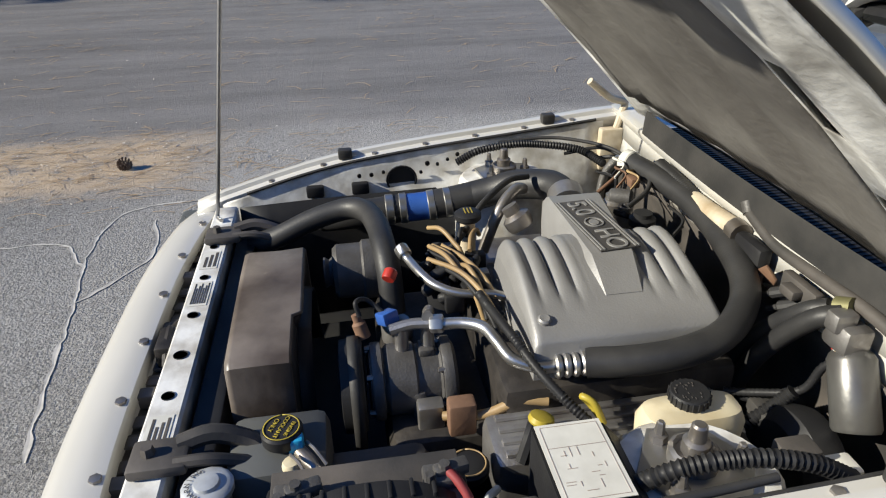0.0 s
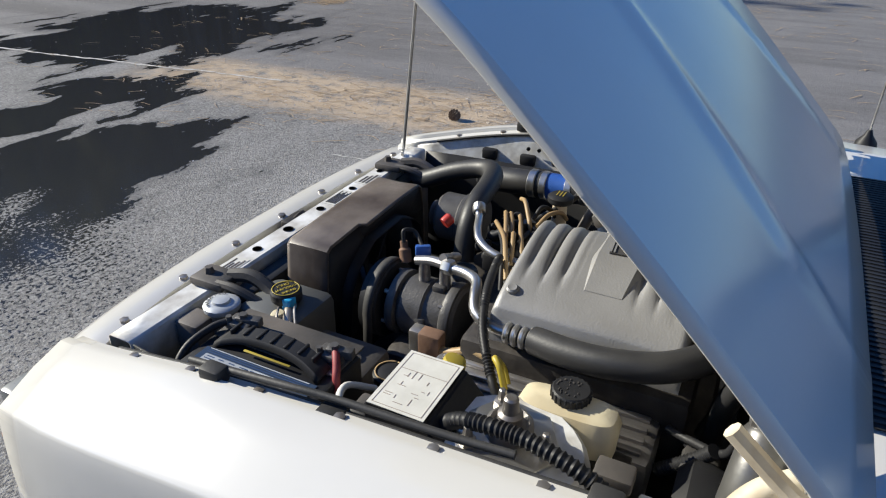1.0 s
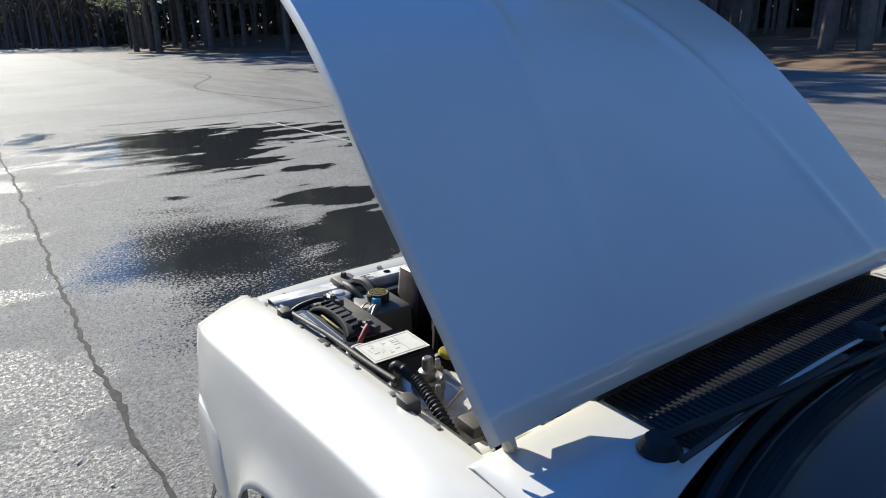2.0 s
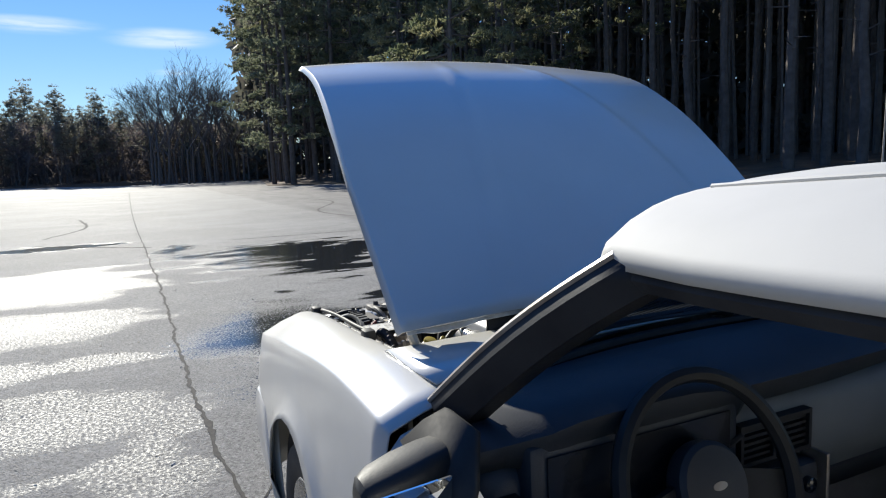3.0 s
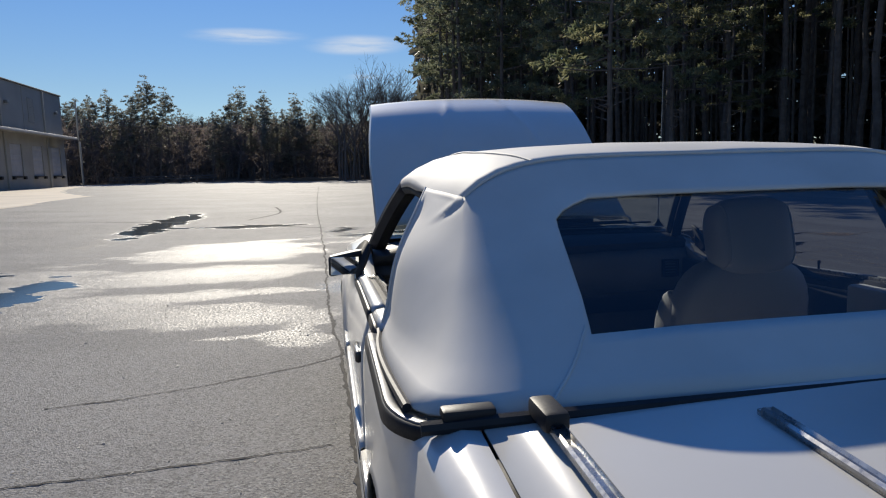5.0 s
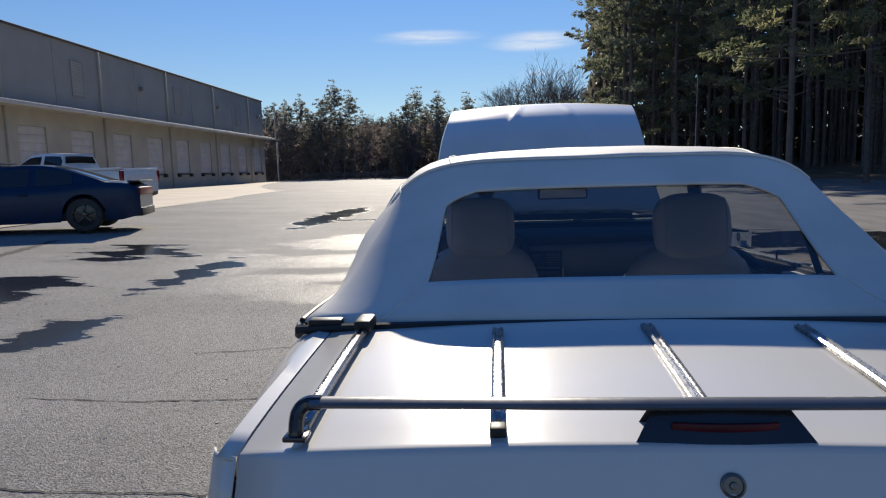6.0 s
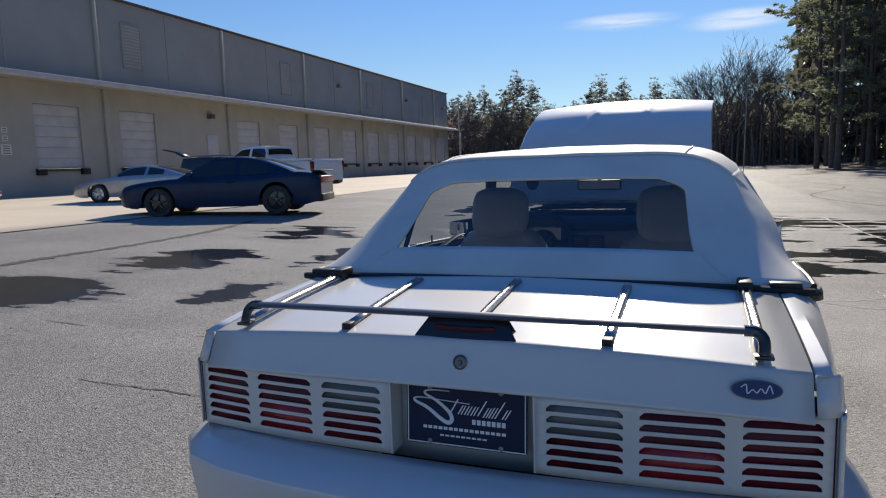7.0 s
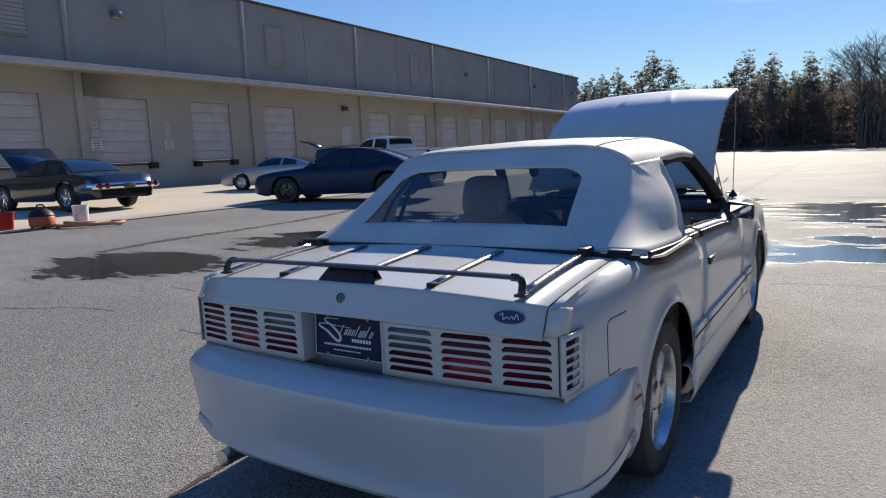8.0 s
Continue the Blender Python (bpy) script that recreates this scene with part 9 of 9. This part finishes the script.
# brake reservoir
bm = B()
rows = []
for z, g in ((0.775, -0.012), (0.785, 0.0), (0.83, 0.002), (0.850, -0.006), (0.858, -0.022)):
    row = []
    for k in range(28):
        a = 2 * math.pi * k / 28
        ca, sa = math.cos(a), math.sin(a)
        row.append((-0.44 + (0.038 + g) * math.copysign(abs(ca) ** 0.55, ca), 1.237 + (0.082 + g) * math.copysign(abs(sa) ** 0.55, sa), z))
    rows.append(row)
vs = grid(bm, rows, loop=True)
bm.faces.new(vs[-1])
bm.faces.new(vs[0][::-1])
rsv = part("brake_reservoir", bm, M_MILKY, car, "yellowed brake fluid reservoir")
turned("reservoir_cap", [(0.030, 0), (0.0315, 0.003), (0.0315, 0.016), (0.029, 0.019), (0, 0.020)], pose(-0.430, 1.238, 0.855), M_BLACK, rsv, "black ribbed filler cap", seg=30)
rl2 = random.Random(8)
for k in range(24):
    a, q = rl2.uniform(0, 6.28), 0.024 * math.sqrt(rl2.random())
    block("cap_letter_bar", -0.430 + q * math.cos(a) - 0.002, -0.430 + q * math.cos(a) + 0.002, 1.238 + q * math.sin(a) - 0.0008, 1.238 + q * math.sin(a) + 0.0008, 0.875, 0.8758, M_DUSTY, rsv, bevel=0.0002)
for k in range(22):
    a = 2 * math.pi * k / 22
    block("grip_rib", -0.430 + 0.0315 * math.cos(a) - 0.0014, -0.430 + 0.0315 * math.cos(a) + 0.0014, 1.238 + 0.0315 * math.sin(a) - 0.0014, 1.238 + 0.0315 * math.sin(a) + 0.0014, 0.858, 0.872, M_BLACK, rsv, bevel=0.0004)
turned("master_cylinder", [(0.028, 0), (0.03, 0.02), (0.03, 0.22), (0.02, 0.24)], pose(-0.44, 1.13, 0.745, -90), M_GREASE, label="cast master cylinder", seg=18)
turned("brake_booster", [(0.06, 0), (0.085, 0.01), (0.092, 0.03), (0.092, 0.06), (0.07, 0.08)], pose(-0.44, 0.98, 0.70, -90), M_BLACK, label="black brake booster", seg=32)
for k, pts in enumerate((((-0.40, 1.30, 0.74), (-0.36, 1.32, 0.74), (-0.34, 1.40, 0.70)), ((-0.40, 1.22, 0.74), (-0.36, 1.2, 0.76), (-0.33, 1.1, 0.72)))):
    hose("brake_line", pts, 0.004, M_STEEL, label="steel brake line", seg=6)
for k, (x, y, z, mt) in enumerate(((-0.09, 1.60, 0.62, M_RUST), (-0.22, 1.62, 0.66, M_STEEL), (-0.27, 1.57, 0.70, M_RUST), (-0.31, 1.66, 0.62, M_BLACK))):
    block("engine_bracket", x - 0.018, x + 0.018, y - 0.025, y + 0.025, z, z + 0.07, mt, bevel=0.006, label="small engine bracket")
hose("lower_hose", [(-0.25, 1.60, 0.72), (-0.28, 1.53, 0.74), (-0.29, 1.47, 0.77), (-0.30, 1.42, 0.77)], 0.009, M_TAN, label="tan wire sleeve")


# ---- other vehicles standing on the lot ----
def bg_wheel(parent, x, y, r, w, rim_mat, label=""):
    s = 1 if x > 0 else -1
    ax = pose(x, y, r, 0, 90 * s, 0)
    bm = B()
    lathe(bm, [(r * 0.62, -w / 2), (r * 0.9, -w / 2), (r, -w * 0.35), (r, w * 0.35), (r * 0.93, w / 2), (r * 0.66, w / 2), (r * 0.62, w * 0.4)], ax, 28, cap=False)
    t = part("tyre", bm, M_TYRE, parent)
    bm = B()
    lathe(bm, [(r * 0.66, w * 0.46), (r * 0.62, w * 0.47), (r * 0.58, w * 0.2), (r * 0.2, w * 0.25), (r * 0.15, w * 0.42), (0, w * 0.43)], ax, 28, cap=False)
    for k in range(5):
        box(bm, r * 0.12, r * 0.62, -r * 0.07, r * 0.07, w * 0.26, w * 0.40, 0.01, ax @ pose(0, 0, 0, 0, 0, 72 * k))
    part("rim", bm, rim_mat, t, label)


def vehicle(name, label, category, at, turn, paint, w, axles, r, top, sill, low, cabin, roof_z, roof_w, rim, glass_mat, rim_label="", tumble=0.06, roof_mat=None):
    """A parked vehicle: a lofted body over its wheel arches, a glass house with pillars and roof, and wheels."""
    x, y = at
    v = thing(name, label, category, at=(x, y, lot_height(x, y)), turn=turn)
    ys = sorted(set([p[0] for p in top] + stations(top[0][0], top[-1][0], 0.15) + [a + (r + 0.06) * math.sin(k * math.pi / 12) for a in axles for k in range(-6, 7)]))
    ys = [q for q in ys if top[0][0] <= q <= top[-1][0]]
    bm, rows = B(), []
    L0, L1 = top[0][0], top[-1][0]
    for q in ys:
        zt = curve(top, q)
        end = min(1.0, min(q - L0, L1 - q) / 0.35)
        ww = w * (0.86 + 0.14 * math.sqrt(max(0, 1 - (1 - end) ** 2)))
        zl = low + 0.08 * (1 - end)
        for a in axles:
            if abs(q - a) < r + 0.06:
                zl = max(zl, r + math.sqrt((r + 0.06) ** 2 - (q - a) ** 2))
        zm = max(zl + 0.02, sill)
        half = [(ww * 0.96, zl), (ww, max(zl + 0.01, min(zm, zt - 0.2))), (ww * 1.0, zt - 0.16), (ww * 0.985, zt - 0.07), (ww * 0.93, zt - 0.015), (ww * 0.6, zt + 0.012), (0, zt + 0.02)]
        rows.append([(a_, q, z_) for a_, z_ in half] + [(-a_, q, z_) for a_, z_ in half[-2::-1]])
    for at_, step, out in ((0, -0.05, 0), (len(rows) + 1, 0.05, -1)):  # rounded ends
        near = rows[out]
        zm = (max(p[2] for p in near) + min(p[2] for p in near)) / 2
        rows.insert(at_, [(p[0] * 0.93, p[1] + step, zm + (p[2] - zm) * 0.78) for p in near])
    vs = grid(bm, rows)
    bm.faces.new(vs[0])
    bm.faces.new(vs[-1][::-1])
    part("body", bm, paint, v, smooth=38)
    b0, b1, r0, r1 = cabin  # base rear, base front, roof rear, roof front

    def roof_at(q):
        if q >= r1:
            a_, u = curve(top, b1), (b1 - q) / (b1 - r1)
        elif q <= r0:
            a_, u = curve(top, b0), (q - b0) / (r0 - b0)
        else:
            u = (q - r0) / (r1 - r0)
            return roof_z - 0.04 + 0.16 * u * (1 - u)
        return a_ + (roof_z - 0.04 - a_) * (1 - (1 - u) ** 1.25)

    def flank(q, g, off=0.0):
        """A point of the cabin side: g from the belt (0) to the roof edge (1)."""
        zb, zr = curve(top, q), roof_at(q)
        f = max(0.0, (zr - zb) / (roof_z - zb))
        wb = w * 0.885
        wr = wb + (roof_w - wb) * f
        return Vector((lerp([(0, wb), (0.45, (wb + wr) / 2 + 0.014 * f), (0.9, wr + 0.012 * f), (1.0, wr - 0.02)], g) + off, q, zb - 0.015 + (zr - zb) * g))

    def crown(q, x):
        """A point on top of the cabin at a share x of its half width."""
        e = flank(q, 1.0)
        return Vector((e.x * x, q, e.z + (roof_at(q) + 0.012 - e.z) * (1 - x * x)))

    qs = stations(b0, r0, 0.12) + stations(r0, r1, 0.15)[1:] + stations(r1, b1, 0.12)[1:]
    bm, rows = B(), []
    for q in qs:
        half = [flank(q, g) for g in (0, 0.3, 0.6, 0.9)] + [crown(q, x) for x in (0.98, 0.85, 0.5)]
        rows.append(half + [crown(q, 0)] + [Vector((-p.x, p.y, p.z)) for p in half[::-1]])
    grid(bm, rows)
    part("roof", bm, roof_mat or paint, v, smooth=40)
    for nm, qa, qb in (("windscreen", b1 - 0.04, r1 + 0.05), ("rear_glass", b0 + 0.05, r0 - 0.03)):
        bm = B()
        grid(bm, [[crown(qa + (qb - qa) * k / 6, x / 5) * 1.0 + Vector((0, 0.010 * (1 if qa > qb else -1), 0.010)) for x in (-4.4, -3, -1.5, 0, 1.5, 3, 4.4)] for k in range(7)])
        part(nm, bm, glass_mat, v, "tinted glass", smooth=40)
    mid = (b1 * 0.45 + b0 * 0.55) * 0.5 + (r0 + r1) * 0.25
    for s in (-1, 1):
        for qa, qb in ((mid + 0.06, b1 - 0.32 * (b1 - r1)), (b0 + 0.62 * (r0 - b0), mid - 0.06)):
            bm = B()
            rows = [[Vector((s * p.x, p.y, p.z)) for p in (flank(q, g, 0.008) for g in (0.10, 0.4, 0.66, 0.86))] for q in stations(qa, qb, 0.09)]
            grid(bm, rows)
            part("side_window", bm, glass_mat, v, "tinted side glass", smooth=40)
    for a in axles:
        for s in (-1, 1):
            bg_wheel(v, s * (w - 0.11), a, r, 0.23, rim, rim_label)
    bm = B()
    box(bm, -w * 0.9, w * 0.9, L0 + 0.25, L1 - 0.25, low + 0.02, low + 0.2, 0.02)
    for a in axles:
        box(bm, -w * 0.82, w * 0.82, a - r, a + r, low, r * 1.9, 0.02)
    part("underbody", bm, M_BLACK, v)
    return v


def fitted(name, v, x0, x1, y0, y1, z0, z1, mat, label="", bevel=0.015):
    bm = B()
    box(bm, x0, x1, y0, y1, z0, z1, bevel)
    return part(name, bm, mat, v, label)


blue = vehicle("muscle_coupe", "dark metallic blue modern muscle coupe parked on asphalt", "coupe", (-10.8, 10.65), 109, M_BLUECAR, 0.945, (-1.475, 1.475), 0.36,
               [(-2.52, 0.93), (-2.3, 1.02), (-1.7, 1.04), (-0.9, 0.97), (0.6, 0.95), (1.2, 0.94), (2.0, 0.86), (2.35, 0.78), (2.45, 0.68)], 0.45, 0.22, (-1.95, 1.0, -0.85, 0.12), 1.45, 0.60, M_BLACK_GLOSS, M_DARKGLASS, "black alloy rim")
fitted("rear_spoiler", blue, -0.8, 0.8, -2.60, -2.34, 1.02, 1.06, M_BLACK, "black tail spoiler")
fitted("tail_lamp_panel", blue, -0.78, 0.78, -2.59, -2.45, 0.74, 0.90, M_LAMP_DARK, "wide dark red tail lamp")
fitted("diffuser", blue, -0.75, 0.75, -2.60, -2.4, 0.28, 0.46, M_BLACK, "black rear diffuser")
for s in (-1, 1):
    fitted("wing_mirror", blue, s * 0.93, s * 1.07, 0.55, 0.68, 0.98, 1.1, M_BLUECAR, bevel=0.03)
    fitted("door_handle", blue, s * 0.93, s * 0.965, -0.45, -0.25, 0.80, 0.83, M_BLACK)
    fitted("headlamp", blue, s * 0.45, s * 0.8, 2.36, 2.44, 0.62, 0.72, M_GREYLENS)

black = vehicle("classic_coupe", "black classic coupe with chrome rear bumper", "coupe", (-17.4, 6.3), 94, M_BLACKCAR, 0.95, (-1.42, 1.42), 0.36,
                [(-2.55, 0.72), (-2.45, 0.88), (-2.0, 0.95), (-1.2, 0.98), (-0.3, 0.95), (0.7, 0.95), (1.6, 0.93), (2.3, 0.90), (2.45, 0.75)], 0.4, 0.26, (-1.5, 0.9, -0.75, 0.15), 1.38, 0.60, M_CHROME, M_DARKGLASS, "chrome wire-style wheel", roof_mat=M_BLACK)
bm = B()
tube(bm, [(-0.98, -2.15, 0.60), (-0.97, -2.5, 0.62), (-0.85, -2.6, 0.62), (-0.4, -2.63, 0.62), (0, -2.64, 0.62), (0.4, -2.63, 0.62), (0.85, -2.6, 0.62), (0.97, -2.5, 0.62), (0.98, -2.15, 0.60)], 0.085, 10, 4)
cb = part("rear_bumper", bm, M_CHROME, black, "wide chrome rear bumper with round lamps")
for x in (-0.82, -0.62, 0.62, 0.82):
    bm = B()
    lathe(bm, [(0.075, 0), (0.078, 0.015), (0.06, 0.022), (0, 0.024)], pose(x, -2.69, 0.63, 90), 18)
    part("round_tail_lamp", bm, M_REDLENS, cb, "round red tail lamp")
fitted("number_plate_bar", black, -0.16, 0.16, -2.74, -2.725, 0.55, 0.68, M_DUSTY, bevel=0.003)
bm = B()
grid(bm, [[(x, y, z) for x in (-0.75, 0, 0.75)] for y, z in ((0.95, 0.98), (1.3, 1.35), (1.75, 1.75))])
part("raised_hood", bm, M_BLACKCAR, black, "raised black hood", solid=0.03)

silver = vehicle("sports_coupe", "low silver sports coupe", "coupe", (-17.9, 15.0), 104, M_SILVER, 0.90, (-1.25, 1.25), 0.33,
                 [(-2.2, 0.70), (-2.0, 0.90), (-1.5, 0.95), (-0.5, 0.92), (0.6, 0.90), (1.2, 0.85), (1.8, 0.74), (2.15, 0.62), (2.25, 0.5)], 0.42, 0.2, (-1.9, 0.75, -0.7, 0.1), 1.27, 0.54, M_RIM, M_DARKGLASS, "bright alloy rim")
truck = vehicle("pickup_truck", "white crew-cab pickup truck", "pickup", (-14.7, 17.9), 82, M_TRUCK, 0.98, (-1.8, 1.8), 0.40,
                [(-2.9, 1.24), (-2.8, 1.31), (-0.75, 1.32), (0.9, 1.28), (1.6, 1.20), (2.5, 1.10), (2.75, 0.98), (2.8, 0.8)], 0.6, 0.42, (-0.75, 1.35, -0.62, 0.55), 1.92, 0.66, M_RIM, M_DARKGLASS)
fitted("tailgate", truck, -0.78, 0.78, -2.935, -2.89, 0.76, 1.33, M_TRUCK, "white tailgate")
fitted("bed_well", truck, -0.82, 0.82, -2.8, -0.85, 1.30, 1.345, M_BLACK, "dark open load bed")
for s in (-1, 1):
    fitted("tail_lamp", truck, s * 0.80, s * 0.93, -2.93, -2.84, 0.88, 1.28, M_REDLENS, "tall red tail lamp")
    fitted("bed_rail", truck, s * 0.80, s * 0.98, -2.85, -0.8, 1.31, 1.38, M_TRUCK)
suv = vehicle("estate_car", "dark estate car with raised tailgate", "estate", (-21.6, 24.2), -72, M_BLACKCAR, 0.92, (-1.35, 1.35), 0.35,
              [(-2.2, 0.95), (-2.1, 1.05), (0.0, 1.05), (0.8, 1.02), (1.6, 0.98), (2.1, 0.85), (2.2, 0.7)], 0.5, 0.3, (-2.1, 1.1, -1.95, 0.35), 1.68, 0.66, M_RIM, M_DARKGLASS)
bm = B()
grid(bm, [[(x, y, z) for x in (-0.75, 0, 0.75)] for y, z in ((-1.9, 1.72), (-2.35, 1.95), (-2.9, 2.1))])
part("raised_tailgate", bm, M_BLACKCAR, suv, "raised tailgate", solid=0.05)
for s in (-1, 1):
    bm = B()
    tube(bm, [(s * 0.6, -1.7, 1.74), (s * 0.6, 0.2, 1.76)], 0.025, 6, 3)
    part("roof_rail", bm, M_STEEL, suv)


# ---- loose things on the lot ----
def lot(x, y, z=0.0):
    return (x, y, lot_height(x, y) + z)


wb = thing("white_bucket", "white plastic bucket standing on the asphalt", "bucket", at=lot(-12.4, 3.85))
bm = B()
lathe(bm, [(0.135, 0), (0.14, 0.01), (0.16, 0.37), (0.168, 0.375), (0.168, 0.395), (0.16, 0.395), (0.155, 0.38), (0.135, 0.03), (0, 0.03)], Matrix(), 28)
part("pail", bm, M_TRUCK, wb)
bm = B()
tube(bm, [(-0.168, 0, 0.36), (-0.12, -0.13, 0.22), (0, -0.19, 0.17), (0.12, -0.13, 0.22), (0.168, 0, 0.36)], 0.004, 6, 5)
part("handle", bm, M_STEEL, wb)
rc = thing("red_crate", "red plastic tub with black tools in it", "tub", at=lot(-12.75, 2.45))
bm = B()
rows = []
for f, z in ((0.85, 0), (0.87, 0.02), (1.0, 0.33), (1.06, 0.335), (1.06, 0.36), (0.98, 0.36), (0.84, 0.04)):
    rows.append([(0.24 * f * math.copysign(abs(math.cos(a)) ** 0.4, math.cos(a)), 0.19 * f * math.copysign(abs(math.sin(a)) ** 0.4, math.sin(a)), z) for a in [2 * math.pi * k / 24 for k in range(24)]])
vs = grid(bm, rows, loop=True)
bm.faces.new(vs[0][::-1])
bm.faces.new(vs[-1])
part("tub", bm, M_BUCKET_RED, rc)
for k in range(6):
    bm = B()
    a = k * 1.1
    tube(bm, [(0.1 * math.cos(a), 0.08 * math.sin(a), 0.1), (0.16 * math.cos(a), 0.12 * math.sin(a), 0.45), (0.1 * math.cos(a + 1), 0.1 * math.sin(a + 1), 0.62 + 0.05 * (k % 3))], 0.016, 6, 4)
    part("tool", bm, M_BLACK, rc)
vc = thing("shop_vacuum", "orange and black shop vacuum on the ground", "vacuum cleaner", at=lot(-12.25, 2.98), turn=20)
bm = B()
lathe(bm, [(0.20, 0.05), (0.23, 0.07), (0.235, 0.22), (0.22, 0.25)], Matrix(), 26)
part("drum", bm, M_ORANGE, vc)
bm = B()
lathe(bm, [(0.225, 0.25), (0.23, 0.27), (0.19, 0.34), (0.10, 0.40), (0.05, 0.42), (0, 0.42)], Matrix(), 26)
tube(bm, [(-0.09, 0, 0.40), (-0.07, 0, 0.47), (0.07, 0, 0.47), (0.09, 0, 0.40)], 0.016, 8, 5)
part("motor_head", bm, M_BLACK, vc)
for k in range(4):
    bm = B()
    a = math.pi / 4 + k * math.pi / 2
    lathe(bm, [(0.03, -0.02), (0.03, 0.02)], pose(0.18 * math.cos(a), 0.18 * math.sin(a), 0.031, 90, 0, 45), 12)
    part("castor", bm, M_BLACK, vc)
hz = thing("vacuum_hose", "tan ribbed vacuum hose coiled on the asphalt", "hose", at=lot(-12.0, 3.4))
bm = B()
tube(bm, [(-0.2, -0.3, 0.14), (0.0, -0.25, 0.05), (0.25, -0.05, 0.04), (0.4, 0.2, 0.04), (0.2, 0.42, 0.04), (-0.15, 0.3, 0.045), (-0.1, -0.05, 0.09), (0.25, -0.15, 0.10), (0.6, 0.1, 0.05), (0.75, 0.5, 0.04), (0.55, 0.8, 0.04), (0.2, 0.75, 0.04)], 0.032, 9, 10)
part("tube", bm, M_HOSE_TAN, hz)

# pine cone beside the sandy strip
cone = thing("pine_cone", "brown open pine cone on the asphalt", "pine cone", at=(3.2, 3.175, 0.036), turn=60)
bm = B()
for k in range(70):
    u = k / 70
    a = k * 2.39996
    rr = 0.036 * math.sin(math.pi * (0.12 + 0.85 * u)) + 0.004
    c = Vector((-0.045 + 0.095 * u, rr * 0.55 * math.cos(a), rr * 0.55 * math.sin(a)))
    o = Vector((0.25 - 0.35 * (1 - u), math.cos(a), math.sin(a))).normalized()
    t = Vector((0, -math.sin(a), math.cos(a)))
    n = o.cross(t)
    tip = c + o * rr * 0.62
    q = [bm.verts.new(p) for p in (c - t * 0.004, c + t * 0.004, tip + t * 0.0075, tip + o * 0.004, tip - t * 0.0075)]
    q2 = [bm.verts.new(v.co + n * 0.0022) for v in q]
    bm.faces.new(q), bm.faces.new(q2[::-1])
    for i in range(5):
        bm.faces.new((q[i], q[(i + 1) % 5], q2[(i + 1) % 5], q2[i]))
rod(bm, (-0.045, 0, 0), (0.05, 0, 0), 0.012, 0.006, 8)
part("scales", bm, surface("cone_brown", (0.09, 0.06, 0.04), (0.16, 0.11, 0.075), 0.8, scale=60), cone, smooth=0)

# pine straw, chips and grit strewn over the asphalt, too many to count
rs_ = random.Random(17)
straw, chips = B(), B()
for i in range(1500):
    if i % 12 == 0:
        x, y = rs_.gauss(7.6, 0.16), rs_.gauss(7.4, 0.12)
    elif i % 3:
        x, y = rs_.uniform(2.0, 14), rs_.uniform(-4, 8)
    else:
        x, y = rs_.gauss(3.35, 0.4), rs_.gauss(3.7, 1.0)
    a = rs_.gauss(1.75, 0.55)
    l = rs_.uniform(0.05, 0.11)
    d = Vector((math.cos(a), math.sin(a), 0))
    s_ = Vector((-d.y, d.x, 0)) * (0.0022 if x < 5 else 0.004)
    p = Vector((x, y, 0.006))
    b_ = s_ * rs_.uniform(-8, 8)
    grid(straw, [[p - d * l - s_, p - d * l + s_], [p + b_ - s_ + Vector((0, 0, 0.006)), p + b_ + s_ + Vector((0, 0, 0.006))], [p + d * l - s_, p + d * l + s_]])
tagged(part("pine_straw_litter", straw, surface("pale_straw", (0.42, 0.30, 0.17), (0.30, 0.21, 0.13), 0.8, scale=30), None, "pale pine needles strewn over the asphalt", smooth=0, solid=0.0012), category="litter", kind="stuff")
for i in range(2600):
    k = i % 4
    if k == 0:
        x, y = rs_.uniform(-3, 8), rs_.uniform(2.6, 12)
    elif k == 1:
        x, y = rs_.uniform(-6, -0.9), rs_.uniform(-3, 6)
    else:
        x, y = rs_.gauss(3.35, 0.34), rs_.gauss(4.2, 1.1)
    r = rs_.uniform(0.003, 0.011) * (1.5 if rs_.random() < 0.08 else 1)
    c = Vector((x, y, lot_height(x, y) + r * 0.4))
    vs = [chips.verts.new(c + Vector((rs_.gauss(0, 1), rs_.gauss(0, 1), rs_.gauss(0, 0.35))).normalized() * r) for _ in range(4)]
    for f in ((0, 1, 2), (0, 2, 3), (0, 3, 1), (1, 3, 2)):
        chips.faces.new([vs[q] for q in f])
tagged(part("grit_and_chips", chips, surface("pale_grit", (0.46, 0.38, 0.28), (0.55, 0.53, 0.5), 0.85, scale=3), None, "pale grit and wood chips on the asphalt", smooth=0), category="litter", kind="stuff")
# guard rail and shrubs past the end of the warehouse
M_GALV = surface("dull_galvanised_steel", (0.10, 0.10, 0.10), (0.07, 0.07, 0.07), 0.6, metal=0.3)
gr = thing("guard_rail", "dull grey guard rail past the end of the warehouse", "guard rail", at=lot(-27.0, 86))
for k in range(7):
    bm = B()
    box(bm, -0.06 + k * 2.0, 0.06 + k * 2.0, -0.06, 0.06, -0.1, 0.95, 0.01)
    part("post", bm, M_GALV, gr)
for z in (0.5, 0.8):
    bm = B()
    box(bm, -0.3, 12.4, -0.1, -0.062, z, z + 0.12, 0.01)
    part("rail", bm, M_GALV, gr)
